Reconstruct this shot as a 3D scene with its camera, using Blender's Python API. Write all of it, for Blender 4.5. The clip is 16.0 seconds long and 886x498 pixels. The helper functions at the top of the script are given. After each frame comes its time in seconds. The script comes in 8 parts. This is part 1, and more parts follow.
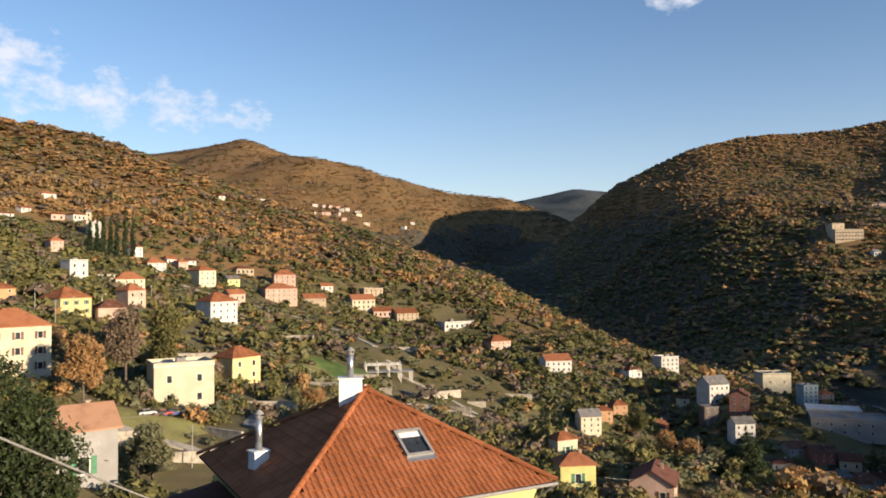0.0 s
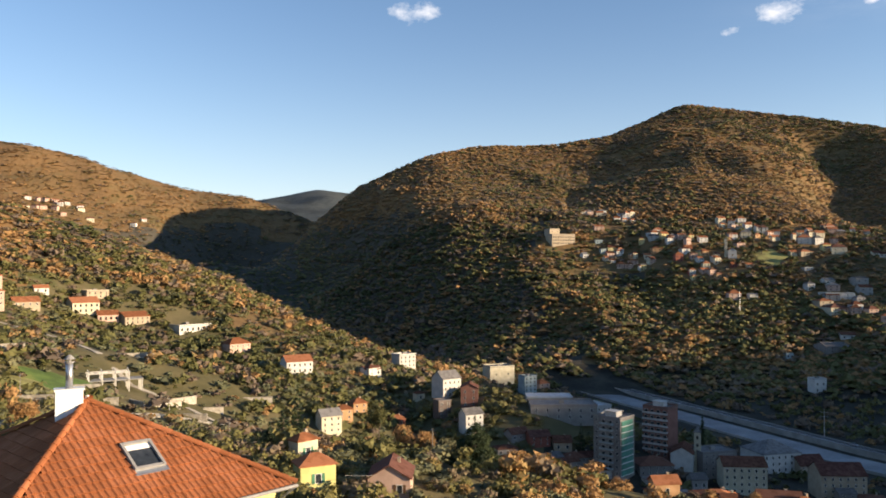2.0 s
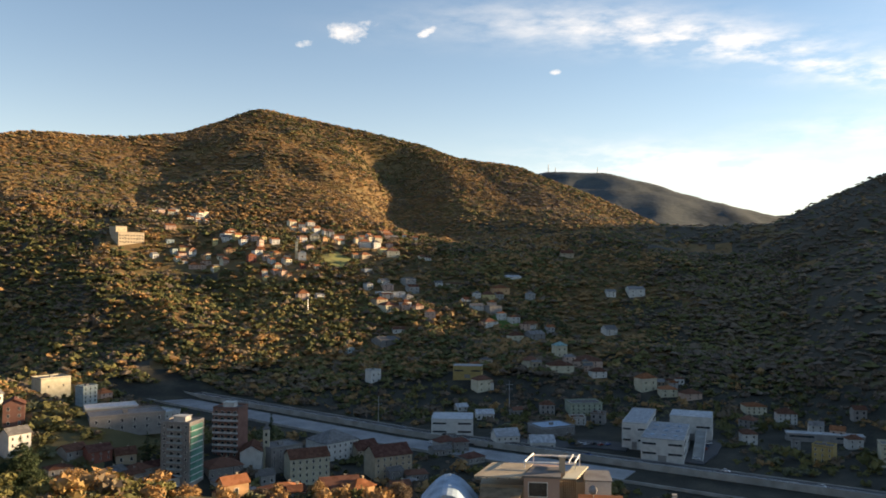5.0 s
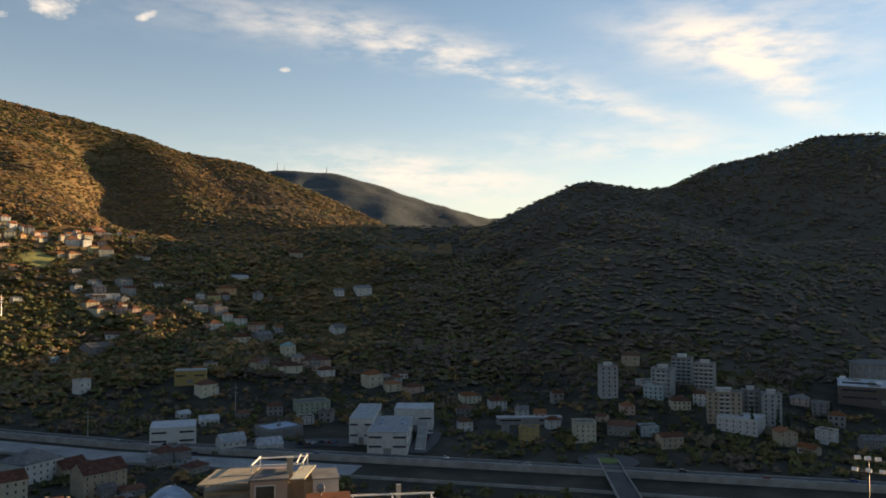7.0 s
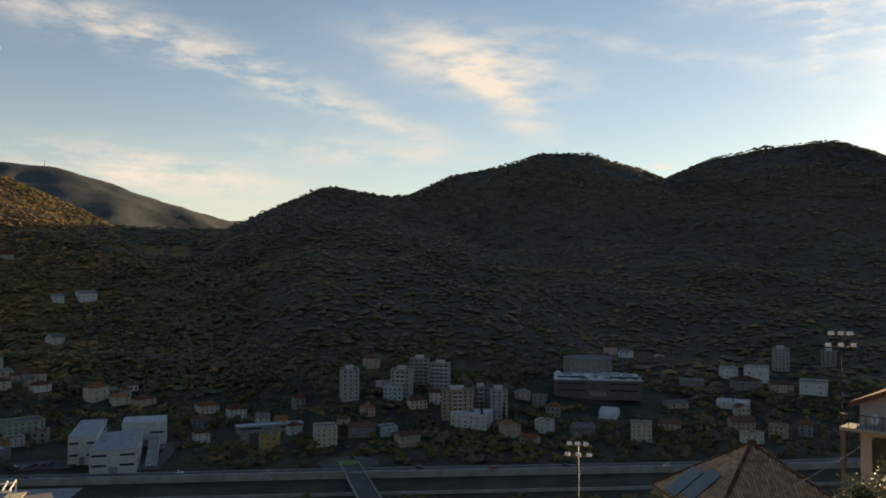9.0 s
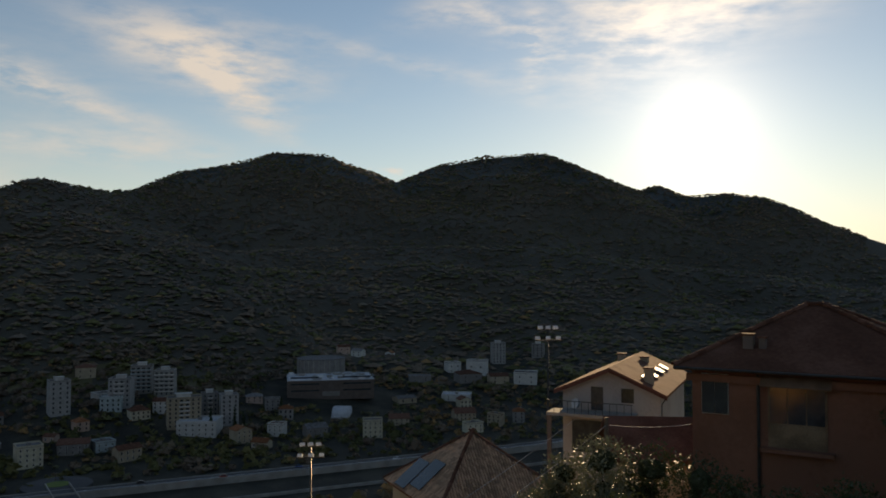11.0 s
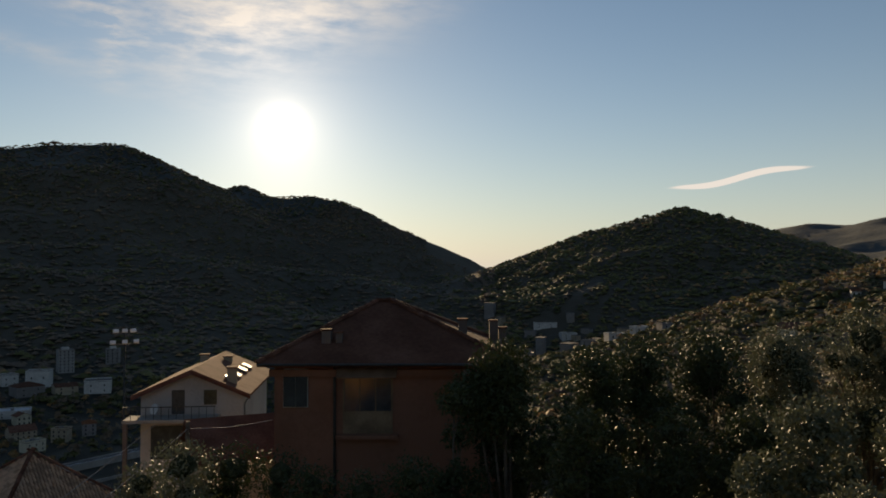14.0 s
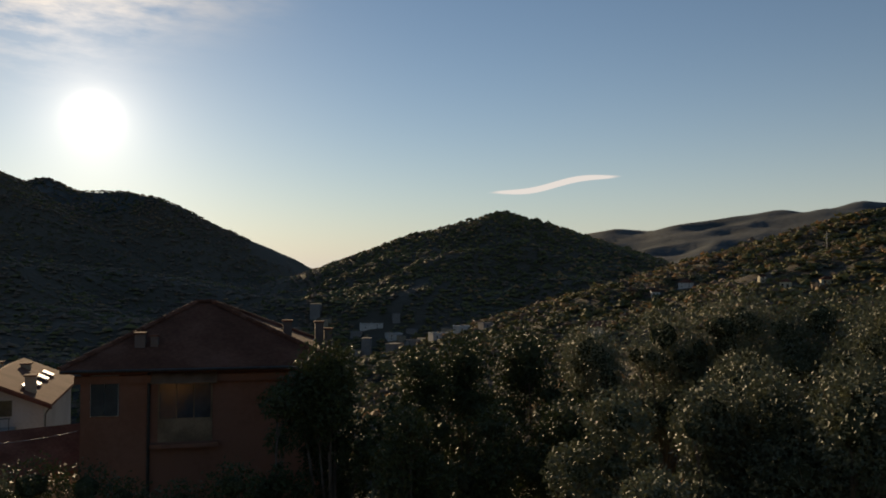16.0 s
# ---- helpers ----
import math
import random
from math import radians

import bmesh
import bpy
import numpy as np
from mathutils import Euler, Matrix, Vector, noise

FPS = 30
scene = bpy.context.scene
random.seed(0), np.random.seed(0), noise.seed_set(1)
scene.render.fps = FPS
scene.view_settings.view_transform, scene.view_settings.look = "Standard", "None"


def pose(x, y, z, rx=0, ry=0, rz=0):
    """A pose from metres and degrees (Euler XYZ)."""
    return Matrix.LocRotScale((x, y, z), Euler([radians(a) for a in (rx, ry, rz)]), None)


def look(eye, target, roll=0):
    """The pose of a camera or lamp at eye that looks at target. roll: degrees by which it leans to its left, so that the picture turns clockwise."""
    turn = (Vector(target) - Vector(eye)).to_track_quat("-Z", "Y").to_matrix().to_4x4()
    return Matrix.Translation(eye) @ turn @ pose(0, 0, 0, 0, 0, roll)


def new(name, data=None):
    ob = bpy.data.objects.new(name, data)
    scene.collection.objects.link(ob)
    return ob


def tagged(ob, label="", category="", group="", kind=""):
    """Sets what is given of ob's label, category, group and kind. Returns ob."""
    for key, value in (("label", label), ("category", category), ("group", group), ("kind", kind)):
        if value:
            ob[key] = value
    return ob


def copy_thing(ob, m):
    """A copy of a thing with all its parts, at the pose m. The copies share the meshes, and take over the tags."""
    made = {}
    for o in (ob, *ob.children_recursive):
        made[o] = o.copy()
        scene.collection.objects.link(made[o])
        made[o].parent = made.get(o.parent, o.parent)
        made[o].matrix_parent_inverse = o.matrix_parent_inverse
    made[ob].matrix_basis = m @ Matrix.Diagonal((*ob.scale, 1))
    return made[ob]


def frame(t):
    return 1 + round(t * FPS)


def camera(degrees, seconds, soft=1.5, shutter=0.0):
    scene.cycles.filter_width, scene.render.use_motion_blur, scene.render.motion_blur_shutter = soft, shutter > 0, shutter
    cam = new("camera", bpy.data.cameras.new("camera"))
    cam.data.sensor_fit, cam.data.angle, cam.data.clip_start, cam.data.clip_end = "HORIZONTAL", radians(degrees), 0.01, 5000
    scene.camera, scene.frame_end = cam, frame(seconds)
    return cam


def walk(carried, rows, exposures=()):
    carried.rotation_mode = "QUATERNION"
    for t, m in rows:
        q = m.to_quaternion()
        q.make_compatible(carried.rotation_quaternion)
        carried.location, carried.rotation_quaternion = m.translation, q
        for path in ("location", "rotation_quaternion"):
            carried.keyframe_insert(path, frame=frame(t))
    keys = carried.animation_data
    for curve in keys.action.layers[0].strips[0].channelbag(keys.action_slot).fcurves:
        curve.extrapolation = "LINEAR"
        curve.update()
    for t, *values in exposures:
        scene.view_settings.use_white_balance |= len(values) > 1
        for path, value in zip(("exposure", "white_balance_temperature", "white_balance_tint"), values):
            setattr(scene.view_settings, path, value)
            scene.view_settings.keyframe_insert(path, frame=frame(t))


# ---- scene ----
# seconds, stops, white balance
EXPOSURES = [(0, 0.88, 6600, 13), (2, 1.15, 6900, 13), (4.2, 1.46, 8000, 13), (6.5, 1.08, 8900, 14), (8.5, 0.78, 9400, 13),
             (11, 0.36, 9000, 14), (13, 0.12, 8700, 13), (16, 0.0, 8000, 13)]
EYE = (0.0, 0.0, 110.0)
LENS = 58.97
# seconds, bearing, tilt and lean of the camera, which hovers on one spot and turns
TURN = [
    (0, -0.00, 1.40, -0.20), (0.5, 4.32, 1.40, -0.18), (1, 8.91, 1.40, -0.16),
    (1.5, 13.57, 1.40, -0.12), (2, 18.68, 1.39, -0.08), (2.5, 23.68, 1.37, -0.02),
    (3, 28.85, 1.37, -0.05), (3.5, 34.06, 1.37, -0.02), (4, 39.18, 1.35, 0.02),
    (4.2, 41.22, 1.41, 0.09), (6.3, 61.98, 1.44, 0.06), (6.5, 64.02, 1.47, 0.02),
    (7, 68.77, 1.49, -0.01), (7.5, 73.51, 1.54, 0.03), (8, 78.08, 1.58, 0.06),
    (8.5, 82.70, 1.62, 0.05), (8.7, 84.56, 1.72, 0.10), (10.8, 104.58, 1.91, 0.08),
    (11, 106.60, 1.93, 0.01), (11.5, 111.85, 1.94, -0.05), (12, 116.88, 1.92, -0.02),
    (12.5, 121.90, 1.90, -0.04), (13, 126.79, 1.89, -0.13), (13.5, 131.77, 1.87, -0.16),
    (14, 136.27, 1.83, -0.17), (14.5, 139.69, 1.84, -0.10), (15, 142.66, 1.87, -0.02),
    (15.5, 145.78, 1.88, -0.03), (16, 148.88, 1.88, 0.04),
]


def aim(bearing, tilt, lean):
    b, e = radians(bearing), radians(tilt)
    way = Vector((math.sin(b) * math.cos(e), math.cos(b) * math.cos(e), math.sin(e)))
    return look(EYE, Vector(EYE) + 100 * way, lean)


cam = camera(LENS, 16.0, soft=1.8)
walk(cam, [(t, aim(b, e, l)) for t, b, e, l in TURN], EXPOSURES)

# ---- daylight: a low winter sun over the southern ridge ----
SUN_BEARING, SUN_HEIGHT = 124.7, 10.4
sun_way = Vector((math.sin(radians(SUN_BEARING)) * math.cos(radians(SUN_HEIGHT)),
                  math.cos(radians(SUN_BEARING)) * math.cos(radians(SUN_HEIGHT)), math.sin(radians(SUN_HEIGHT))))
world = bpy.data.worlds.new("sky")
scene.world = world
world.use_nodes = True
wn, wl = world.node_tree.nodes, world.node_tree.links
wn.clear()
sky = wn.new("ShaderNodeTexSky")
sky.sky_type, sky.sun_disc = "NISHITA", False
sky.sun_elevation, sky.sun_rotation = radians(SUN_HEIGHT), radians(SUN_BEARING)
sky.altitude, sky.air_density, sky.dust_density, sky.ozone_density = 300, 1.0, 0.06, 2.2


def wmath(op, a, b=None, c=None):
    n = wn.new("ShaderNodeMath")
    n.operation = op
    for k, v in enumerate((a, b, c)):
        if v is None:
            continue
        if isinstance(v, (int, float)):
            n.inputs[k].default_value = v
        else:
            wl.new(v, n.inputs[k])
    return n.outputs[0]


def wnoise(vector, scale, detail, stretch=(1, 1, 1), turn=0.0):
    m = wn.new("ShaderNodeMapping")
    m.inputs["Scale"].default_value, m.inputs["Rotation"].default_value = stretch, (0, 0, radians(turn))
    wl.new(vector, m.inputs["Vector"])
    t = wn.new("ShaderNodeTexNoise")
    t.inputs["Scale"].default_value, t.inputs["Detail"].default_value = scale, detail
    t.inputs["Roughness"].default_value = 0.6
    wl.new(m.outputs[0], t.inputs["Vector"])
    return t.outputs["Fac"]


way = wn.new("ShaderNodeTexCoord").outputs["Generated"]
split = wn.new("ShaderNodeSeparateXYZ")
wl.new(way, split.inputs[0])
bearing = wmath("MULTIPLY", wmath("ARCTAN2", split.outputs["X"], split.outputs["Y"]), 57.29578)
height = wmath("MULTIPLY", wmath("ARCSINE", split.outputs["Z"]), 57.29578)
angles = wn.new("ShaderNodeCombineXYZ")
wl.new(bearing, angles.inputs["X"])
wl.new(height, angles.inputs["Y"])

# small fair-weather clouds: bearing, height, half width, half height in degrees, rise per degree
CLOUDS = [(-29.4, 12.7, 6.0, 3.2, -0.15), (-24.8, 11.5, 5.2, 2.3, -0.1), (-19.4, 11.1, 4.8, 2.1, 0.0), (-14.8, 10.9, 2.8, 1.3, 0.0),
          (-23.2, 8.5, 1.2, 0.5, -0.2), (16.6, 18.2, 2.2, 0.9, 0.1), (42.4, 16.9, 1.9, 0.95, 0.15), (48.0, 17.0, 0.8, 0.32, 0.4),
          (38.9, 15.9, 0.9, 0.4, 0.3), (57.3, 14.1, 0.6, 0.22, 0.05), (102.5, 7.6, 2.4, 0.35, -0.05)]
billow = wnoise(angles.outputs[0], 0.5, 8, (1, 1.5, 1))
cover = None
for b, h, w, t, rise in CLOUDS:
    db = wmath("SUBTRACT", bearing, b)
    dh = wmath("DIVIDE", wmath("SUBTRACT", wmath("SUBTRACT", height, h), wmath("MULTIPLY", db, rise)), t)
    db = wmath("DIVIDE", db, w)
    d2 = wmath("ADD", wmath("MULTIPLY", db, db), wmath("MULTIPLY", dh, dh))
    m = wmath("SUBTRACT", 1.0, d2)
    cover = m if cover is None else wmath("MAXIMUM", cover, m)
puff = wmath("MULTIPLY", wmath("ADD", wmath("MULTIPLY", wmath("MAXIMUM", cover, -1.5), 0.8), wmath("MULTIPLY", wmath("SUBTRACT", billow, 0.54), 4.4)), 0.72)
puff = wmath("MINIMUM", wmath("MAXIMUM", puff, 0.0), 0.86)
lens = wmath("SUBTRACT", bearing, 157.0)
lens_h = wmath("SUBTRACT", wmath("SUBTRACT", height, 6.5), wmath("ADD", wmath("MULTIPLY", lens, 0.14), wmath("MULTIPLY", wmath("SINE", wmath("MULTIPLY", lens, 0.9)), 0.15)))
lens_d = wmath("ADD", wmath("POWER", wmath("ABSOLUTE", wmath("DIVIDE", lens, 5.0)), 2.0), wmath("POWER", wmath("ABSOLUTE", wmath("DIVIDE", lens_h, 0.26)), 2.0))
lens_c = wmath("MINIMUM", wmath("MAXIMUM", wmath("MULTIPLY", wmath("SUBTRACT", 1.0, lens_d), 3.0), 0.0), 1.0)
# thin high cirrus: bearing, height, half length, half width in degrees, rise per degree, bow, thickness
CIRRUS = [(67, 15.9, 15, 1.5, -0.20, -0.006, 0.75), (78, 12.4, 9, 0.8, -0.26, 0.0, 0.5), (89.5, 15.2, 7, 2.2, -0.16, 0.0, 0.95),
          (92.5, 12.0, 3.2, 1.6, -0.55, 0.0, 0.7), (67, 6.8, 9, 1.5, -0.10, 0.0, 0.95), (82, 8.6, 9, 1.2, -0.06, 0.0, 0.5), (109, 18.6, 5, 1.1, -0.20, -0.05, 0.6),
          (113.2, 16.0, 0.9, 2.6, 0.0, 0.0, 0.55), (120, 17.4, 7, 3.6, 0.1, 0.0, 0.75), (103, 15.5, 9, 0.7, -0.22, 0.0, 0.35), (129, 19, 7, 2.5, 0.1, 0.0, 0.5)]
streak = wnoise(angles.outputs[0], 0.10, 8, (0.5, 2.2, 1), 14)
fray = wnoise(angles.outputs[0], 0.55, 9, (0.5, 1.7, 1), 16)
thin = None
for b, h, w, t, rise, bow, dense in CIRRUS:
    db = wmath("SUBTRACT", bearing, b)
    mid = wmath("ADD", wmath("MULTIPLY", db, rise), wmath("MULTIPLY", wmath("MULTIPLY", db, db), bow))
    dh = wmath("DIVIDE", wmath("SUBTRACT", wmath("SUBTRACT", height, h), mid), t)
    db = wmath("DIVIDE", db, w)
    d2 = wmath("ADD", wmath("MULTIPLY", db, db), wmath("MULTIPLY", dh, dh))
    m = wmath("MULTIPLY", wmath("EXPONENT", wmath("MULTIPLY", d2, -1.1)), dense)
    thin = m if thin is None else wmath("ADD", thin, m)
wisp = wmath("ADD", wmath("ADD", 0.55, wmath("MULTIPLY", wmath("SUBTRACT", fray, 0.5), 3.4)), wmath("MULTIPLY", wmath("SUBTRACT", streak, 0.5), 3.0))
thin = wmath("MULTIPLY", thin, wmath("MINIMUM", wmath("MAXIMUM", wisp, 0.06), 1.25))
# pale damp air low over the ridges
low = wmath("MULTIPLY", wmath("EXPONENT", wmath("DIVIDE", wmath("MAXIMUM", height, 0.0), -5.0)), 0.93)
cloud = wmath("MINIMUM", wmath("ADD", wmath("MAXIMUM", wmath("MAXIMUM", puff, lens_c), low), thin), 1.0)
# cloud light grows towards the sun, as thin cloud scatters forwards
dot = wn.new("ShaderNodeVectorMath")
dot.operation = "DOT_PRODUCT"
wl.new(way, dot.inputs[0])
dot.inputs[1].default_value = sun_way
facing = wmath("MAXIMUM", dot.outputs["Value"], 0.0)
forward = wmath("ADD", wmath("ADD", wmath("ADD", 5.8, wmath("MULTIPLY", lens_c, 2.5)), wmath("MULTIPLY", wmath("POWER", facing, 20.0), 2.0)), wmath("MULTIPLY", wmath("POWER", facing, 150.0), 5.0))
lit = wn.new("ShaderNodeVectorMath")
lit.operation = "SCALE"
lit.inputs[0].default_value = (0.93, 0.97, 1.05)
wl.new(forward, lit.inputs["Scale"])
mix = wn.new("ShaderNodeMix")
mix.data_type = "RGBA"
wl.new(cloud, mix.inputs["Factor"])
clear = wn.new("ShaderNodeVectorMath")
clear.operation = "MULTIPLY"
clear.inputs[1].default_value = (0.90, 1.0, 1.14)
wl.new(sky.outputs[0], clear.inputs[0])
wl.new(clear.outputs[0], mix.inputs["A"])
wl.new(lit.outputs[0], mix.inputs["B"])
# the glare of the low sun in the damp air round it
aureole = wmath("ADD", wmath("ADD", wmath("MULTIPLY", wmath("POWER", facing, 40.0), 1.1), wmath("MULTIPLY", wmath("POWER", facing, 260.0), 1.7)), wmath("ADD", wmath("MULTIPLY", wmath("POWER", facing, 900.0), 3.0), wmath("MULTIPLY", wmath("POWER", facing, 5000.0), 14.0)))
glare = wn.new("ShaderNodeVectorMath")
glare.operation = "SCALE"
glare.inputs[0].default_value = (1.0, 0.95, 0.86)
wl.new(aureole, glare.inputs["Scale"])
plus = wn.new("ShaderNodeVectorMath")
plus.operation = "ADD"
wl.new(mix.outputs["Result"], plus.inputs[0])
wl.new(glare.outputs[0], plus.inputs[1])
back = wn.new("ShaderNodeBackground")
back.inputs["Strength"].default_value = 0.090
wout = wn.new("ShaderNodeOutputWorld")
wl.new(plus.outputs[0], back.inputs["Color"])
wl.new(back.outputs[0], wout.inputs["Surface"])

sun = new("sun", bpy.data.lights.new("sun", "SUN"))
sun.data.energy, sun.data.angle, sun.data.color = 5.0, radians(0.5), (1.0, 0.82, 0.58)
sun.matrix_world = look(Vector((0, 0, 400)) + 100 * sun_way, (0, 0, 400))
# ---- the lie of the land: bearings in degrees clockwise from +y, metres from the lookout, heights in metres ----
EYE_Z = 110.0
# stream cuts: depth, width, course as (bearing, distance)
HOLLOWS = [(80, 112, [(4, 1700), (7, 1450), (9.5, 1280), (12, 1100), (14.5, 950), (18, 800)]),
           (55, 75, [(45.2, 1760), (46.2, 1600), (46.6, 1480), (46.8, 1360)])]
# each hill: steepness of its flanks, roundness of its crest, crest line as (bearing, distance, height)
HILLS = {
    "west_spur": (0.62, 10, [
        (17.2, 1600, 318), (19.2, 1470, 276), (19.8, 1340, 222), (18.6, 1200, 152), (17.4, 1080, 98), (19.0, 930, 46),]),
    "spur_north": (0.36, 12, [
        (-36, 900, 263), (-29.6, 900, 260), (-25.7, 900, 252), (-23.8, 900, 232), (-19.3, 900, 212), (-16.3, 900, 185),
        (-11.6, 890, 164), (-6.7, 860, 135), (-4.3, 830, 109), (-1.8, 800, 86), (3.1, 730, 61), (8.8, 640, 47),
        (14, 550, 40), (19, 480, 38), (24, 440, 41), (28, 410, 28),]),
    "home_slope": (0.3, 60, [
        (-40, 900, 230), (-52, 800, 228), (-75, 580, 208), (-100, 520, 198), (-130, 620, 182), (-155, 800, 166),
        (-172, 900, 141),]),
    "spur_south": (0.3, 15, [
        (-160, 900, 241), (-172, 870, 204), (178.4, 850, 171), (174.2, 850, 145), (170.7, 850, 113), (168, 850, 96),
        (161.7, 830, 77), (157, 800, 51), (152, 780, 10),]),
    "far_left": (0.4, 20, [
        (-34, 2500, 370), (-21.6, 2500, 445), (-17.8, 2500, 476), (-14.3, 2500, 512), (-12, 2500, 476), (-8, 2600, 426),
        (0, 2700, 296),]),
    "north_ridge": (0.48, 20, [
        (-16, 2300, 308), (-11.61, 2165, 417), (-9.21, 2114, 408), (-6.36, 2088, 383), (-3.48, 2071, 348), (-0.99, 2056, 321),
        (1.49, 2031, 301), (3.97, 2000, 291), (5.28, 1981, 273), (7.24, 1951, 247), (9.5, 1900, 180),]),
    "far_north": (0.25, 20, [
        (0, 4300, 426), (5.6, 4300, 479), (9.7, 4300, 539), (12.3, 4300, 516), (16, 4300, 456),]),
    "great_hill": (0.44, 18, [
        (10.5, 1500, 191), (12.2, 1500, 238), (14.8, 1550, 292), (18.9, 1600, 346), (21.3, 1650, 365), (26.5, 1700, 373),
        (30.6, 1750, 397), (33.1, 1820, 434), (36, 1930, 493), (38.9, 1960, 481), (42.9, 1960, 456), (46.9, 1930, 420),
        (50.4, 1880, 375), (53.8, 1850, 357), (55, 1830, 316), (56.4, 1800, 271), (58, 1780, 238), (60, 1760, 212),]),
    "great_hill_rib": (0.5, 14, [
        (49, 1860, 382), (49.3, 1700, 313), (49.6, 1560, 249), (50, 1450, 203),]),
    "shade_rib": (0.46, 14, [
        (52.5, 1820, 347), (53.5, 1640, 268), (55, 1500, 222), (57, 1420, 186),]),
    "village_shelf": (0.4, 80, [
        (23, 1330, 226), (27, 1300, 205), (33, 1290, 198), (40, 1280, 191), (46, 1250, 167), (52, 1180, 135),
        (57, 1100, 104),]),
    "saddle": (0.26, 30, [
        (53.3, 1560, 222), (57.2, 1540, 228), (61.2, 1500, 196), (67.4, 1480, 190), (73.6, 1450, 191), (77, 1450, 234),]),
    "antenna_hill": (0.3, 20, [
        (46, 3700, 499), (55.2, 3600, 539), (56.8, 3600, 558), (60.4, 3600, 552), (62.8, 3600, 488), (65.3, 3600, 444),
        (69.4, 3700, 382), (71.9, 3700, 349), (74, 3700, 356), (78, 3800, 309),]),
    "sun_ridge": (0.46, 14, [
        (73.6, 1450, 191), (77, 1518, 229), (79.1, 1601, 287), (83, 1844, 292), (85.5, 2020, 313), (88.4, 2203, 389),
        (91.1, 2226, 412), (94.6, 2249, 454), (97.8, 2272, 456), (100.6, 2295, 421), (103.5, 2291, 353), (106.9, 2314, 441),
        (109.8, 2310, 460), (113.9, 2304, 465), (118.7, 2298, 324), (121.8, 2293, 363), (123.9, 2290, 331), (126.3, 2261, 333),
        (128.5, 2150, 310), (131.3, 2003, 226), (134.6, 1837, 114), (138.7, 1640, 95), (143, 1620, 124),]),
    "sun_foot": (0.2, 60, [
        (80, 1300, 95), (88, 1500, 150), (100, 1550, 165), (113, 1560, 165), (126, 1560, 120), (133, 1450, 85),]),
    "round_hill": (0.36, 14, [
        (141, 1560, 123), (142.8, 1550, 134), (144.5, 1540, 158), (147.8, 1520, 195), (151, 1500, 215), (153.2, 1500, 230),
        (155.3, 1490, 214), (157.6, 1480, 192), (160.1, 1480, 172), (162.6, 1480, 135), (165, 1480, 102),]),
    "far_south": (0.24, 20, [
        (150, 3900, 246), (158.9, 3900, 308), (161.5, 3900, 335), (163.7, 3900, 321), (166.7, 3800, 356), (169.7, 3800, 382),
        (172.2, 3800, 402), (174.6, 3800, 362), (177.1, 3700, 421), (180, 3700, 395), (190, 3600, 425),]),
}


def polar(bearing, dist):
    a = math.radians(bearing)
    return dist * math.sin(a), dist * math.cos(a)


def lattice(ix, iy, seed):
    n = (ix * 374761393 + iy * 668265263 + seed * 1442695041) & 0x7FFFFFFF
    n = ((n ^ (n >> 13)) * 1274126177) & 0x7FFFFFFF
    return ((n ^ (n >> 16)) & 0xFFFF) / 32767.5 - 1.0


def value_noise(x, y, seed=0):
    x, y = np.asarray(x, float), np.asarray(y, float)
    ix, iy = np.floor(x).astype(np.int64), np.floor(y).astype(np.int64)
    fx, fy = x - ix, y - iy
    fx, fy = fx * fx * (3 - 2 * fx), fy * fy * (3 - 2 * fy)
    a, b = lattice(ix, iy, seed), lattice(ix + 1, iy, seed)
    c, d = lattice(ix, iy + 1, seed), lattice(ix + 1, iy + 1, seed)
    return a + (b - a) * fx + (c - a) * fy + (a - b - c + d) * fx * fy


def fbm(x, y, octaves=4, seed=0):
    total, amp = 0.0, 1.0
    for o in range(octaves):
        total = total + amp * value_noise(np.asarray(x) * 2 ** o, np.asarray(y) * 2 ** o, seed + o)
        amp *= 0.5
    return total


def hill_height(x, y, slope, round_off, crest):
    best = np.full(np.shape(x), -1e9)
    pts = [(*polar(b, d), h) for b, d, h in crest]
    near = np.full(np.shape(x), 1e9)
    for (ax, ay, ah), (bx, by, bh) in zip(pts, pts[1:]):
        ux, uy = bx - ax, by - ay
        s = np.clip(((x - ax) * ux + (y - ay) * uy) / (ux * ux + uy * uy), 0, 1)
        d = np.hypot(x - ax - s * ux, y - ay - s * uy)
        best = np.maximum(best, ah + s * (bh - ah) - slope * (np.sqrt(d * d + round_off * round_off) - round_off))
        near = np.minimum(near, d)
    return best, near


def valley_line(y):
    """Where the river road runs: x for a given y."""
    return np.interp(y, [-1400, -1040, -600, -182, 93, 358, 684, 900, 1300], [760, 640, 540, 462, 425, 385, 372, 330, 300])


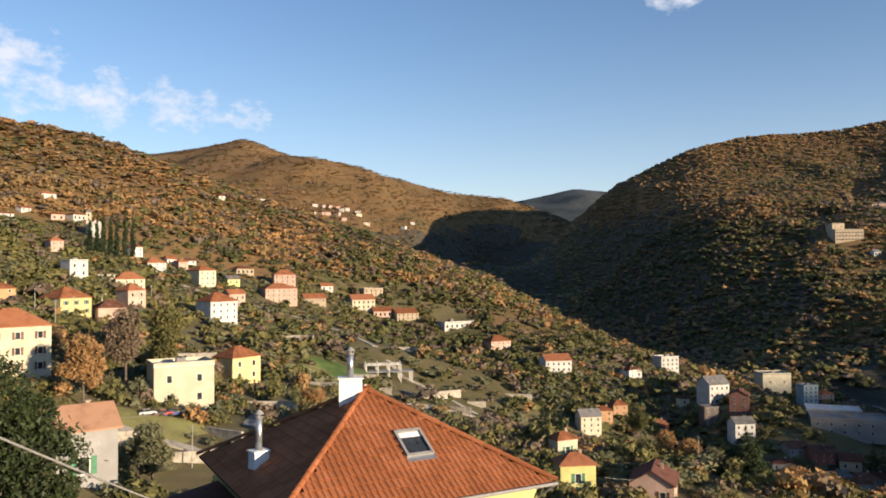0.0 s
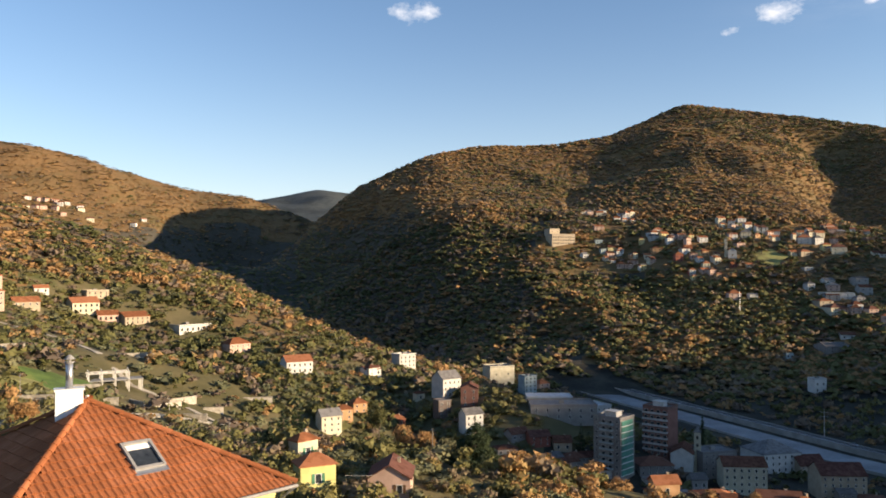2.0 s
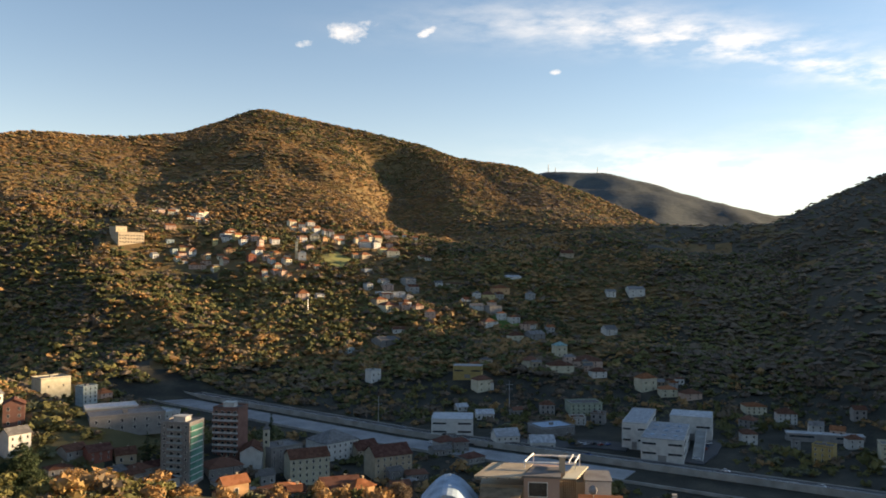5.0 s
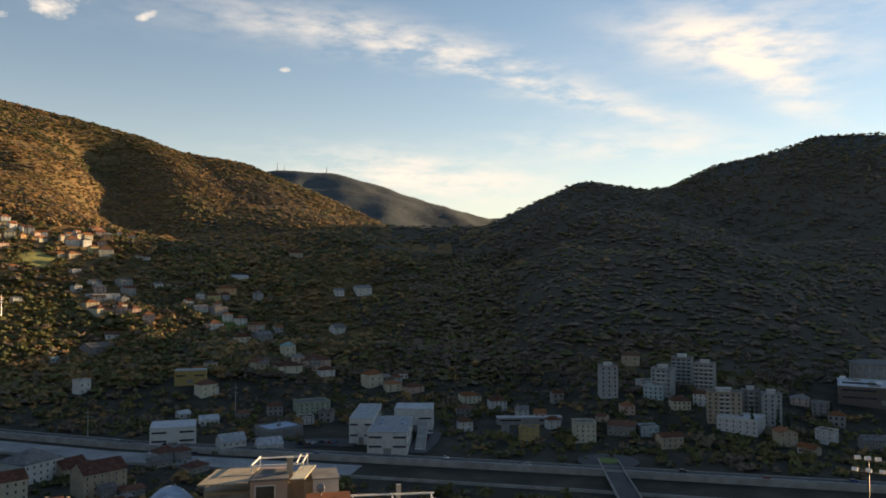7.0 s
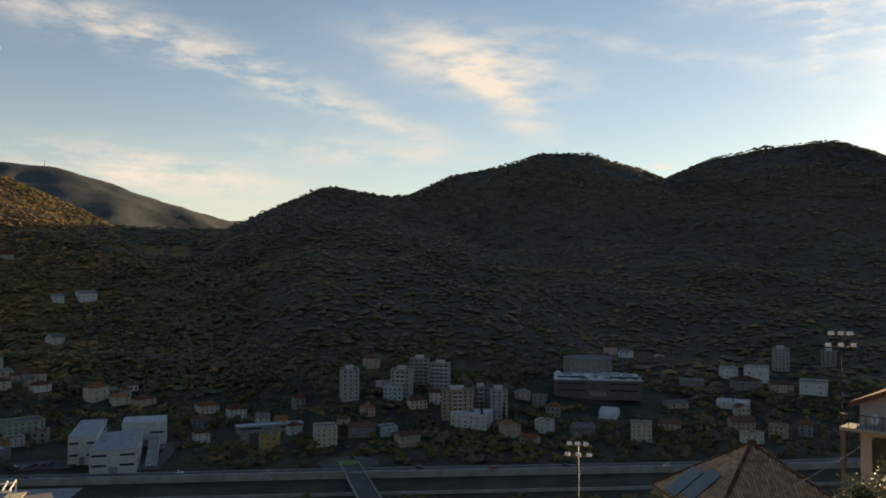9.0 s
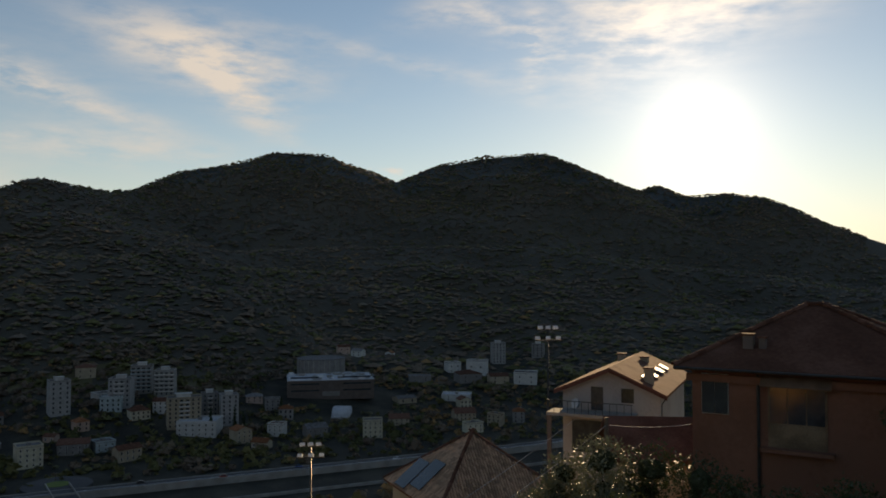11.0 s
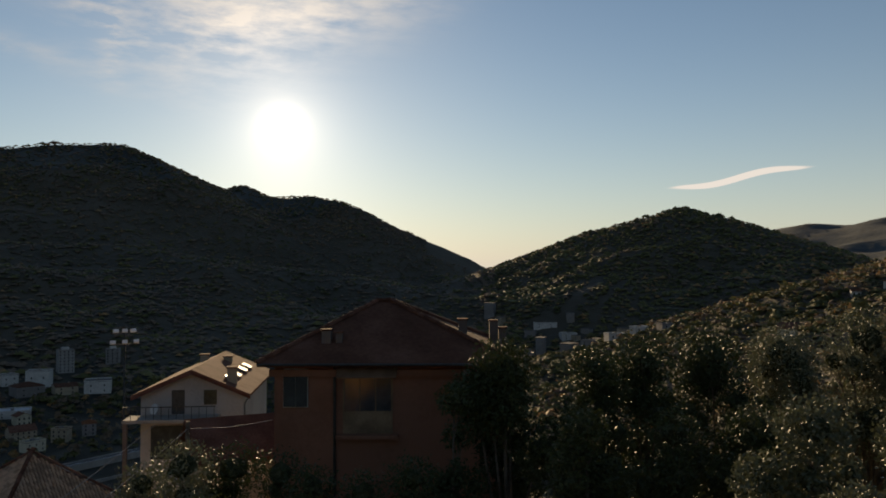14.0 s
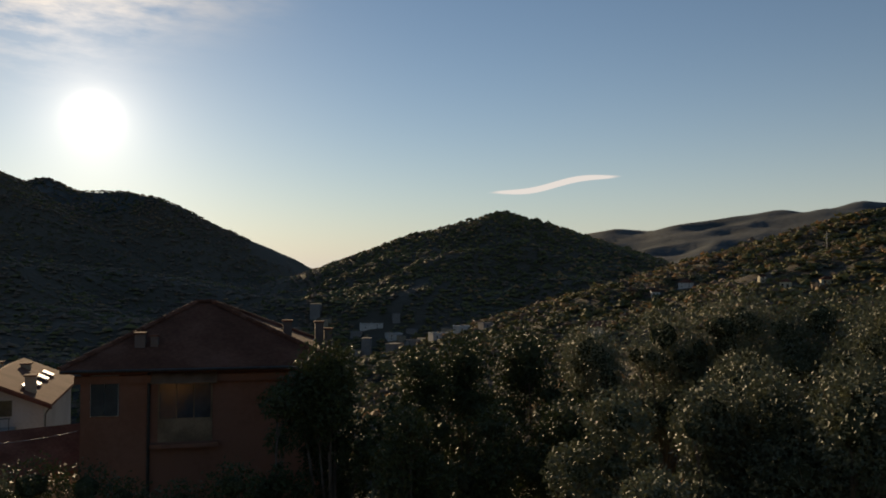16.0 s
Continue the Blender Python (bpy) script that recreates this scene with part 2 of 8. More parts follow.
def ground_height(x, y):
    x, y = np.asarray(x, float), np.asarray(y, float)
    r = np.hypot(x, y)
    floor = 0.02 * np.maximum(0, r - 900)
    z, crest_near = floor, np.full(np.shape(x), 1e9)
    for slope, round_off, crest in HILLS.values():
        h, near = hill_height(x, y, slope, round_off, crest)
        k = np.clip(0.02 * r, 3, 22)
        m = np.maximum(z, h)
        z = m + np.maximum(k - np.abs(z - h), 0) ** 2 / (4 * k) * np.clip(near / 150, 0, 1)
        crest_near = np.minimum(crest_near, near)
    for deep, wide, line in HOLLOWS:
        pts = [polar(*p) for p in line]
        near = np.full(np.shape(x), 1e9)
        for (ax, ay), (bx, by) in zip(pts, pts[1:]):
            ux, uy = bx - ax, by - ay
            s = np.clip(((x - ax) * ux + (y - ay) * uy) / (ux * ux + uy * uy), 0, 1)
            near = np.minimum(near, np.hypot(x - ax - s * ux, y - ay - s * uy))
        z = z - deep * np.exp(-(near / wide) ** 2) * np.clip((z - 8) / 80, 0, 1)
    # gullies and hollows, away from the crests and the valley floor
    rough = np.clip((z - floor) / 50, 0, 1) * np.clip(crest_near / 160, 0.05, 1) * np.clip((r - 250) / 300, 0, 1)
    z = z - rough * (24 * np.abs(fbm(x / 260, y / 260, 3, 11)) + 6 * fbm(x / 90, y / 90, 2, 5))
    # the hollow beside the lookout, and the shelf under it
    z = z - 13 * np.exp(-((x + 35) ** 2 + (y - 120) ** 2) / (2 * 75 ** 2))
    z = z - 34 * np.exp(-((x - 165) ** 2 + (y - 235) ** 2) / (2 * 85 ** 2)) * np.clip(z / 25, 0, 1)
    z = z + 43 * np.exp(-((x - 8) ** 2 + (y + 8) ** 2) / (2 * 72 ** 2)) + 24 * np.exp(-((x - 45) ** 2 + (y - 190) ** 2) / (2 * 58 ** 2))
    z = z + 14 * np.exp(-((x - 82) ** 2 + (y - 190) ** 2) / (2 * 42 ** 2)) + 14.5 * np.exp(-((x + 46) ** 2 + (y - 97) ** 2) / (2 * 17 ** 2))
    # the sunny brow above the town
    z = z + 11 * np.exp(-((x - 112) ** 2 + (y - 198) ** 2) / (2 * 26 ** 2)) + 37 * np.exp(-((x - 156) ** 2 + (y - 156) ** 2) / (2 * 40 ** 2))
    z = z + np.clip((r - 25) / 60, 0, 1) * np.clip((400 - r) / 200, 0, 1) * 2.0 * fbm(x / 45, y / 45, 2, 3)
    return np.where(r < 1000, np.maximum(z, 0.0), z)

# ---- materials ----
def material(name, color, rough=0.8, scale=1.0, vary=0.25, bump=0.0, fine=8.0, metal=0.0, color2=None, random=0.0, island=False, spec=0.3):
    m = bpy.data.materials.new(name)
    m.use_nodes = True
    n, l = m.node_tree.nodes, m.node_tree.links
    b = n["Principled BSDF"]
    b.inputs["Roughness"].default_value, b.inputs["Metallic"].default_value = rough, metal
    b.inputs["Specular IOR Level"].default_value = spec
    geo = n.new("ShaderNodeNewGeometry")
    big, small = n.new("ShaderNodeTexNoise"), n.new("ShaderNodeTexNoise")
    for t, s, d in ((big, scale, 3), (small, scale * fine, 4)):
        t.inputs["Scale"].default_value, t.inputs["Detail"].default_value = s, d
        l.new(geo.outputs["Position"], t.inputs["Vector"])
    ramp = n.new("ShaderNodeValToRGB")
    c1 = color
    c2 = color2 or tuple(min(1, c * (1 + vary) + 0.01) for c in color)
    lo = tuple(c * (1 - vary) for c in c1)
    e = ramp.color_ramp.elements
    e[0].position, e[0].color = 0.32, (*lo, 1)
    e[1].position, e[1].color = 0.68, (*c2, 1)
    mid = ramp.color_ramp.elements.new(0.5)
    mid.color = (*c1, 1)
    add = n.new("ShaderNodeMath")
    add.operation = "MULTIPLY_ADD"
    l.new(small.outputs["Fac"], add.inputs[0])
    add.inputs[1].default_value = 0.45
    sub = n.new("ShaderNodeMath")
    sub.operation = "SUBTRACT"
    l.new(big.outputs["Fac"], sub.inputs[0])
    sub.inputs[1].default_value = 0.225
    l.new(sub.outputs[0], add.inputs[2])
    fac = add.outputs[0]
    if random:
        src = geo.outputs["Random Per Island"] if island else n.new("ShaderNodeObjectInfo").outputs["Random"]
        r = n.new("ShaderNodeMath")
        r.operation = "MULTIPLY_ADD"
        l.new(src, r.inputs[0])
        r.inputs[1].default_value = random
        off = n.new("ShaderNodeMath")
        off.operation = "SUBTRACT"
        l.new(fac, off.inputs[0])
        off.inputs[1].default_value = random / 2
        l.new(off.outputs[0], r.inputs[2])
        fac = r.outputs[0]
    l.new(fac, ramp.inputs["Fac"])
    l.new(ramp.outputs["Color"], b.inputs["Base Color"])
    if bump:
        bp = n.new("ShaderNodeBump")
        bp.inputs["Strength"].default_value, bp.inputs["Distance"].default_value = 0.6, bump
        l.new(small.outputs["Fac"], bp.inputs["Height"])
        l.new(bp.outputs["Normal"], b.inputs["Normal"])
    return m


def foliage(name, stops, scale, rough=0.75, through_light=0.25, leaf_random=0.35, bump=0.0, gloss=0.25):
    """Leaves: colour by patches of wood, by tree and by leaf; light comes partly through."""
    m = bpy.data.materials.new(name)
    m.use_nodes = True
    n, l = m.node_tree.nodes, m.node_tree.links
    b = n["Principled BSDF"]
    b.inputs["Roughness"].default_value, b.inputs["Specular IOR Level"].default_value = rough, gloss
    geo = n.new("ShaderNodeNewGeometry")
    patch, tree = n.new("ShaderNodeTexNoise"), n.new("ShaderNodeTexNoise")
    for t, s in ((patch, scale * 0.12), (tree, scale)):
        t.inputs["Scale"].default_value, t.inputs["Detail"].default_value = s, 2
        l.new(geo.outputs["Position"], t.inputs["Vector"])

    def add(a, wa, c, wc):
        k = n.new("ShaderNodeMath")
        k.operation = "MULTIPLY_ADD"
        l.new(a, k.inputs[0])
        k.inputs[1].default_value = wa
        if isinstance(c, float):
            k.inputs[2].default_value = c
        else:
            l.new(c, k.inputs[2])
        return k.outputs[0]
    if bump:
        knob = n.new("ShaderNodeTexNoise")
        knob.inputs["Scale"].default_value, knob.inputs["Detail"].default_value = 0.11, 5
        l.new(geo.outputs["Position"], knob.inputs["Vector"])
        bp = n.new("ShaderNodeBump")
        bp.inputs["Strength"].default_value, bp.inputs["Distance"].default_value = 0.8, bump
        l.new(knob.outputs["Fac"], bp.inputs["Height"])
        l.new(bp.outputs["Normal"], b.inputs["Normal"])
    f = add(patch.outputs["Fac"], 1.7, -0.68 - leaf_random / 2, 0)
    f = add(tree.outputs["Fac"], 0.7, f, 0)
    f = add(geo.outputs["Random Per Island"], leaf_random, f, 0)
    ramp = n.new("ShaderNodeValToRGB")
    e = ramp.color_ramp.elements
    while len(e) < len(stops):
        e.new(0.5)
    for k, c in enumerate(stops):
        e[k].position, e[k].color = k / (len(stops) - 1), (*c, 1)
    l.new(f, ramp.inputs["Fac"])
    l.new(ramp.outputs[0], b.inputs["Base Color"])
    tr = n.new("ShaderNodeBsdfTranslucent")
    l.new(ramp.outputs[0], tr.inputs["Color"])
    mx = n.new("ShaderNodeMixShader")
    mx.inputs[0].default_value = through_light
    l.new(b.outputs[0], mx.inputs[1])
    l.new(tr.outputs[0], mx.inputs[2])
    l.new(mx.outputs[0], n["Material Output"].inputs["Surface"])
    return m


M_GROUND = foliage("leafy_hillside", [(0.102, 0.084, 0.037), (0.138, 0.098, 0.043), (0.180, 0.110, 0.048), (0.210, 0.122, 0.052), (0.162, 0.118, 0.048)], 0.05, 0.95, 0.0, 0.0, bump=2.2)
M_TERRACE = foliage("terrace_grass", [(0.065, 0.060, 0.026), (0.086, 0.077, 0.034), (0.116, 0.099, 0.047), (0.138, 0.112, 0.056), (0.077, 0.082, 0.028)], 0.12, 0.95, 0.0, 0.0, bump=1.0)
# darker copy of the hillside colour: the slopes' shade is put into it
M_FLOOR_SHADE = foliage("wood_floor_painted_shade", [(0.055, 0.049, 0.036), (0.068, 0.060, 0.044), (0.082, 0.071, 0.053), (0.090, 0.077, 0.056)], 0.05, 0.95, 0.0, 0.0, bump=2.2)
# garden and asphalt tone, darkened further to put in the valley's shade
M_VALE = material("valley_garden_shade", (0.032, 0.030, 0.021), 0.95, 0.05, 0.45, 0.1, 12, color2=(0.058, 0.052, 0.036))
M_AUTUMN = foliage("autumn_leaves", [(0.172, 0.133, 0.056), (0.239, 0.157, 0.068), (0.314, 0.182, 0.077), (0.356, 0.202, 0.082), (0.264, 0.202, 0.073)], 0.06, through_light=0.15, leaf_random=0.22)
M_GREEN = foliage("evergreen_leaves", [(0.059, 0.067, 0.024), (0.092, 0.092, 0.032), (0.135, 0.124, 0.043), (0.178, 0.151, 0.052)], 0.06, through_light=0.12)
M_OLIVE = foliage("olive_leaves", [(0.081, 0.090, 0.045), (0.113, 0.117, 0.063), (0.153, 0.151, 0.081), (0.171, 0.144, 0.068)], 0.12, through_light=0.15)
M_BARE = foliage("bare_twigs", [(0.116, 0.090, 0.068), (0.154, 0.114, 0.084), (0.193, 0.138, 0.092), (0.182, 0.138, 0.079)], 0.06, through_light=0.15)
# blue-grey of distance haze, put into the colour of the far hills
M_FAR_HAZE = material("upland_painted_haze", (0.072, 0.083, 0.084), 0.95, 0.006, 0.35, 3.0, 8, color2=(0.088, 0.096, 0.093), spec=0.1)
M_LAUREL = foliage("glossy_leaves", [(0.024, 0.036, 0.013), (0.040, 0.054, 0.018), (0.070, 0.079, 0.030)], 0.6, 0.55, 0.12, gloss=0.25)
M_OLIVE_NEAR = foliage("silver_olive_leaves", [(0.061, 0.070, 0.041), (0.101, 0.113, 0.065), (0.166, 0.171, 0.104)], 0.5, 0.55, 0.12, gloss=0.28)
# dark matt green of the crown fillers, imitating the shade among the leaves
M_INNER = material("crown_inner_shade", (0.050, 0.055, 0.030), 1.0, 3, 0.4, 0.1, 6, spec=0.0)
M_CONIFER = foliage("needles", [(0.02, 0.035, 0.018), (0.035, 0.055, 0.025), (0.07, 0.085, 0.035)], 0.4)

WALLS = {"cream": (0.50, 0.45, 0.33), "white": (0.50, 0.48, 0.44), "yellow": (0.52, 0.43, 0.21), "pink": (0.47, 0.32, 0.25),
         "orange": (0.46, 0.27, 0.14), "red": (0.24, 0.085, 0.06), "lemon": (0.54, 0.50, 0.20), "tan": (0.36, 0.29, 0.205),
         "grey": (0.22, 0.205, 0.19), "plaster": (0.29, 0.28, 0.265), "aqua": (0.30, 0.36, 0.36), "ochre": (0.34, 0.24, 0.09), "umber": (0.13, 0.10, 0.085), "sage": (0.30, 0.33, 0.25),
         "brick": (0.21, 0.10, 0.075), "rust": (0.20, 0.085, 0.05)}
ROOFS = {"terracotta": (0.255, 0.098, 0.046), "brown": (0.128, 0.056, 0.036), "redbrown": (0.105, 0.045, 0.033), "grey": (0.165, 0.155, 0.148),
         "white": (0.384, 0.400, 0.416), "salmon": (0.300, 0.165, 0.100), "blue": (0.256, 0.336, 0.416), "aqua": (0.200, 0.336, 0.320)}
M_WALL = {k: material("render_" + k, c, 0.9, 0.35, 0.13, 0.004, 14, random=0.3) for k, c in WALLS.items()}
M_ROOF = {k: material("roof_" + k, c, 0.95, 0.5, 0.28, 0.03, 12, random=0.4, spec=0.08) for k, c in ROOFS.items()}
M_PANE = material("window_glass", (0.03, 0.035, 0.04), 0.12, 0.5, 0.4, spec=0.6)
M_FRAME = material("painted_frame", (0.62, 0.60, 0.55), 0.6, 2, 0.1)
M_SHUTTER = material("green_shutter", (0.05, 0.16, 0.09), 0.6, 2, 0.2, random=0.5)
M_SHUTTER2 = material("brown_shutter", (0.14, 0.075, 0.04), 0.6, 2, 0.2, random=0.5)
M_CONCRETE = material("concrete", (0.30, 0.285, 0.255), 0.9, 0.15, 0.2, 0.01, 12)
M_ASPHALT = material("asphalt", (0.05, 0.05, 0.052), 0.75, 0.06, 0.25, 0.005, 40)
M_PATH = material("pale_lane", (0.34, 0.30, 0.24), 0.9, 0.1, 0.25, 0.01, 15)
M_RIVER = material("wet_river_bed", (0.20, 0.21, 0.22), 0.5, 0.05, 0.3, 0.05, 12, color2=(0.28, 0.29, 0.29))
M_STEEL = material("galvanised_steel", (0.45, 0.46, 0.47), 0.4, 3, 0.15, metal=0.8)
M_WHITE = material("white_paint", (0.78, 0.76, 0.72), 0.6, 1.5, 0.08)
M_SHUTTER_AND_SHADE = material("dark_shutter_and_shade", (0.035, 0.04, 0.038), 0.7, 2, 0.2)
M_WOOD = material("weathered_wood", (0.20, 0.13, 0.075), 0.8, 1.2, 0.3, 0.004, 12)
M_BARK = material("bark", (0.11, 0.085, 0.065), 0.95, 1.5, 0.35, 0.02, 9)
M_STONE = material("dry_stone", (0.36, 0.32, 0.26), 0.92, 0.8, 0.3, 0.05, 6)
M_TYRE = material("rubber", (0.02, 0.02, 0.02), 0.8, 5, 0.2)
M_GRASS = material("grass", (0.10, 0.16, 0.035), 0.95, 0.1, 0.35, 0.05, 20, color2=(0.17, 0.20, 0.05))
M_CABLE = material("cable", (0.25, 0.24, 0.23), 0.6, 5, 0.1)


def mesh_of(name, verts, faces, mats, smooth=False, slots=None):
    me = bpy.data.meshes.new(name)
    me.from_pydata([tuple(v) for v in verts], [], faces)
    for m in (mats if isinstance(mats, (list, tuple)) else [mats]):
        me.materials.append(m)
    if smooth:
        me.polygons.foreach_set("use_smooth", [True] * len(me.polygons))
    if slots is not None:
        me.polygons.foreach_set("material_index", slots)
    me.update()
    return me


# ---- the ground: one sheet round the lookout ----
bear = np.radians(np.concatenate([np.arange(-34, 184, 0.55), np.arange(184, 326, 3.0)]))
dist = [1.5]
while dist[-1] < 4850:
    dist.append(dist[-1] + max(1.3, dist[-1] * (0.027 if dist[-1] < 900 else 0.018)))
dist = np.array(dist)
gx, gy = np.outer(dist, np.sin(bear)), np.outer(dist, np.cos(bear))
gz = ground_height(gx, gy)
rows_n, cols_n = gx.shape
gv = np.stack([gx.ravel(), gy.ravel(), gz.ravel()], 1)
gv = np.vstack([gv, [[0, 0, float(ground_height(np.array([0.0]), np.array([0.0]))[0])]]])
ri, ci = np.meshgrid(np.arange(rows_n - 1), np.arange(cols_n), indexing="ij")
cj = (ci + 1) % cols_n
quads = np.stack([ri * cols_n + ci, ri * cols_n + cj, (ri + 1) * cols_n + cj, (ri + 1) * cols_n + ci], -1).reshape(-1, 4)[:, ::-1]
faces = quads.tolist() + [[rows_n * cols_n, (c + 1) % cols_n, c] for c in range(cols_n)]
# slot 1, the haze colour, on ground farther than 2060 m
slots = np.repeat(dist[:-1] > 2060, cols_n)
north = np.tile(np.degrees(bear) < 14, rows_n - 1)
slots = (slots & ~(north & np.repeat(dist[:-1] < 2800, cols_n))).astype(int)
# slot 2, the valley floor with its shade in the colour
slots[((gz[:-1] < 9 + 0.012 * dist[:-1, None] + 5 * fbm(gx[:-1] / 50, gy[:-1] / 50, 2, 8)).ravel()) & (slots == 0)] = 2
bdeg = np.tile(np.degrees(bear), rows_n - 1)
far_d = np.repeat(dist[:-1], cols_n)
drift = fbm(gx[:-1] / 70, gy[:-1] / 70, 3, 77).ravel()
slots[(far_d < 620 + 130 * drift) & (slots == 0)] = 3
# slot 4, the floor with painted shade, on slopes turned from the sun
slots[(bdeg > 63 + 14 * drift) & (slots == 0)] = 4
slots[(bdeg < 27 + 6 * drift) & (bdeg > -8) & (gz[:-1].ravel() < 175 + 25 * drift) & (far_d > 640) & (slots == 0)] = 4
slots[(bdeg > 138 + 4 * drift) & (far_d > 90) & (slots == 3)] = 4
slots = slots.tolist() + [3] * cols_n
ground = new("ground", mesh_of("ground", gv, faces, [M_GROUND, M_FAR_HAZE, M_VALE, M_TERRACE, M_FLOOR_SHADE], smooth=True, slots=slots))
tagged(ground, "wooded hillsides and valley floor under autumn leaves", "ground", kind="structure")


# ---- builders ----
class Geo:
    """Gathers boxes, prisms and tubes into one mesh."""

    def __init__(self):
        self.v, self.f, self.s = [], [], []

    def add(self, verts, faces, slot=0):
        k = len(self.v)
        self.v += [tuple(p) for p in verts]
        self.f += [tuple(k + i for i in f) for f in faces]
        self.s += [slot] * len(faces)
        return self

    def box(self, x0, x1, y0, y1, z0, z1, slot=0, m=None):
        p = [(x, y, z) for z in (z0, z1) for y in (y0, y1) for x in (x0, x1)]
        if m is not None:
            p = [m @ Vector(q) for q in p]
        return self.add(p, [(0, 2, 3, 1), (4, 5, 7, 6), (0, 1, 5, 4), (2, 6, 7, 3), (0, 4, 6, 2), (1, 3, 7, 5)], slot)

    def tube(self, a, b, r0, r1, n=8, slot=0, cap=True):
        a, b = Vector(a), Vector(b)
        q = (b - a).to_track_quat("Z", "Y")
        ring = [Vector((math.cos(2 * math.pi * k / n), math.sin(2 * math.pi * k / n), 0)) for k in range(n)]
        p = [a + q @ (r0 * d) for d in ring] + [b + q @ (r1 * d) for d in ring]
        f = [(k, (k + 1) % n, n + (k + 1) % n, n + k) for k in range(n)]
        if cap:
            f += [tuple(range(n))[::-1], tuple(range(n, 2 * n))]
        return self.add(p, f, slot)

    def line(self, pts, r, n=5, slot=0):
        """One bent tube along points."""
        p = [Vector(q) for q in pts]
        v = []
        for k, c in enumerate(p):
            q = (p[min(k + 1, len(p) - 1)] - p[max(k - 1, 0)]).to_track_quat("Z", "Y")
            v += [c + q @ Vector((r * math.cos(6.28319 * j / n), r * math.sin(6.28319 * j / n), 0)) for j in range(n)]
        f = [(k * n + j, k * n + (j + 1) % n, k * n + n + (j + 1) % n, k * n + n + j) for k in range(len(p) - 1) for j in range(n)]
        f += [tuple(range(n))[::-1], tuple(range(len(v) - n, len(v)))]
        return self.add(v, f, slot)

    def slab(self, top, thick, slot=0):
        """A plate under a polygon of top points."""
        n = len(top)
        low = [(x, y, z - thick) for x, y, z in top]
        return self.add(list(top) + low, [tuple(range(n)), tuple(range(2 * n - 1, n - 1, -1))]
                        + [(k, n + k, n + (k + 1) % n, (k + 1) % n) for k in range(n)], slot)

    def mesh(self, name, mats, smooth=False):
        return mesh_of(name, self.v, self.f, mats, smooth, self.s)


def part(name, geo, mats, parent, label="", at=None, smooth=False):
    ob = new(name, geo if isinstance(geo, bpy.types.Mesh) else geo.mesh(name, mats, smooth))
    ob.parent = parent
    if at is not None:
        ob.matrix_basis = at
    if label:
        ob["label"] = label
    return ob


def thing(name, m, label, category, group=""):
    ob = new(name)
    ob.matrix_world = m
    return tagged(ob, label, category, group)


def stand(bearing, dist, turn=0.0, sink=0.0):
    x, y = polar(bearing, dist)
    return pose(x, y, float(ground_height(np.array([x]), np.array([y]))[0]) - sink, 0, 0, -turn)


YARDS = []          # houses with shrubs about their feet
TAKEN = []          # plots where no tree grows: x, y, radius


def plot(bearing, dist, radius):
    TAKEN.append((*polar(bearing, dist), radius))


def ring_mesh(name, w, h, t, y0, y1, mat):
    """A rectangular frame in one piece."""
    v = []
    for y in (y0, y1):
        v += [(-w / 2, y, 0), (w / 2, y, 0), (w / 2, y, h), (-w / 2, y, h), (-w / 2 + t, y, t), (w / 2 - t, y, t), (w / 2 - t, y, h - t), (-w / 2 + t, y, h - t)]
    f = []
    for k in range(4):
        m = (k + 1) % 4
        f += [(k, m, 4 + m, 4 + k), (8 + m, 8 + k, 12 + k, 12 + m), (m, k, 8 + k, 8 + m), (4 + k, 4 + m, 12 + m, 12 + k)]
    return mesh_of(name, v, f, mat)


def window_set(w, h):
    return (ring_mesh("window", w, h, 0.09, -0.06, 0.02, M_FRAME), Geo().box(-w / 2 + 0.05, w / 2 - 0.05, -0.015, 0.02, 0.05, h - 0.05).mesh("pane", M_PANE),
            Geo().box(-w / 2, w / 2, -0.04, 0.02, 0, h).mesh("window", M_PANE), Geo().box(0, w * 0.46, -0.07, -0.02, 0, h).mesh("shutter", M_SHUTTER),
            Geo().box(0, w * 0.46, -0.07, -0.02, 0, h).mesh("shutter", M_SHUTTER2), w)


WINDOW, WIDE = window_set(1.05, 1.5), window_set(2.0, 1.55)


def window(parent, at, kind=WINDOW, shutter=0, far=False):
    if far:
        return part("window", kind[2], None, parent, at=at)
    ob = part("window", kind[0], None, parent, at=at)
    part("pane", kind[1], None, ob)
    if shutter:
        for x in (-kind[5] * 0.96 - 0.02, kind[5] / 2 + 0.02):
            part("shutter", kind[2 + shutter], None, ob, at=pose(x, 0, 0))
    return ob


def chimney_mesh():
    prof = [(0.32, -0.9), (0.32, 0.75), (0.24, 0.78), (0.24, 0.95), (0.42, 0.98), (0.42, 1.07)]
    v = [(sx * r, sy * r, z) for r, z in prof for sx, sy in ((-1, -1), (1, -1), (1, 1), (-1, 1))]
    n = len(prof)
    f = [(4 * k + i, 4 * k + (i + 1) % 4, 4 * k + 4 + (i + 1) % 4, 4 * k + 4 + i) for k in range(n - 1) for i in range(4)]
    f += [(3, 2, 1, 0), (4 * n - 4, 4 * n - 3, 4 * n - 2, 4 * n - 1)]
    return mesh_of("chimney", v, f, M_WALL["tan"])


CHIMNEY = chimney_mesh()


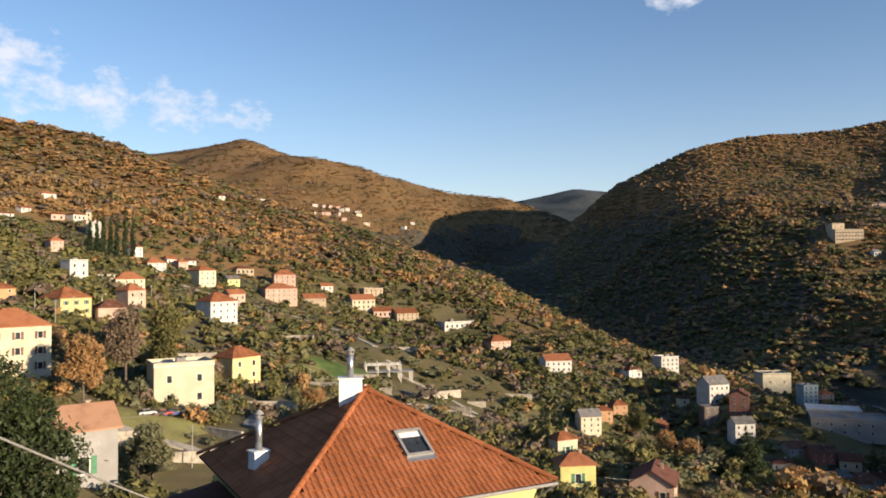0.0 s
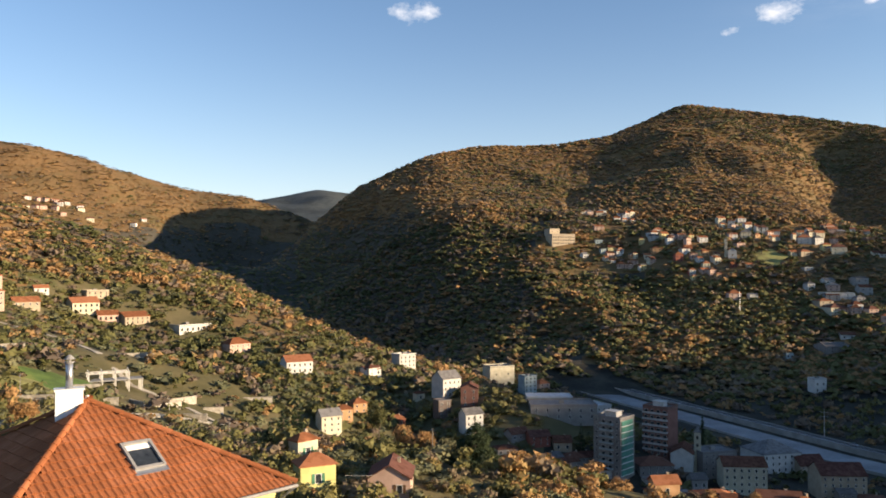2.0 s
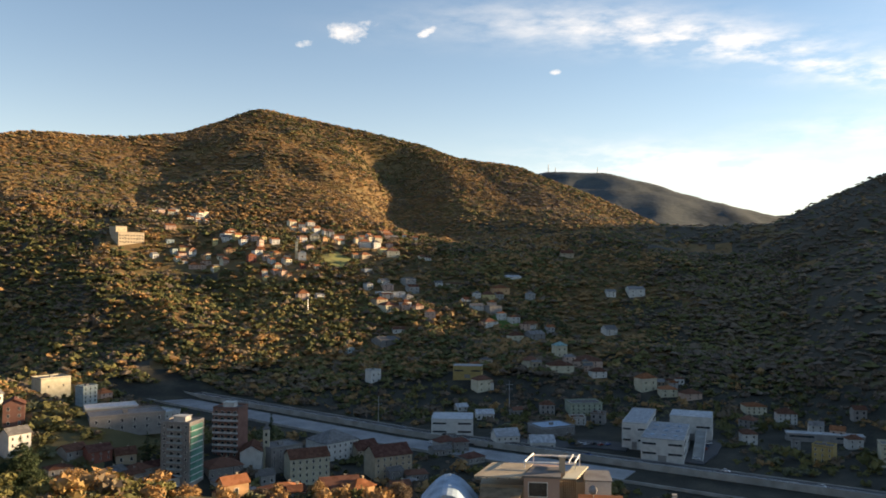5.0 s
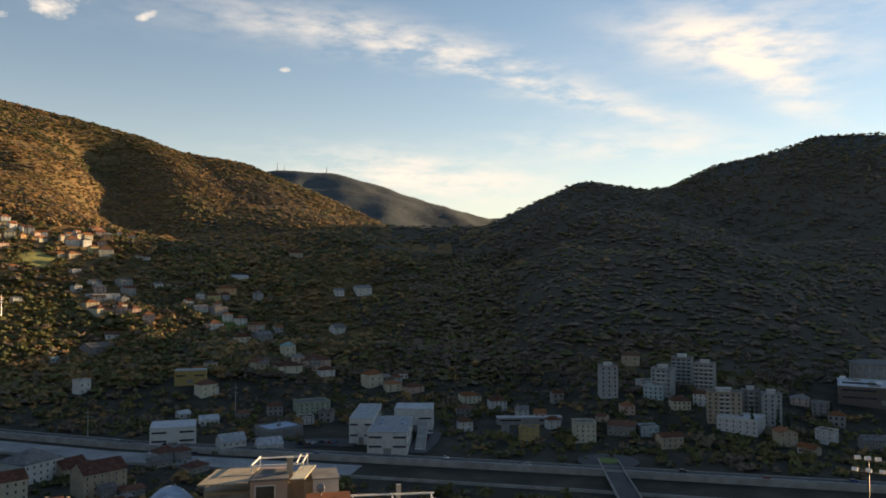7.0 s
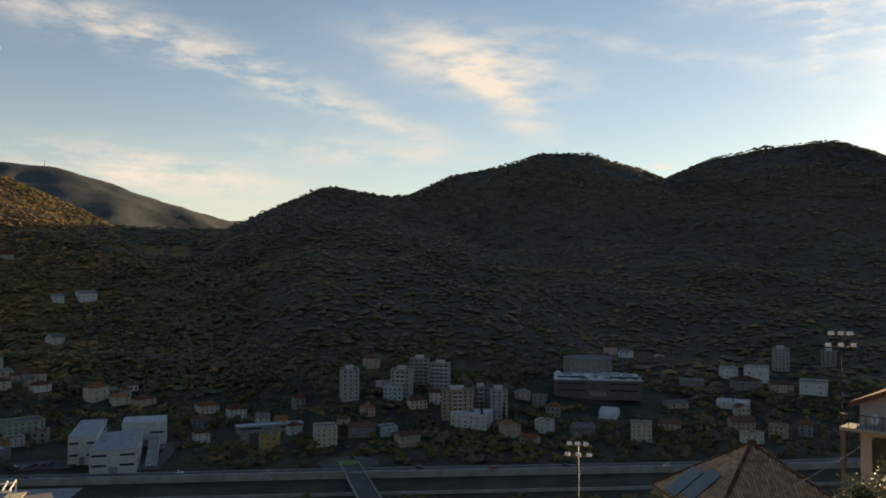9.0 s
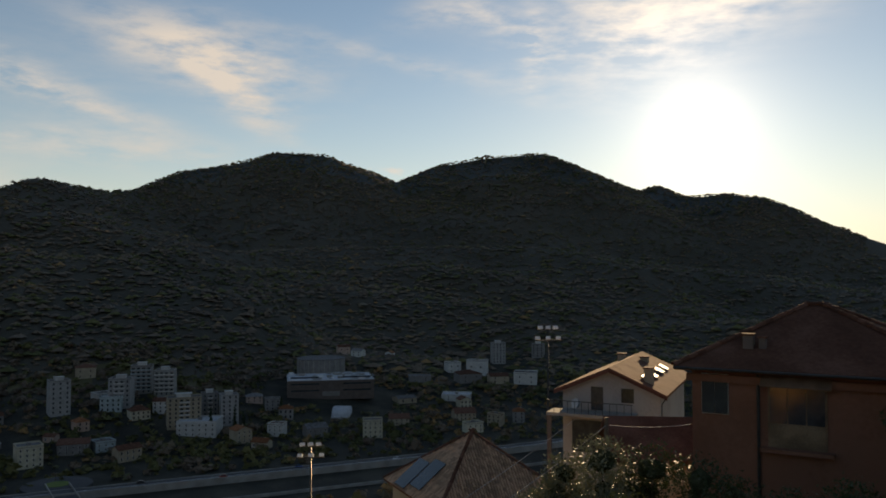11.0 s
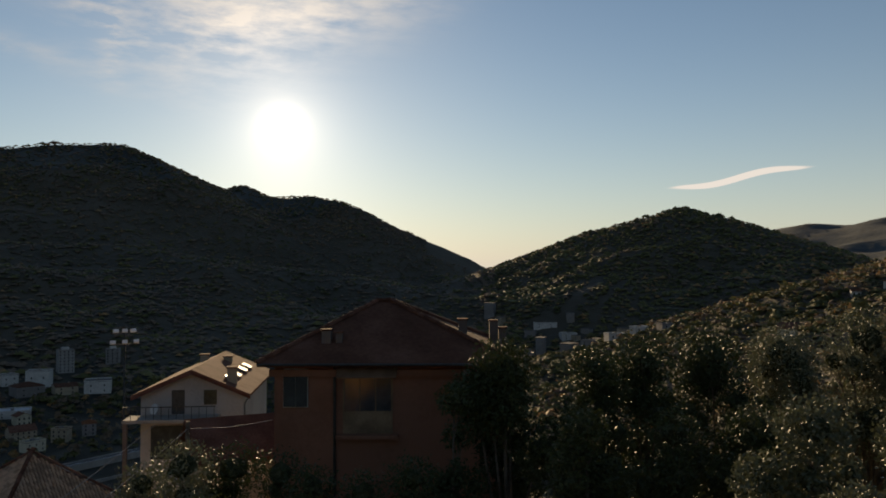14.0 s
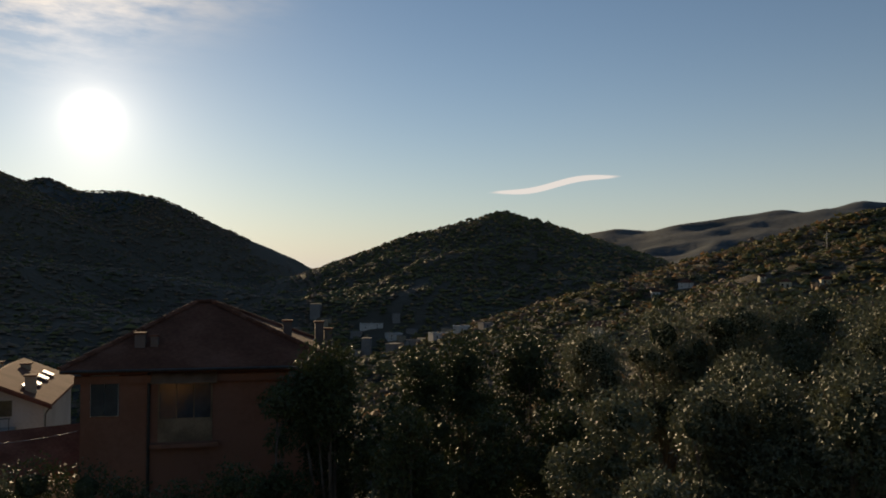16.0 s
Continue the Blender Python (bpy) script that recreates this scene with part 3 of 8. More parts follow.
def roof_geo(w, d, z, rise, kind, over=0.45):
    g = Geo()
    x, y = w / 2 + over, d / 2 + over
    t = 0.2
    low = z - 0.1
    if kind == "flat":
        g.box(-w / 2 - 0.12, w / 2 + 0.12, -d / 2 - 0.12, d / 2 + 0.12, z - 0.05, z + 0.22)
        return g
    if kind == "gable":     # ridge runs across the front, or into depth when deeper
        ridge = [(-x, 0), (x, 0)] if w >= d else [(0, -y), (0, y)]
    else:
        k = abs(w - d) / 2
        ridge = [(-k, 0), (k, 0)] if w >= d else [(0, -k), (0, k)]
    top = z + rise
    c = [(-x, -y), (x, -y), (x, y), (-x, y)]
    v = [(*p, low + t) for p in c] + [(*p, top + t) for p in ridge] + [(*p, low) for p in c] + [(*p, top - 0.02) for p in ridge]
    if w >= d:
        up = [(0, 1, 5, 4), (2, 3, 4, 5), (1, 2, 5), (3, 0, 4)]
    else:
        up = [(1, 2, 5, 4), (3, 0, 4, 5), (0, 1, 4), (2, 3, 5)]
    if kind == "gable":
        up = up[:2]
        g.add(v, up, 0)
        g.add(v, [tuple(i + 6 for i in f)[::-1] for f in up], 0)
        rim = [(0, 1), (1, 5), (5, 2), (2, 3), (3, 4), (4, 0)] if w >= d else [(1, 2), (2, 5), (5, 3), (3, 0), (0, 4), (4, 1)]
        g.add(v, [(b, a, a + 6, b + 6) for a, b in rim], 0)
    else:
        g.add(v, up, 0)
        g.add(v, [(9, 8, 7, 6), (0, 6, 7, 1), (1, 7, 8, 2), (2, 8, 9, 3), (3, 9, 6, 0)], 0)
    return g


def parapet(parent, w, d, z, rise, mat):
    """A low wall round a flat roof, in one piece."""
    p, a, b, t = max(0.35, min(rise, 1.1)), w / 2 + 0.12, d / 2 + 0.12, 0.22
    v = []
    for h in (z + 0.22, z + p):
        v += [(-a, -b, h), (a, -b, h), (a, b, h), (-a, b, h), (-a + t, -b + t, h), (a - t, -b + t, h), (a - t, b - t, h), (-a + t, b - t, h)]
    f = []
    for k in range(4):
        m = (k + 1) % 4
        f += [(k, 4 + k, 4 + m, m), (8 + k, 8 + m, 12 + m, 12 + k), (k, m, 8 + m, 8 + k), (4 + m, 4 + k, 12 + k, 12 + m)]
    part("parapet", mesh_of("parapet", v, f, mat), None, parent)


def body_geo(w, d, h, rise, kind, deep=3.0):
    g = Geo()
    g.box(-w / 2, w / 2, -d / 2, d / 2, -deep, h)
    if kind == "gable":
        if w >= d:
            for s in (-1, 1):
                x0, x1 = sorted((s * w / 2, s * (w / 2 - 0.3)))
                g.add([(x0, -d / 2, h), (x1, -d / 2, h), (x1, d / 2, h), (x0, d / 2, h), (x0, 0, h + rise), (x1, 0, h + rise)],
                      [(0, 1, 5, 4), (2, 3, 4, 5), (1, 2, 5), (3, 0, 4)])
        else:
            for s in (-1, 1):
                y0, y1 = sorted((s * d / 2, s * (d / 2 - 0.3)))
                g.add([(-w / 2, y0, h), (-w / 2, y1, h), (w / 2, y1, h), (w / 2, y0, h), (0, y0, h + rise), (0, y1, h + rise)],
                      [(0, 4, 5, 1), (2, 5, 4, 3), (0, 3, 4), (1, 5, 2)])
    return g


rng = random.Random(7)
ROOF_WORD = {"hip": "hipped", "gable": "gabled", "flat": "flat"}


def face_windows(parent, w, d, h, shutter, rows, cols, side=0, far=False, grow=1.0):
    """Windows in rows on one wall: side 0 front, 1 right, 2 left."""
    span = w if side == 0 else d
    for r in range(rows):
        z = 0.9 + r * (h - 0.3) / rows
        for c in range(cols):
            u = -span / 2 + span * (c + 0.5) / cols
            if side == 0:
                at = pose(u, -d / 2 - 0.003, z)
            elif side == 1:
                at = pose(w / 2 + 0.003, u, z, 0, 0, 90)
            else:
                at = pose(-w / 2 - 0.003, u, z, 0, 0, -90)
            window(parent, at @ Matrix.Diagonal((grow, 1, grow, 1)), WINDOW, shutter, far)


def house(bearing, dist, w, d, h, rise, turn, wall, roof, kind, where="on the terraced slope", group="houses on the slope", cols=0):
    if kind == "gable":
        rise = min(rise, 0.36 * min(w, d))
    else:
        rise = min(rise, 0.34 * min(w, d)) if kind == "hip" else rise
    size = "small" if w < 8 else "large" if w > 17 else "two-storey" if h < 7 else "tall"
    at = stand(bearing, dist + d / 2, turn)
    at[2][3] = min(at[2][3], stand(bearing, dist)[2][3] + 0.3)
    ob = thing("house", at, f"{size} {wall} house with {roof} {ROOF_WORD[kind]} roof {where}", "house", group)
    part("wall", body_geo(w, d, h, rise, kind), M_WALL[wall], ob)
    part("roof", roof_geo(w, d, h, rise, kind), [M_ROOF[roof], M_WALL[wall]], ob, f"{roof} {'tiles' if kind != 'flat' else 'flat roof slab'}")
    if kind == "flat":
        parapet(ob, w, d, h, rise, M_WALL[wall])
    sh = rng.choice((0, 1, 2, 1))
    near = dist < 340
    rows = max(1, round(h / (4.4 if near else 3.1)))
    tall = min(1.0, (h / rows - 0.5) / 1.9)
    grow = max(0.75, min(1.4, h / rows / 3.1))
    if tall > 0.4:
        cols = cols or max(1, min(6, int(w / (4.2 if near else 3.2))))
        if dist > 650:
            cols, rows = min(cols, 2), min(rows, 2)
        face_windows(ob, w, d, h, sh if near else 0, rows, cols, 0, dist > 560, grow)
        side = 1 if turn < bearing else 2
        face_windows(ob, w, d, h, sh if near else 0, rows, max(1, min(3 if dist < 650 else 1, int(d / 4))), side, dist > 560, grow)
    if kind != "flat" and dist < 1300:
        part("chimney", CHIMNEY, None, ob, at=pose(w * 0.18, d * 0.1, h + rise * 0.62 + 0.3))
    elif kind == "flat" and w > 9:
        g = Geo().box(-1.2, 1.2, -1.0, 1.0, h + 0.2, h + 1.7)
        part("roof_cabin", g, M_WALL["grey"], ob)
    plot(bearing, dist + d / 2, 0.56 * max(w, d) + 0.8)
    TAKEN.append((*polar(bearing, dist - 3), 0.3 * w))
    if 90 < dist < 620:
        YARDS.append((bearing, dist, w))
    return ob


def tower(bearing, dist, w, d, h, turn, wall, label, balcony="front", trim="white", group="apartment blocks"):
    """A block of flats: floors of windows, balconies with rails, a flat roof with a lift cabin."""
    ob = thing("apartment_block", stand(bearing, dist + d / 2, turn), label, "building", group)
    part("wall", Geo().box(-w / 2, w / 2, -d / 2, d / 2, -4, h), M_WALL[wall], ob)
    part("roof", roof_geo(w, d, h, 0.9, "flat"), [M_ROOF["grey"], M_WALL[wall]], ob, "grey flat roof")
    parapet(ob, w, d, h, 0.9, M_WALL[wall])
    g = Geo().box(-w * 0.22, w * 0.2, -d * 0.2, d * 0.2, h + 0.2, h + 2.6).box(-w * 0.26, w * 0.24, -d * 0.24, d * 0.24, h + 2.6, h + 2.8)
    part("roof_cabin", g, M_WALL["white"], ob)
    floors = max(2, round(h / 3.05))
    cols = max(2, int(w / 3.4))
    fh = h / floors
    mid = (cols - 1) / 2
    bal = (lambda c: abs(c - mid) < 0.8) if balcony == "front" else (lambda c: True) if balcony == "all" else (lambda c: False)
    gb = Geo()
    bw = w / cols * 0.96
    gb.box(-bw / 2, bw / 2, -1.25, 0, -0.16, 0.0, 0)
    gb.box(-bw / 2, bw / 2, -1.25, -1.19, 0.0, 0.95, 1)
    for s in (-1, 1):
        x0, x1 = sorted((s * bw / 2, s * (bw / 2 - 0.06)))
        gb.box(x0, x1, -1.19, 0, 0.0, 0.95, 1)
    bm_ = gb.mesh("balcony", [M_CONCRETE, M_WALL[trim]])
    for r in range(floors):
        for c in range(cols):
            u = -w / 2 + w * (c + 0.5) / cols
            z = r * fh
            if bal(c) and r > 0:
                part("balcony", bm_, None, ob, at=pose(u, -d / 2 - 0.003, z))
                window(ob, pose(u, -d / 2 - 0.003, z + 0.5), WIDE, 0, dist > 560)
            else:
                window(ob, pose(u, -d / 2 - 0.003, z + 1.0), WINDOW, 0, dist > 560)
    side = 1 if turn < bearing else 2
    face_windows(ob, w, d, h, 0, floors, max(2, int(d / 4)), side, dist > 560)
    plot(bearing, dist + d / 2, 0.65 * max(w, d) + 3)
    return ob


def hall(bearing, dist, w, d, h, turn, wall, label, strips=2, skylights=True):
    """A factory hall: bands of windows, gates, flat metal roof with roof lights."""
    ob = thing("factory_hall", stand(bearing, dist + d / 2, turn), label, "building", "factory halls")
    part("wall", Geo().box(-w / 2, w / 2, -d / 2, d / 2, -3, h), M_WALL[wall], ob)
    part("roof", roof_geo(w, d, h, 0.5, "flat"), [M_ROOF["white"], M_WALL["white"]], ob, "pale sheet-metal roof")
    parapet(ob, w, d, h, 0.5, M_WALL["white"])
    for k in range(strips):
        z = h * (0.32 + 0.42 * k) if strips > 1 else h * 0.55
        for x0, x1 in ((-0.46, -0.14), (0.14, 0.46)):
            part("window_band", Geo().box(w * x0, w * x1, -d / 2 - 0.06, -d / 2 + 0.02, z, z + 1.2, 0), M_PANE, ob)
            part("window_band", Geo().box(w / 2 - 0.02, w / 2 + 0.06, d * x0, d * x1, z, z + 1.2, 0), M_PANE, ob)
            part("window_band", Geo().box(-w / 2 - 0.06, -w / 2 + 0.02, d * x0, d * x1, z, z + 1.2, 0), M_PANE, ob)
    part("gate", Geo().box(-w * 0.1, w * 0.1, -d / 2 - 0.05, -d / 2 + 0.02, 0, h * 0.3), M_WALL["grey"], ob, "dark roller gate")
    if skylights:
        for i in range(3):
            for j in range(3):
                g = Geo().box(-1.1, 1.1, -1.1, 1.1, 0.2, 0.6)
                part("roof_light", g, M_ROOF["blue"], ob, at=pose(w * (i - 1) * 0.28, d * (j - 1) * 0.28, h + 0.03))
    plot(bearing, dist + d / 2, 0.7 * max(w, d) + 4)
    return ob


# ---- houses: bearing, distance, width, depth, wall height, roof rise, turn, wall, roof, form ----
where, group = "on the terraced slope", "houses on the slope"
house(-28.9, 219, 15.6, 12.4, 11.8, 5.6, -45, "cream", "terracotta", "hip", where, group)
house(-29.4, 341, 8.4, 6.7, 4.9, 1.9, -42, "orange", "terracotta", "hip", where, group)
house(-25.7, 336, 13.9, 12.4, 7.0, 4.4, -63, "yellow", "terracotta", "hip", where, group)
house(-23.0, 339, 11.1, 8.5, 6.5, 3.8, -38, "pink", "brown", "hip", where, group)
house(-21.9, 438, 14.6, 11.0, 5.6, 3.8, -35, "cream", "terracotta", "hip", where, group)
house(-21.7, 376, 9.3, 8.3, 7.3, 2.8, -59, "pink", "terracotta", "hip", where, group)
house(-25.2, 414, 9.5, 7.4, 7.6, 0.8, -59, "white", "grey", "flat", where, group)
house(-26.4, 479, 7.2, 6.6, 5.8, 2.2, -54, "pink", "terracotta", "hip", where, group)
house(-21.5, 556, 7.9, 6.7, 6.3, 2.2, -58, "white", "terracotta", "hip", where, group)
house(-20.3, 522, 12.7, 9.4, 4.9, 3.2, -50, "white", "terracotta", "hip", where, group)
house(-19.2, 562, 7.2, 6.7, 3.1, 2.3, -42, "white", "terracotta", "gable", where, group)
house(-18.5, 556, 7.4, 5.8, 4.9, 2.3, -54, "pink", "terracotta", "hip", where, group)
house(-17.1, 497, 12.3, 11.3, 9.6, 3.1, -54, "cream", "terracotta", "hip", where, group)
house(-16.1, 374, 14.6, 11.7, 9.0, 3.9, -51, "white", "terracotta", "hip", where, group)
house(-14.9, 456, 9.8, 7.3, 7.6, 2.5, -42, "pink", "terracotta", "gable", where, group)
house(-11.9, 507, 20.8, 14.8, 8.6, 3.2, -30, "pink", "terracotta", "hip", where, group)
house(-11.5, 555, 14.7, 11.3, 9.4, 3.5, -21, "pink", "terracotta", "hip", where, group)
house(-15.1, 511, 8.2, 6.4, 3.6, 2.8, -40, "lemon", "grey", "gable", where, group)
house(-14.7, 270, 12.0, 9.6, 7.9, 4.1, -55, "yellow", "terracotta", "hip", where, group)
house(-8.5, 590, 9.1, 7.0, 3.4, 2.1, -23, "white", "terracotta", "gable", where, group)
house(-6.0, 576, 17.5, 13.7, 7.0, 3.7, -25, "cream", "terracotta", "gable", where, group)
house(-5.3, 599, 15.8, 11.5, 5.2, 2.1, -31, "tan", "grey", "flat", where, group)
house(-4.5, 573, 13.2, 11.8, 4.1, 2.9, -14, "pink", "terracotta", "gable", where, group)
house(-2.9, 573, 17.8, 13.9, 5.3, 3.3, -31, "tan", "terracotta", "gable", where, group)
house(-9.4, 543, 15.2, 10.8, 3.1, 3.1, -23, "tan", "terracotta", "gable", where, group)
house(0.6, 568, 24.8, 23.3, 4.5, 0.8, -30, "white", "grey", "flat", where, group)
house(3.9, 537, 15.7, 11.0, 5.8, 3.5, -28, "pink", "terracotta", "hip", where, group)
house(8.1, 491, 16.5, 14.8, 7.3, 3.5, -9, "white", "terracotta", "gable", where, group)
house(13.4, 516, 11.2, 9.5, 4.0, 1.8, -8, "white", "brown", "gable", where, group)
house(15.8, 574, 14.1, 10.6, 9.1, 1.2, -18, "white", "grey", "flat", where, group)
house(-27.0, 651, 13.3, 10.6, 3.4, 2.1, -49, "white", "terracotta", "hip", where, group)
house(-28.2, 625, 8.1, 5.7, 2.8, 1.6, -67, "white", "terracotta", "gable", where, group)
house(-29.2, 611, 8.8, 7.9, 2.6, 1.2, -39, "white", "terracotta", "gable", where, group)
house(-26.3, 618, 9.2, 6.7, 4.0, 1.6, -46, "pink", "terracotta", "hip", where, group)
house(-25.1, 621, 14.0, 10.5, 4.1, 1.6, -65, "white", "terracotta", "hip", where, group)
house(-17.9, 569, 7.5, 5.5, 2.7, 1.6, -28, "white", "brown", "gable", where, group)
house(-14.4, 573, 13.7, 9.7, 4.0, 2.0, -44, "tan", "brown", "hip", where, group)
house(-13.3, 824, 11.7, 11.1, 2.9, 1.7, -37, "white", "brown", "gable", where, group)
house(-15.8, 762, 6.1, 5.4, 3.2, 1.6, -28, "white", "brown", "gable", where, group)
house(10.4, 387, 10.4, 8.5, 8.3, 5.8, -11, "cream", "grey", "gable", where, group)
house(11.5, 410, 8.0, 5.7, 5.7, 2.7, -4, "orange", "terracotta", "hip", where, group)
house(12.5, 430, 8.0, 7.3, 5.7, 3.4, -9, "orange", "terracotta", "hip", where, group)
house(8.6, 190, 5.7, 4.1, 4.6, 1.8, -26, "cream", "terracotta", "hip", where, group)
house(9.4, 169, 7.7, 5.8, 4.7, 2.6, -7, "lemon", "terracotta", "hip", where, group)
house(14.9, 168, 9.0, 10.5, 4.0, 2.9, 20, "pink", "redbrown", "gable", where, group)
house(15.3, 432, 8.4, 7.1, 3.2, 2.0, 6, "red", "terracotta", "hip", where, group)
house(13.4, 515, 9.6, 8.9, 5.2, 1.7, -26, "white", "brown", "hip", where, group)
house(16.9, 467, 5.6, 4.9, 4.1, 1.3, -12, "cream", "brown", "hip", where, group)
where, group = "in the shaded town", "houses of the town"
house(22.7, 680, 22.8, 17.1, 14.8, 2.2, -1, "cream", "grey", "flat", where, group)
house(18.9, 460, 12.8, 11.9, 10.8, 4.8, -17, "white", "grey", "gable", where, group)
house(20.6, 439, 9.6, 11.0, 10.6, 2.6, 22, "brick", "redbrown", "gable", where, group)
house(18.6, 434, 7.9, 6.6, 9.6, 0.6, -10, "umber", "grey", "flat", where, group)
house(20.7, 411, 10.4, 8.0, 9.7, 3.1, -8, "white", "grey", "gable", where, group)
house(24.8, 646, 12.3, 8.9, 15.5, 0.9, -13, "aqua", "grey", "flat", where, group)
house(25.8, 694, 11.3, 9.8, 5.9, 3.4, -13, "pink", "terracotta", "hip", where, group)
house(27.2, 430, 36.0, 20.0, 7.4, 1.2, 18, "grey", "grey", "flat", where, group)
house(29.1, 448, 21.3, 15.2, 8.6, 1.0, -10, "white", "white", "flat", where, group)
house(23.2, 228, 6.3, 5.3, 8.4, 1.6, 10, "cream", "terracotta", "gable", "on the sunny brow", "houses on the slope")
house(37.5, 419, 18.9, 14.3, 12.2, 0.9, 6, "grey", "grey", "flat", where, group)
house(39.4, 403, 20.3, 13.0, 13.2, 3.6, 24, "cream", "brown", "gable", where, group)
house(41.2, 456, 22.8, 20.6, 10.3, 5.5, 5, "white", "grey", "hip", where, group)
house(43.4, 461, 14.9, 12.5, 4.9, 5.5, 10, "tan", "redbrown", "gable", where, group)
house(45.2, 415, 21.0, 16.0, 12.0, 4.6, 22, "tan", "redbrown", "gable", where, group)
house(33.5, 401, 17.2, 15.4, 4.9, 3.1, 15, "grey", "brown", "hip", where, group)
house(34.3, 228, 7.2, 5.1, 7.2, 2.2, 11, "orange", "terracotta", "gable", "on the sunny brow", "houses on the slope")
house(37.7, 228, 12.5, 10.2, 4.6, 2.2, 29, "orange", "terracotta", "hip", "on the sunny brow", "houses on the slope")
house(43.2, 228, 6.9, 5.1, 3.9, 1.9, 8, "orange", "terracotta", "hip", "on the sunny brow", "houses on the slope")
house(38.6, 228, 4.8, 4.0, 3.5, 2.1, 19, "white", "brown", "gable", "on the sunny brow", "houses on the slope")
house(41.7, 228, 10.8, 9.8, 4.3, 2.9, 33, "white", "brown", "gable", "on the sunny brow", "houses on the slope")
house(30.2, 389, 10.6, 8.5, 3.9, 3.9, 20, "white", "brown", "gable", where, group)
house(24.0, 404, 10.4, 7.9, 3.4, 2.6, -9, "grey", "brown", "gable", where, group)
house(25.5, 402, 11.0, 8.0, 4.8, 2.8, 2, "red", "redbrown", "gable", where, group)
house(27.2, 403, 9.2, 8.5, 4.0, 2.9, 16, "tan", "brown", "gable", where, group)
where, group = "in the hillside village", "village houses"
hostel = house(27.2, 1084, 34.0, 22.0, 14.0, 1.6, 3, "tan", "grey", "flat", where, group)
for k in range(3):
    for j in range(9):
        window(hostel, pose(-14.8 + 3.7 * j, -11.03, 1.6 + 4.2 * k), WIDE, 0, True)
house(26.6, 1104, 16.1, 14.9, 9.5, 2.4, -6, "tan", "grey", "flat", where, group)
house(29.9, 1136, 13.8, 12.5, 6.5, 2.5, 16, "pink", "terracotta", "gable", where, group)
house(31.2, 1196, 9.4, 7.0, 3.5, 2.6, 10, "white", "terracotta", "gable", where, group)
house(31.7, 1188, 7.7, 5.7, 3.4, 2.6, -4, "white", "terracotta", "gable", where, group)
house(31.4, 1208, 6.3, 5.3, 6.1, 2.6, 8, "white", "brown", "gable", where, group)
house(32.3, 1188, 7.0, 4.9, 2.6, 1.7, -5, "white", "terracotta", "gable", where, group)
house(28.9, 1244, 9.8, 8.1, 3.6, 1.8, 11, "white", "brown", "gable", where, group)
house(33.8, 1104, 18.6, 13.4, 6.4, 3.2, 3, "white", "terracotta", "hip", where, group)
house(32.9, 1092, 6.6, 5.2, 8.7, 1.6, 17, "yellow", "brown", "hip", where, group)
house(33.6, 1096, 7.1, 6.1, 6.3, 1.6, 1, "white", "brown", "hip", where, group)
house(34.8, 1080, 9.1, 7.1, 7.0, 2.3, 5, "white", "brown", "hip", where, group)
house(36.0, 1068, 7.0, 6.5, 10.0, 1.5, -1, "pink", "brown", "hip", where, group)
house(33.9, 1064, 12.1, 10.8, 6.9, 2.3, 16, "orange", "terracotta", "hip", where, group)
house(31.4, 1072, 8.3, 6.1, 7.7, 3.1, 4, "white", "terracotta", "hip", where, group)
house(32.4, 1060, 6.9, 5.9, 7.6, 2.3, 0, "cream", "brown", "hip", where, group)
house(33.3, 1056, 8.7, 6.4, 4.6, 2.3, 21, "cream", "terracotta", "gable", where, group)
house(33.5, 1040, 7.4, 6.9, 7.5, 2.3, 0, "cream", "brown", "gable", where, group)
house(35.4, 1032, 10.2, 8.1, 9.7, 4.5, 15, "red", "terracotta", "hip", where, group)
house(30.2, 1072, 7.6, 6.1, 6.2, 0.8, 2, "aqua", "grey", "flat", where, group)
house(30.4, 1052, 6.8, 5.9, 3.8, 2.3, -8, "cream", "terracotta", "gable", where, group)
house(30.9, 1048, 6.9, 4.9, 2.6, 1.5, 12, "white", "brown", "gable", where, group)
house(31.5, 1036, 13.0, 11.8, 5.2, 3.0, 23, "pink", "terracotta", "hip", where, group)
house(28.9, 1060, 8.2, 7.7, 4.6, 3.0, -5, "white", "grey", "gable", where, group)
house(29.9, 1096, 9.6, 7.9, 3.9, 1.6, 17, "aqua", "grey", "flat", where, group)
house(36.0, 1056, 9.6, 8.6, 3.8, 3.8, 10, "red", "terracotta", "gable", where, group)
house(36.8, 1028, 8.1, 7.0, 5.2, 2.2, -2, "white", "terracotta", "gable", where, group)
house(37.9, 1040, 6.7, 5.8, 4.5, 2.2, 8, "cream", "brown", "gable", where, group)
house(37.9, 1024, 8.6, 8.1, 7.4, 2.2, 3, "cream", "terracotta", "hip", where, group)
house(37.2, 1012, 8.7, 8.0, 7.3, 2.9, 16, "cream", "terracotta", "hip", where, group)
house(37.1, 1004, 9.8, 7.4, 4.3, 2.2, 7, "pink", "terracotta", "gable", where, group)
house(36.2, 1000, 6.7, 6.3, 3.6, 2.2, 18, "red", "terracotta", "gable", where, group)
house(36.4, 992, 6.5, 5.2, 4.3, 1.4, 0, "yellow", "brown", "hip", where, group)
house(38.3, 1164, 6.8, 5.5, 5.0, 2.5, 4, "cream", "terracotta", "gable", where, group)
house(38.9, 1180, 9.1, 7.6, 5.1, 2.6, 31, "white", "terracotta", "gable", where, group)
house(40.0, 1172, 7.6, 6.0, 5.1, 1.7, 10, "white", "terracotta", "gable", where, group)
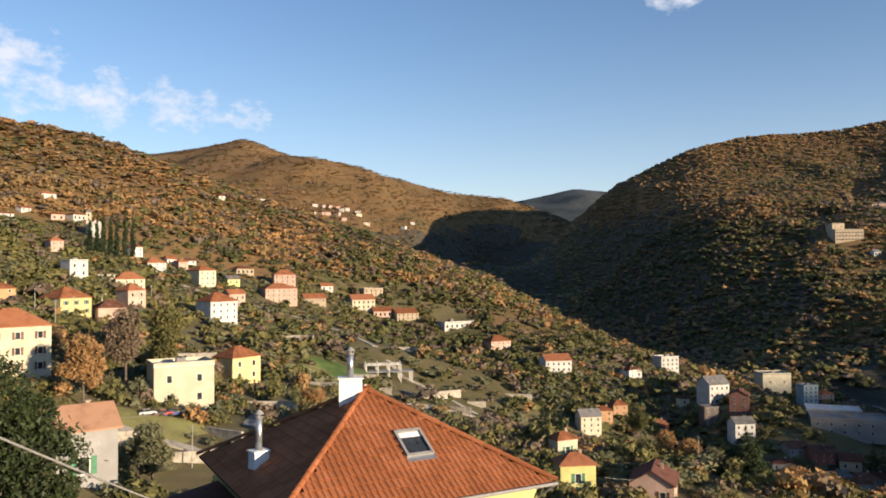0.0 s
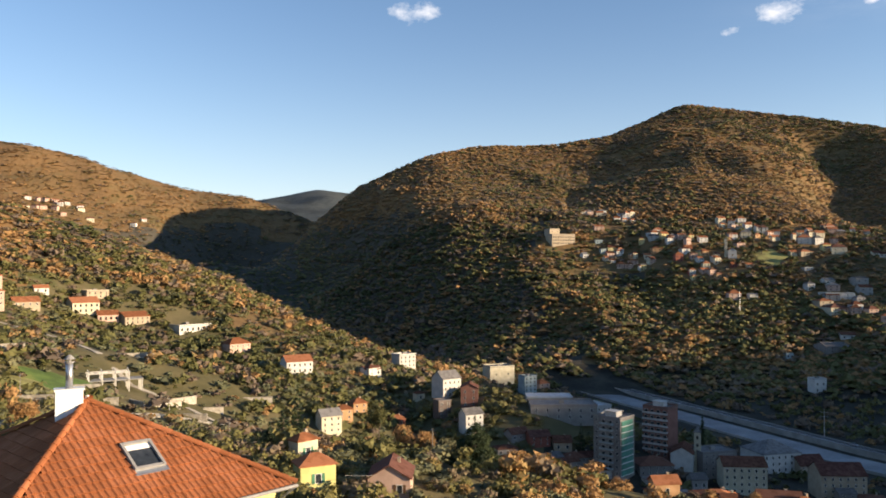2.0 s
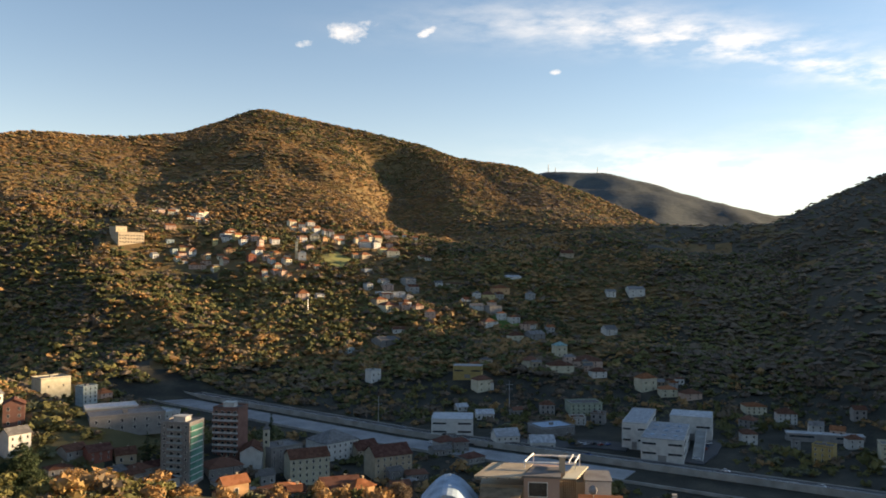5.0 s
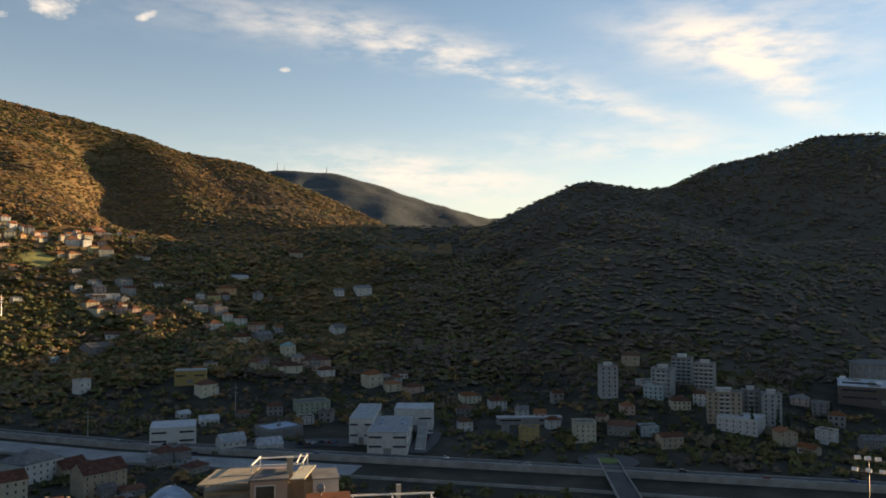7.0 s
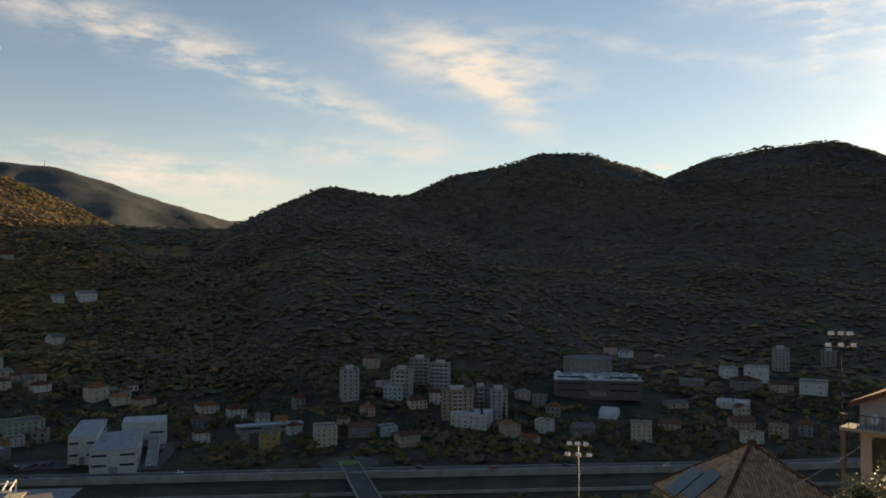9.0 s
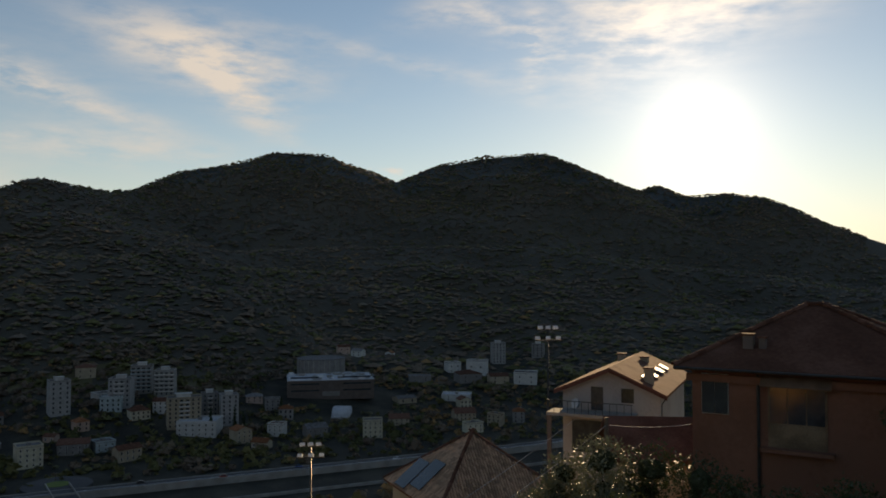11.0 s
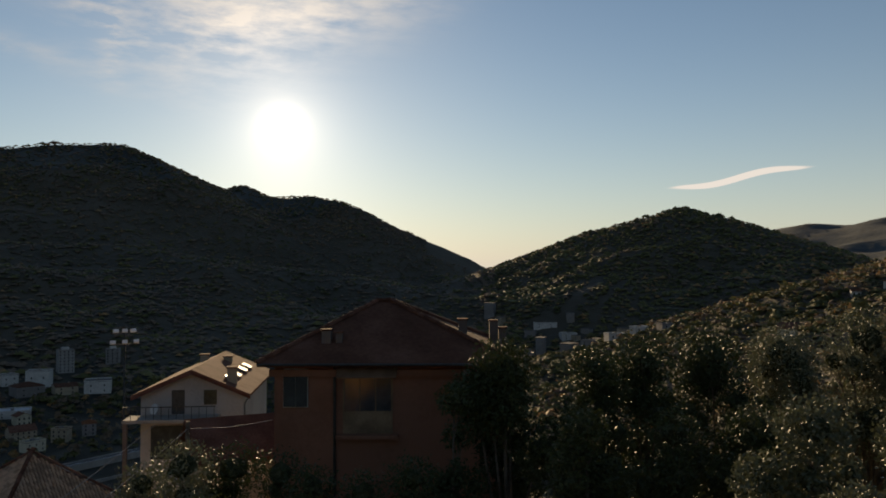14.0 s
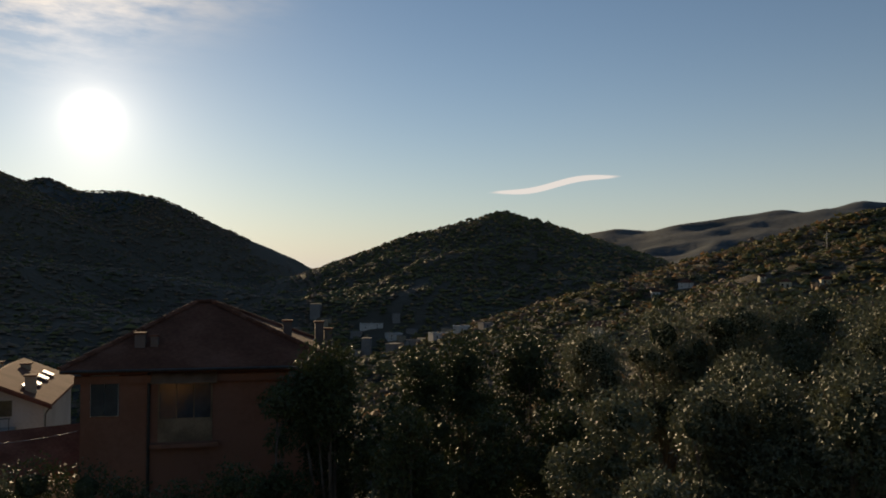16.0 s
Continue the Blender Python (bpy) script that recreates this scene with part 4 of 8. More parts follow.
house(40.4, 1156, 7.5, 5.5, 4.2, 2.5, 2, "white", "terracotta", "gable", where, group)
house(40.8, 1148, 8.7, 8.2, 5.0, 2.5, 31, "white", "terracotta", "gable", where, group)
house(41.3, 1132, 8.8, 6.8, 4.9, 1.6, 4, "pink", "terracotta", "gable", where, group)
house(41.7, 1136, 9.3, 7.0, 4.9, 2.4, 31, "white", "terracotta", "gable", where, group)
house(42.8, 1112, 5.0, 4.5, 8.0, 2.4, 5, "cream", "terracotta", "gable", where, group)
house(43.4, 1100, 16.2, 12.6, 7.9, 3.9, 31, "white", "terracotta", "hip", where, group)
house(43.7, 1144, 7.3, 6.6, 5.7, 2.5, 5, "white", "terracotta", "gable", where, group)
house(44.3, 1124, 11.4, 10.7, 5.6, 3.2, 15, "cream", "terracotta", "gable", where, group)
house(45.1, 1156, 12.1, 8.9, 5.8, 4.1, 29, "pink", "terracotta", "gable", where, group)
house(46.3, 1172, 6.2, 4.8, 4.2, 1.7, 35, "white", "terracotta", "gable", where, group)
house(47.1, 1172, 6.9, 6.6, 3.3, 2.5, 35, "white", "terracotta", "gable", where, group)
house(45.4, 1076, 18.1, 15.8, 8.4, 4.6, 28, "cream", "brown", "hip", where, group)
house(42.7, 1060, 8.8, 8.2, 5.3, 2.3, 11, "cream", "terracotta", "gable", where, group)
house(43.4, 1064, 17.0, 14.3, 5.3, 3.0, 7, "tan", "terracotta", "hip", where, group)
house(43.6, 1020, 11.0, 9.2, 2.9, 0.7, 13, "white", "white", "flat", where, group)
house(39.0, 1012, 6.6, 6.0, 4.4, 2.2, 15, "red", "terracotta", "gable", where, group)
house(40.0, 1012, 7.9, 5.9, 3.6, 2.2, 17, "cream", "terracotta", "gable", where, group)
house(41.6, 1108, 11.4, 9.1, 4.8, 3.2, 6, "cream", "terracotta", "gable", where, group)
house(47.6, 1080, 10.0, 7.8, 3.0, 2.3, 18, "cream", "brown", "gable", where, group)
house(48.0, 1076, 8.8, 6.2, 3.8, 2.3, 28, "white", "brown", "gable", where, group)
where, group = "on the wooded hillside", "scattered houses"
house(43.7, 972, 9.3, 8.7, 7.6, 2.1, 8, "white", "grey", "hip", where, group)
house(45.1, 972, 12.9, 11.7, 6.2, 3.4, 32, "pink", "grey", "hip", where, group)
house(44.8, 988, 12.5, 10.5, 4.2, 2.8, 10, "white", "grey", "gable", where, group)
house(45.3, 948, 30.1, 22.4, 6.0, 3.4, 22, "white", "blue", "flat", where, group)
house(45.2, 897, 18.7, 16.3, 7.0, 3.8, 11, "cream", "brown", "hip", where, group)
house(46.4, 904, 11.4, 9.0, 7.0, 4.5, 9, "white", "brown", "hip", where, group)
house(47.3, 896, 10.6, 9.0, 5.7, 4.4, 12, "pink", "brown", "hip", where, group)
house(48.2, 869, 10.2, 9.5, 8.5, 3.7, 37, "pink", "terracotta", "hip", where, group)
house(39.0, 936, 13.7, 12.6, 7.4, 5.4, 21, "pink", "terracotta", "hip", where, group)
house(40.2, 940, 9.7, 8.3, 5.4, 1.3, 13, "white", "grey", "gable", where, group)
house(48.8, 996, 9.5, 8.2, 4.9, 2.1, 33, "white", "grey", "gable", where, group)
house(52.4, 960, 15.8, 13.5, 7.9, 4.0, 35, "yellow", "brown", "hip", where, group)
house(53.3, 976, 19.8, 18.3, 10.7, 4.0, 34, "orange", "terracotta", "hip", where, group)
house(50.8, 928, 9.5, 8.2, 5.1, 2.6, 14, "white", "brown", "gable", where, group)
house(52.8, 899, 15.9, 13.2, 8.0, 1.8, 22, "grey", "grey", "flat", where, group)
house(54.3, 875, 11.8, 8.5, 7.1, 1.8, 15, "white", "brown", "hip", where, group)
house(52.5, 861, 16.3, 13.6, 5.9, 3.0, 22, "white", "brown", "hip", where, group)
house(54.5, 825, 12.4, 9.3, 5.0, 2.8, 27, "grey", "brown", "hip", where, group)
house(45.9, 845, 13.0, 12.1, 4.2, 2.4, 36, "white", "brown", "gable", where, group)
house(45.0, 809, 22.9, 21.7, 5.7, 3.4, 15, "grey", "grey", "gable", where, group)
house(42.4, 789, 7.6, 5.3, 3.9, 1.1, 8, "aqua", "grey", "flat", where, group)
house(44.1, 706, 10.8, 9.2, 10.5, 1.5, 9, "white", "white", "flat", where, group)
house(52.2, 667, 14.6, 10.3, 6.8, 3.7, 44, "white", "brown", "hip", where, group)
house(54.2, 1024, 19.2, 15.1, 2.8, 2.1, 31, "white", "white", "gable", where, group)
house(49.9, 996, 18.2, 16.5, 2.8, 2.1, 13, "tan", "brown", "gable", where, group)
house(57.6, 712, 21.5, 18.3, 6.0, 3.5, 40, "cream", "brown", "hip", where, group)
house(59.5, 740, 26.1, 24.7, 5.8, 4.7, 50, "pink", "brown", "hip", where, group)
house(55.5, 721, 12.9, 10.0, 5.0, 3.5, 23, "cream", "brown", "hip", where, group)
house(57.6, 764, 11.5, 10.0, 10.7, 7.5, 27, "cream", "aqua", "hip", where, group)
house(60.3, 712, 13.7, 9.7, 5.5, 3.0, 38, "white", "brown", "hip", where, group)
house(54.4, 809, 13.9, 10.7, 7.3, 4.5, 18, "cream", "brown", "hip", where, group)
house(55.8, 836, 17.5, 15.0, 5.8, 3.5, 24, "grey", "grey", "gable", where, group)
house(61.1, 881, 14.1, 12.0, 6.3, 4.4, 26, "white", "grey", "gable", where, group)
house(61.2, 992, 11.8, 8.3, 6.4, 2.8, 45, "white", "grey", "gable", where, group)
house(62.9, 1000, 19.9, 18.4, 9.3, 3.6, 46, "white", "grey", "gable", where, group)
house(58.1, 1124, 18.6, 13.4, 6.4, 4.8, 46, "tan", "brown", "gable", where, group)
house(63.6, 682, 15.5, 11.2, 10.7, 5.3, 24, "cream", "terracotta", "hip", where, group)
house(65.1, 670, 13.5, 11.7, 6.2, 2.4, 50, "cream", "terracotta", "hip", where, group)
house(66.6, 666, 15.2, 11.1, 5.2, 2.9, 30, "pink", "brown", "hip", where, group)
where, group = "on the valley floor", "houses of the valley"
house(70.7, 641, 15.1, 14.3, 5.9, 2.3, 52, "cream", "terracotta", "hip", where, group)
house(72.7, 613, 13.0, 11.9, 7.8, 3.5, 59, "white", "brown", "hip", where, group)
house(74.5, 587, 9.0, 7.0, 5.4, 2.5, 63, "white", "grey", "gable", where, group)
house(75.8, 568, 8.7, 8.1, 6.4, 2.4, 80, "pink", "terracotta", "gable", where, group)
house(76.7, 547, 9.2, 6.8, 6.1, 3.0, 53, "white", "brown", "hip", where, group)
house(75.0, 500, 11.2, 10.0, 9.4, 1.1, 87, "ochre", "grey", "flat", where, group)
house(73.3, 527, 4.5, 4.0, 7.0, 0.7, 59, "grey", "grey", "flat", where, group)
house(78.9, 507, 13.5, 12.8, 11.9, 2.4, 69, "cream", "grey", "flat", where, group)
house(81.6, 521, 17.6, 16.6, 6.4, 2.1, 88, "grey", "brown", "gable", where, group)
house(83.3, 523, 11.8, 11.0, 5.6, 2.1, 65, "aqua", "grey", "flat", where, group)
house(80.2, 546, 7.2, 6.8, 3.4, 1.5, 106, "pink", "brown", "gable", where, group)
house(83.3, 627, 13.9, 12.1, 5.1, 1.7, 59, "white", "grey", "flat", where, group)
house(83.8, 597, 14.0, 10.2, 9.6, 1.6, 93, "aqua", "white", "flat", where, group)
house(85.5, 580, 12.8, 10.5, 6.2, 3.1, 69, "cream", "brown", "hip", where, group)
house(82.2, 692, 15.2, 12.0, 8.5, 2.4, 85, "tan", "brown", "hip", where, group)
house(89.5, 546, 25.7, 22.9, 9.1, 1.4, 103, "white", "white", "flat", where, group)
house(56.7, 602, 10.7, 8.1, 7.2, 3.8, 47, "grey", "brown", "hip", where, group)
house(59.3, 604, 24.3, 18.2, 8.2, 2.2, 44, "sage", "grey", "flat", where, group)
house(54.5, 595, 8.3, 6.5, 4.2, 2.1, 27, "grey", "brown", "gable", where, group)
house(52.0, 664, 14.8, 11.1, 9.8, 3.3, 21, "cream", "brown", "hip", where, group)
house(53.7, 492, 15.2, 11.4, 6.2, 5.5, 35, "white", "white", "gable", where, group)
house(56.3, 485, 15.0, 13.6, 4.5, 3.4, 47, "white", "white", "gable", where, group)
house(57.0, 524, 24.5, 20.2, 5.9, 1.5, 26, "grey", "blue", "flat", where, group)
house(52.2, 578, 12.8, 11.2, 4.0, 2.8, 43, "white", "white", "gable", where, group)
house(50.5, 609, 9.1, 7.2, 3.4, 2.1, 30, "white", "white", "gable", where, group)
house(101.5, 535, 13.1, 10.6, 11.5, 2.5, 99, "cream", "grey", "flat", where, group)
house(107.3, 784, 13.7, 12.3, 9.2, 2.6, 87, "white", "grey", "flat", where, group)
house(109.1, 775, 19.1, 13.9, 13.9, 2.0, 122, "white", "grey", "flat", where, group)
house(110.6, 723, 17.4, 16.1, 6.4, 2.3, 99, "tan", "brown", "gable", where, group)
house(94.4, 605, 11.7, 9.7, 8.0, 1.7, 93, "grey", "grey", "flat", where, group)
house(97.4, 541, 14.2, 12.1, 6.3, 2.6, 80, "grey", "grey", "gable", where, group)
house(107.6, 664, 24.3, 17.2, 4.7, 1.7, 113, "white", "white", "flat", where, group)
house(104.9, 725, 20.4, 15.0, 4.8, 1.9, 101, "grey", "grey", "flat", where, group)
house(103.8, 652, 16.6, 12.8, 3.9, 1.7, 78, "tan", "grey", "gable", where, group)
house(103.4, 578, 14.8, 12.7, 5.0, 2.7, 100, "tan", "brown", "gable", where, group)
house(108.4, 727, 21.7, 18.9, 8.3, 3.1, 90, "grey", "brown", "hip", where, group)
house(112.6, 723, 21.1, 19.7, 9.2, 3.1, 115, "white", "grey", "flat", where, group)
house(108.1, 598, 16.3, 13.6, 5.5, 3.4, 95, "tan", "brown", "gable", where, group)
where, group = "on the southern hillside", "southern houses"
house(143.7, 1024, 30.2, 27.6, 6.6, 2.2, 146, "white", "grey", "flat", where, group)
house(145.3, 984, 19.5, 14.3, 7.7, 2.8, 128, "white", "grey", "flat", where, group)
house(146.9, 787, 15.3, 14.5, 5.0, 1.7, 168, "grey", "grey", "flat", where, group)
house(148.6, 772, 17.5, 14.8, 4.4, 2.2, 129, "white", "grey", "flat", where, group)
house(150.3, 764, 14.4, 13.3, 4.3, 1.6, 125, "white", "white", "flat", where, group)
house(152.2, 739, 16.1, 14.5, 3.6, 1.6, 129, "grey", "grey", "flat", where, group)
house(166.1, 683, 11.6, 8.9, 4.7, 3.3, 172, "white", "brown", "hip", where, group)
house(171.0, 583, 4.2, 4.0, 4.7, 1.9, 146, "cream", "brown", "gable", where, group)
house(164.0, 677, 6.8, 5.2, 3.8, 2.4, 148, "white", "brown", "gable", where, group)
house(172.5, 562, 6.5, 6.0, 4.4, 1.9, 183, "cream", "brown", "hip", where, group)
house(175.0, 569, 8.8, 6.2, 3.3, 1.8, 163, "cream", "brown", "hip", where, group)
house(159.9, 552, 11.8, 10.8, 7.0, 3.9, 162, "cream", "brown", "gable", where, group)
where, group = "in the hillside village", "village houses"
house(30.0, 1216, 10.7, 7.7, 7.8, 2.6, 20, "cream", "terracotta", "gable", where, group)
house(30.1, 1228, 13.4, 10.3, 7.9, 2.6, 9, "white", "grey", "hip", where, group)
house(32.2, 1208, 8.5, 7.7, 8.7, 2.6, -3, "cream", "terracotta", "hip", where, group)
house(31.8, 1200, 10.4, 9.7, 6.0, 2.6, 17, "white", "grey", "hip", where, group)
house(31.9, 1204, 12.5, 8.7, 7.8, 3.5, -8, "white", "terracotta", "hip", where, group)
house(29.3, 1224, 9.5, 7.7, 7.9, 3.5, 12, "pink", "grey", "hip", where, group)
house(35.6, 1088, 10.5, 9.1, 6.3, 1.6, 25, "pink", "terracotta", "gable", where, group)
house(36.2, 1084, 7.7, 6.5, 7.0, 3.1, 8, "yellow", "terracotta", "hip", where, group)
house(35.0, 1088, 11.9, 9.7, 6.3, 1.6, 5, "white", "grey", "hip", where, group)
house(34.0, 1116, 12.2, 10.8, 5.6, 2.4, 22, "white", "terracotta", "hip", where, group)
house(34.9, 1084, 9.3, 7.2, 7.0, 2.3, 16, "pink", "brown", "hip", where, group)
house(33.9, 1112, 10.0, 8.6, 6.4, 1.6, 7, "white", "terracotta", "hip", where, group)
house(33.7, 1096, 12.8, 9.4, 6.3, 2.4, 23, "white", "grey", "gable", where, group)
house(34.4, 1096, 10.6, 8.5, 6.3, 3.2, 2, "yellow", "terracotta", "gable", where, group)
house(32.3, 1044, 11.0, 9.8, 6.0, 1.5, 15, "pink", "terracotta", "hip", where, group)
house(32.9, 1028, 8.0, 6.1, 6.6, 2.2, 8, "white", "terracotta", "hip", where, group)
house(32.3, 1060, 10.2, 8.4, 6.1, 2.3, 4, "orange", "grey", "hip", where, group)
house(32.1, 1036, 6.6, 5.6, 5.9, 2.2, 3, "pink", "terracotta", "hip", where, group)
house(31.3, 1068, 8.9, 8.3, 6.9, 2.3, 5, "white", "terracotta", "hip", where, group)
house(33.6, 1040, 7.4, 6.9, 6.0, 3.0, 4, "pink", "brown", "gable", where, group)
house(30.7, 1064, 10.2, 7.9, 5.3, 2.3, 8, "pink", "brown", "gable", where, group)
house(33.0, 1028, 6.8, 5.3, 7.4, 1.5, 15, "yellow", "grey", "gable", where, group)
house(30.8, 1080, 10.0, 7.7, 5.4, 3.1, 16, "yellow", "brown", "gable", where, group)
house(36.3, 1000, 7.3, 5.7, 6.5, 2.2, 17, "white", "terracotta", "hip", where, group)
house(37.8, 1028, 8.7, 6.8, 6.7, 1.5, 2, "white", "terracotta", "gable", where, group)
house(35.8, 1048, 11.5, 8.4, 6.8, 3.0, 1, "white", "brown", "hip", where, group)
house(37.6, 1000, 9.2, 6.4, 6.5, 1.4, -2, "pink", "brown", "hip", where, group)
house(38.0, 992, 7.1, 6.1, 5.7, 1.4, 2, "orange", "brown", "gable", where, group)
house(37.1, 1044, 10.2, 7.8, 6.0, 2.3, 11, "orange", "terracotta", "hip", where, group)
house(36.9, 1044, 10.9, 8.3, 5.3, 1.5, -2, "yellow", "grey", "hip", where, group)
house(36.4, 1036, 8.8, 6.8, 6.7, 1.5, 14, "pink", "brown", "hip", where, group)
house(39.5, 1164, 10.5, 7.6, 7.6, 1.7, 29, "yellow", "grey", "hip", where, group)
house(39.4, 1148, 8.0, 7.6, 6.6, 1.7, 30, "cream", "terracotta", "hip", where, group)
house(39.5, 1184, 11.7, 9.8, 7.7, 2.6, 18, "white", "terracotta", "hip", where, group)
house(39.0, 1156, 10.6, 8.4, 6.7, 2.5, 0, "pink", "grey", "hip", where, group)
house(38.2, 1180, 11.5, 9.1, 7.7, 2.6, 8, "cream", "terracotta", "gable", where, group)
house(39.9, 1148, 9.7, 8.0, 8.3, 2.5, 8, "white", "terracotta", "gable", where, group)
house(43.8, 1120, 8.7, 7.7, 8.1, 2.4, 6, "cream", "brown", "hip", where, group)
house(43.2, 1128, 8.2, 6.5, 6.5, 2.4, 23, "cream", "terracotta", "gable", where, group)
house(45.6, 1140, 12.2, 9.4, 6.5, 2.5, 31, "orange", "grey", "hip", where, group)
house(40.9, 1140, 11.0, 9.7, 7.4, 3.3, 29, "white", "brown", "hip", where, group)
house(44.6, 1172, 8.3, 6.5, 5.9, 3.4, 12, "white", "terracotta", "gable", where, group)
house(44.9, 1168, 12.0, 9.6, 7.6, 3.4, 16, "pink", "terracotta", "hip", where, group)
house(40.5, 1112, 10.2, 9.5, 7.2, 1.6, 3, "orange", "terracotta", "hip", where, group)
house(40.6, 1140, 10.4, 9.4, 7.4, 2.5, 4, "white", "brown", "gable", where, group)
house(43.7, 1120, 9.4, 8.3, 7.3, 1.6, 13, "pink", "grey", "hip", where, group)
house(44.2, 1104, 12.1, 10.4, 7.9, 3.2, 8, "white", "grey", "hip", where, group)
house(45.0, 1080, 8.4, 6.6, 5.4, 3.1, 7, "orange", "grey", "hip", where, group)
house(45.2, 1112, 9.2, 7.9, 6.4, 2.4, 36, "pink", "brown", "hip", where, group)
house(44.7, 1084, 10.5, 7.8, 7.8, 2.3, 15, "yellow", "terracotta", "hip", where, group)
house(37.0, 1080, 11.3, 8.9, 6.2, 2.3, 14, "white", "terracotta", "gable", where, group)
house(38.9, 1108, 12.4, 11.3, 6.4, 2.4, 17, "white", "terracotta", "gable", where, group)
house(39.8, 1120, 13.1, 9.2, 7.3, 3.2, 28, "cream", "grey", "hip", where, group)
house(39.4, 1072, 11.1, 9.1, 5.4, 1.5, 9, "pink", "brown", "hip", where, group)
house(38.9, 1108, 10.8, 7.9, 7.2, 1.6, 7, "pink", "brown", "hip", where, group)
where, group = "on the wooded hillside", "scattered houses"
house(45.0, 940, 14.2, 12.4, 6.1, 1.3, 25, "plaster", "brown", "gable", where, group)
house(45.6, 898, 10.4, 9.8, 5.1, 1.9, 20, "pink", "terracotta", "hip", where, group)
house(44.5, 916, 15.3, 14.5, 6.6, 2.6, 12, "tan", "terracotta", "hip", where, group)
house(46.6, 992, 15.9, 12.5, 9.2, 1.4, 9, "plaster", "grey", "gable", where, group)
house(46.9, 972, 13.7, 12.3, 8.3, 2.8, 23, "plaster", "brown", "gable", where, group)
house(46.6, 928, 9.5, 8.3, 7.3, 2.0, 10, "plaster", "grey", "hip", where, group)
house(46.4, 899, 9.5, 7.1, 5.8, 3.2, 30, "pink", "brown", "hip", where, group)
house(55.5, 968, 10.4, 7.3, 8.0, 2.0, 27, "plaster", "grey", "hip", where, group)
house(52.7, 924, 9.2, 7.1, 5.2, 3.2, 14, "pink", "terracotta", "hip", where, group)
house(51.6, 904, 14.4, 12.9, 5.1, 2.5, 42, "white", "grey", "gable", where, group)
house(55.1, 861, 10.3, 9.4, 7.1, 1.2, 42, "pink", "brown", "hip", where, group)
house(51.6, 960, 8.9, 6.4, 8.1, 2.7, 25, "white", "grey", "hip", where, group)
house(53.4, 881, 10.3, 9.1, 8.0, 1.2, 43, "white", "terracotta", "hip", where, group)
house(53.2, 964, 9.4, 8.5, 8.1, 2.7, 25, "plaster", "brown", "gable", where, group)
house(59.6, 727, 8.0, 5.9, 5.4, 2.0, 50, "pink", "grey", "gable", where, group)
house(59.7, 739, 6.4, 5.7, 4.5, 2.0, 51, "tan", "grey", "hip", where, group)
house(55.9, 719, 8.9, 7.3, 4.4, 1.5, 41, "tan", "grey", "gable", where, group)
house(52.3, 729, 10.1, 8.5, 4.6, 1.5, 33, "tan", "grey", "hip", where, group)
house(51.4, 714, 8.9, 6.9, 5.0, 1.0, 21, "plaster", "terracotta", "gable", where, group)
house(59.4, 738, 6.3, 4.8, 6.0, 2.0, 31, "tan", "grey", "hip", where, group)
house(58.3, 745, 11.0, 8.6, 6.6, 2.5, 47, "pink", "grey", "hip", where, group)
house(55.6, 870, 7.3, 5.8, 4.8, 1.2, 25, "white", "terracotta", "gable", where, group)
house(55.5, 871, 13.6, 11.2, 5.4, 1.8, 41, "tan", "terracotta", "gable", where, group)
house(56.9, 867, 8.8, 8.1, 7.7, 2.4, 37, "plaster", "terracotta", "gable", where, group)
house(55.8, 844, 8.6, 7.8, 4.6, 1.7, 27, "plaster", "brown", "gable", where, group)
house(65.2, 697, 5.1, 4.5, 4.9, 1.8, 34, "tan", "brown", "hip", where, group)
house(65.5, 690, 5.8, 5.4, 5.3, 1.8, 44, "plaster", "terracotta", "hip", where, group)
house(65.9, 703, 7.3, 5.4, 4.5, 0.9, 54, "white", "brown", "hip", where, group)
house(64.6, 696, 6.7, 5.6, 3.6, 2.2, 42, "tan", "grey", "gable", where, group)
where, group = "in the shaded town", "houses of the town"
house(24.7, 383, 8.6, 7.2, 4.8, 1.6, -11, "white", "grey", "gable", where, group)
house(23.2, 393, 10.4, 8.0, 3.5, 1.3, 7, "grey", "brown", "hip", where, group)
house(23.7, 386, 6.2, 5.3, 3.7, 1.9, 15, "white", "grey", "gable", where, group)
house(24.3, 378, 8.4, 7.9, 4.2, 2.3, -12, "tan", "redbrown", "gable", where, group)
house(27.7, 390, 8.3, 7.4, 4.6, 1.6, -6, "grey", "brown", "gable", where, group)
house(26.4, 391, 10.4, 9.1, 3.5, 2.2, -12, "grey", "grey", "gable", where, group)
house(28.8, 398, 8.5, 7.4, 3.1, 2.2, 8, "grey", "redbrown", "gable", where, group)
house(28.1, 394, 9.9, 9.1, 4.7, 2.2, 0, "grey", "brown", "hip", where, group)
house(33.8, 377, 9.9, 7.7, 2.9, 2.1, 9, "tan", "redbrown", "hip", where, group)
house(35.3, 377, 6.8, 4.9, 4.0, 1.3, 25, "grey", "grey", "gable", where, group)
house(36.5, 396, 7.7, 6.9, 4.5, 2.5, 12, "plaster", "grey", "gable", where, group)
house(33.7, 389, 9.6, 8.7, 3.0, 1.7, 1, "white", "grey", "hip", where, group)
house(45.6, 411, 8.2, 7.6, 4.9, 1.7, 19, "grey", "grey", "gable", where, group)
house(46.8, 396, 7.7, 6.5, 3.1, 1.7, 39, "tan", "grey", "hip", where, group)
house(47.2, 410, 11.3, 10.4, 3.5, 1.4, 34, "grey", "brown", "hip", where, group)
house(46.0, 388, 10.4, 7.8, 3.6, 1.9, 27, "grey", "brown", "gable", where, group)
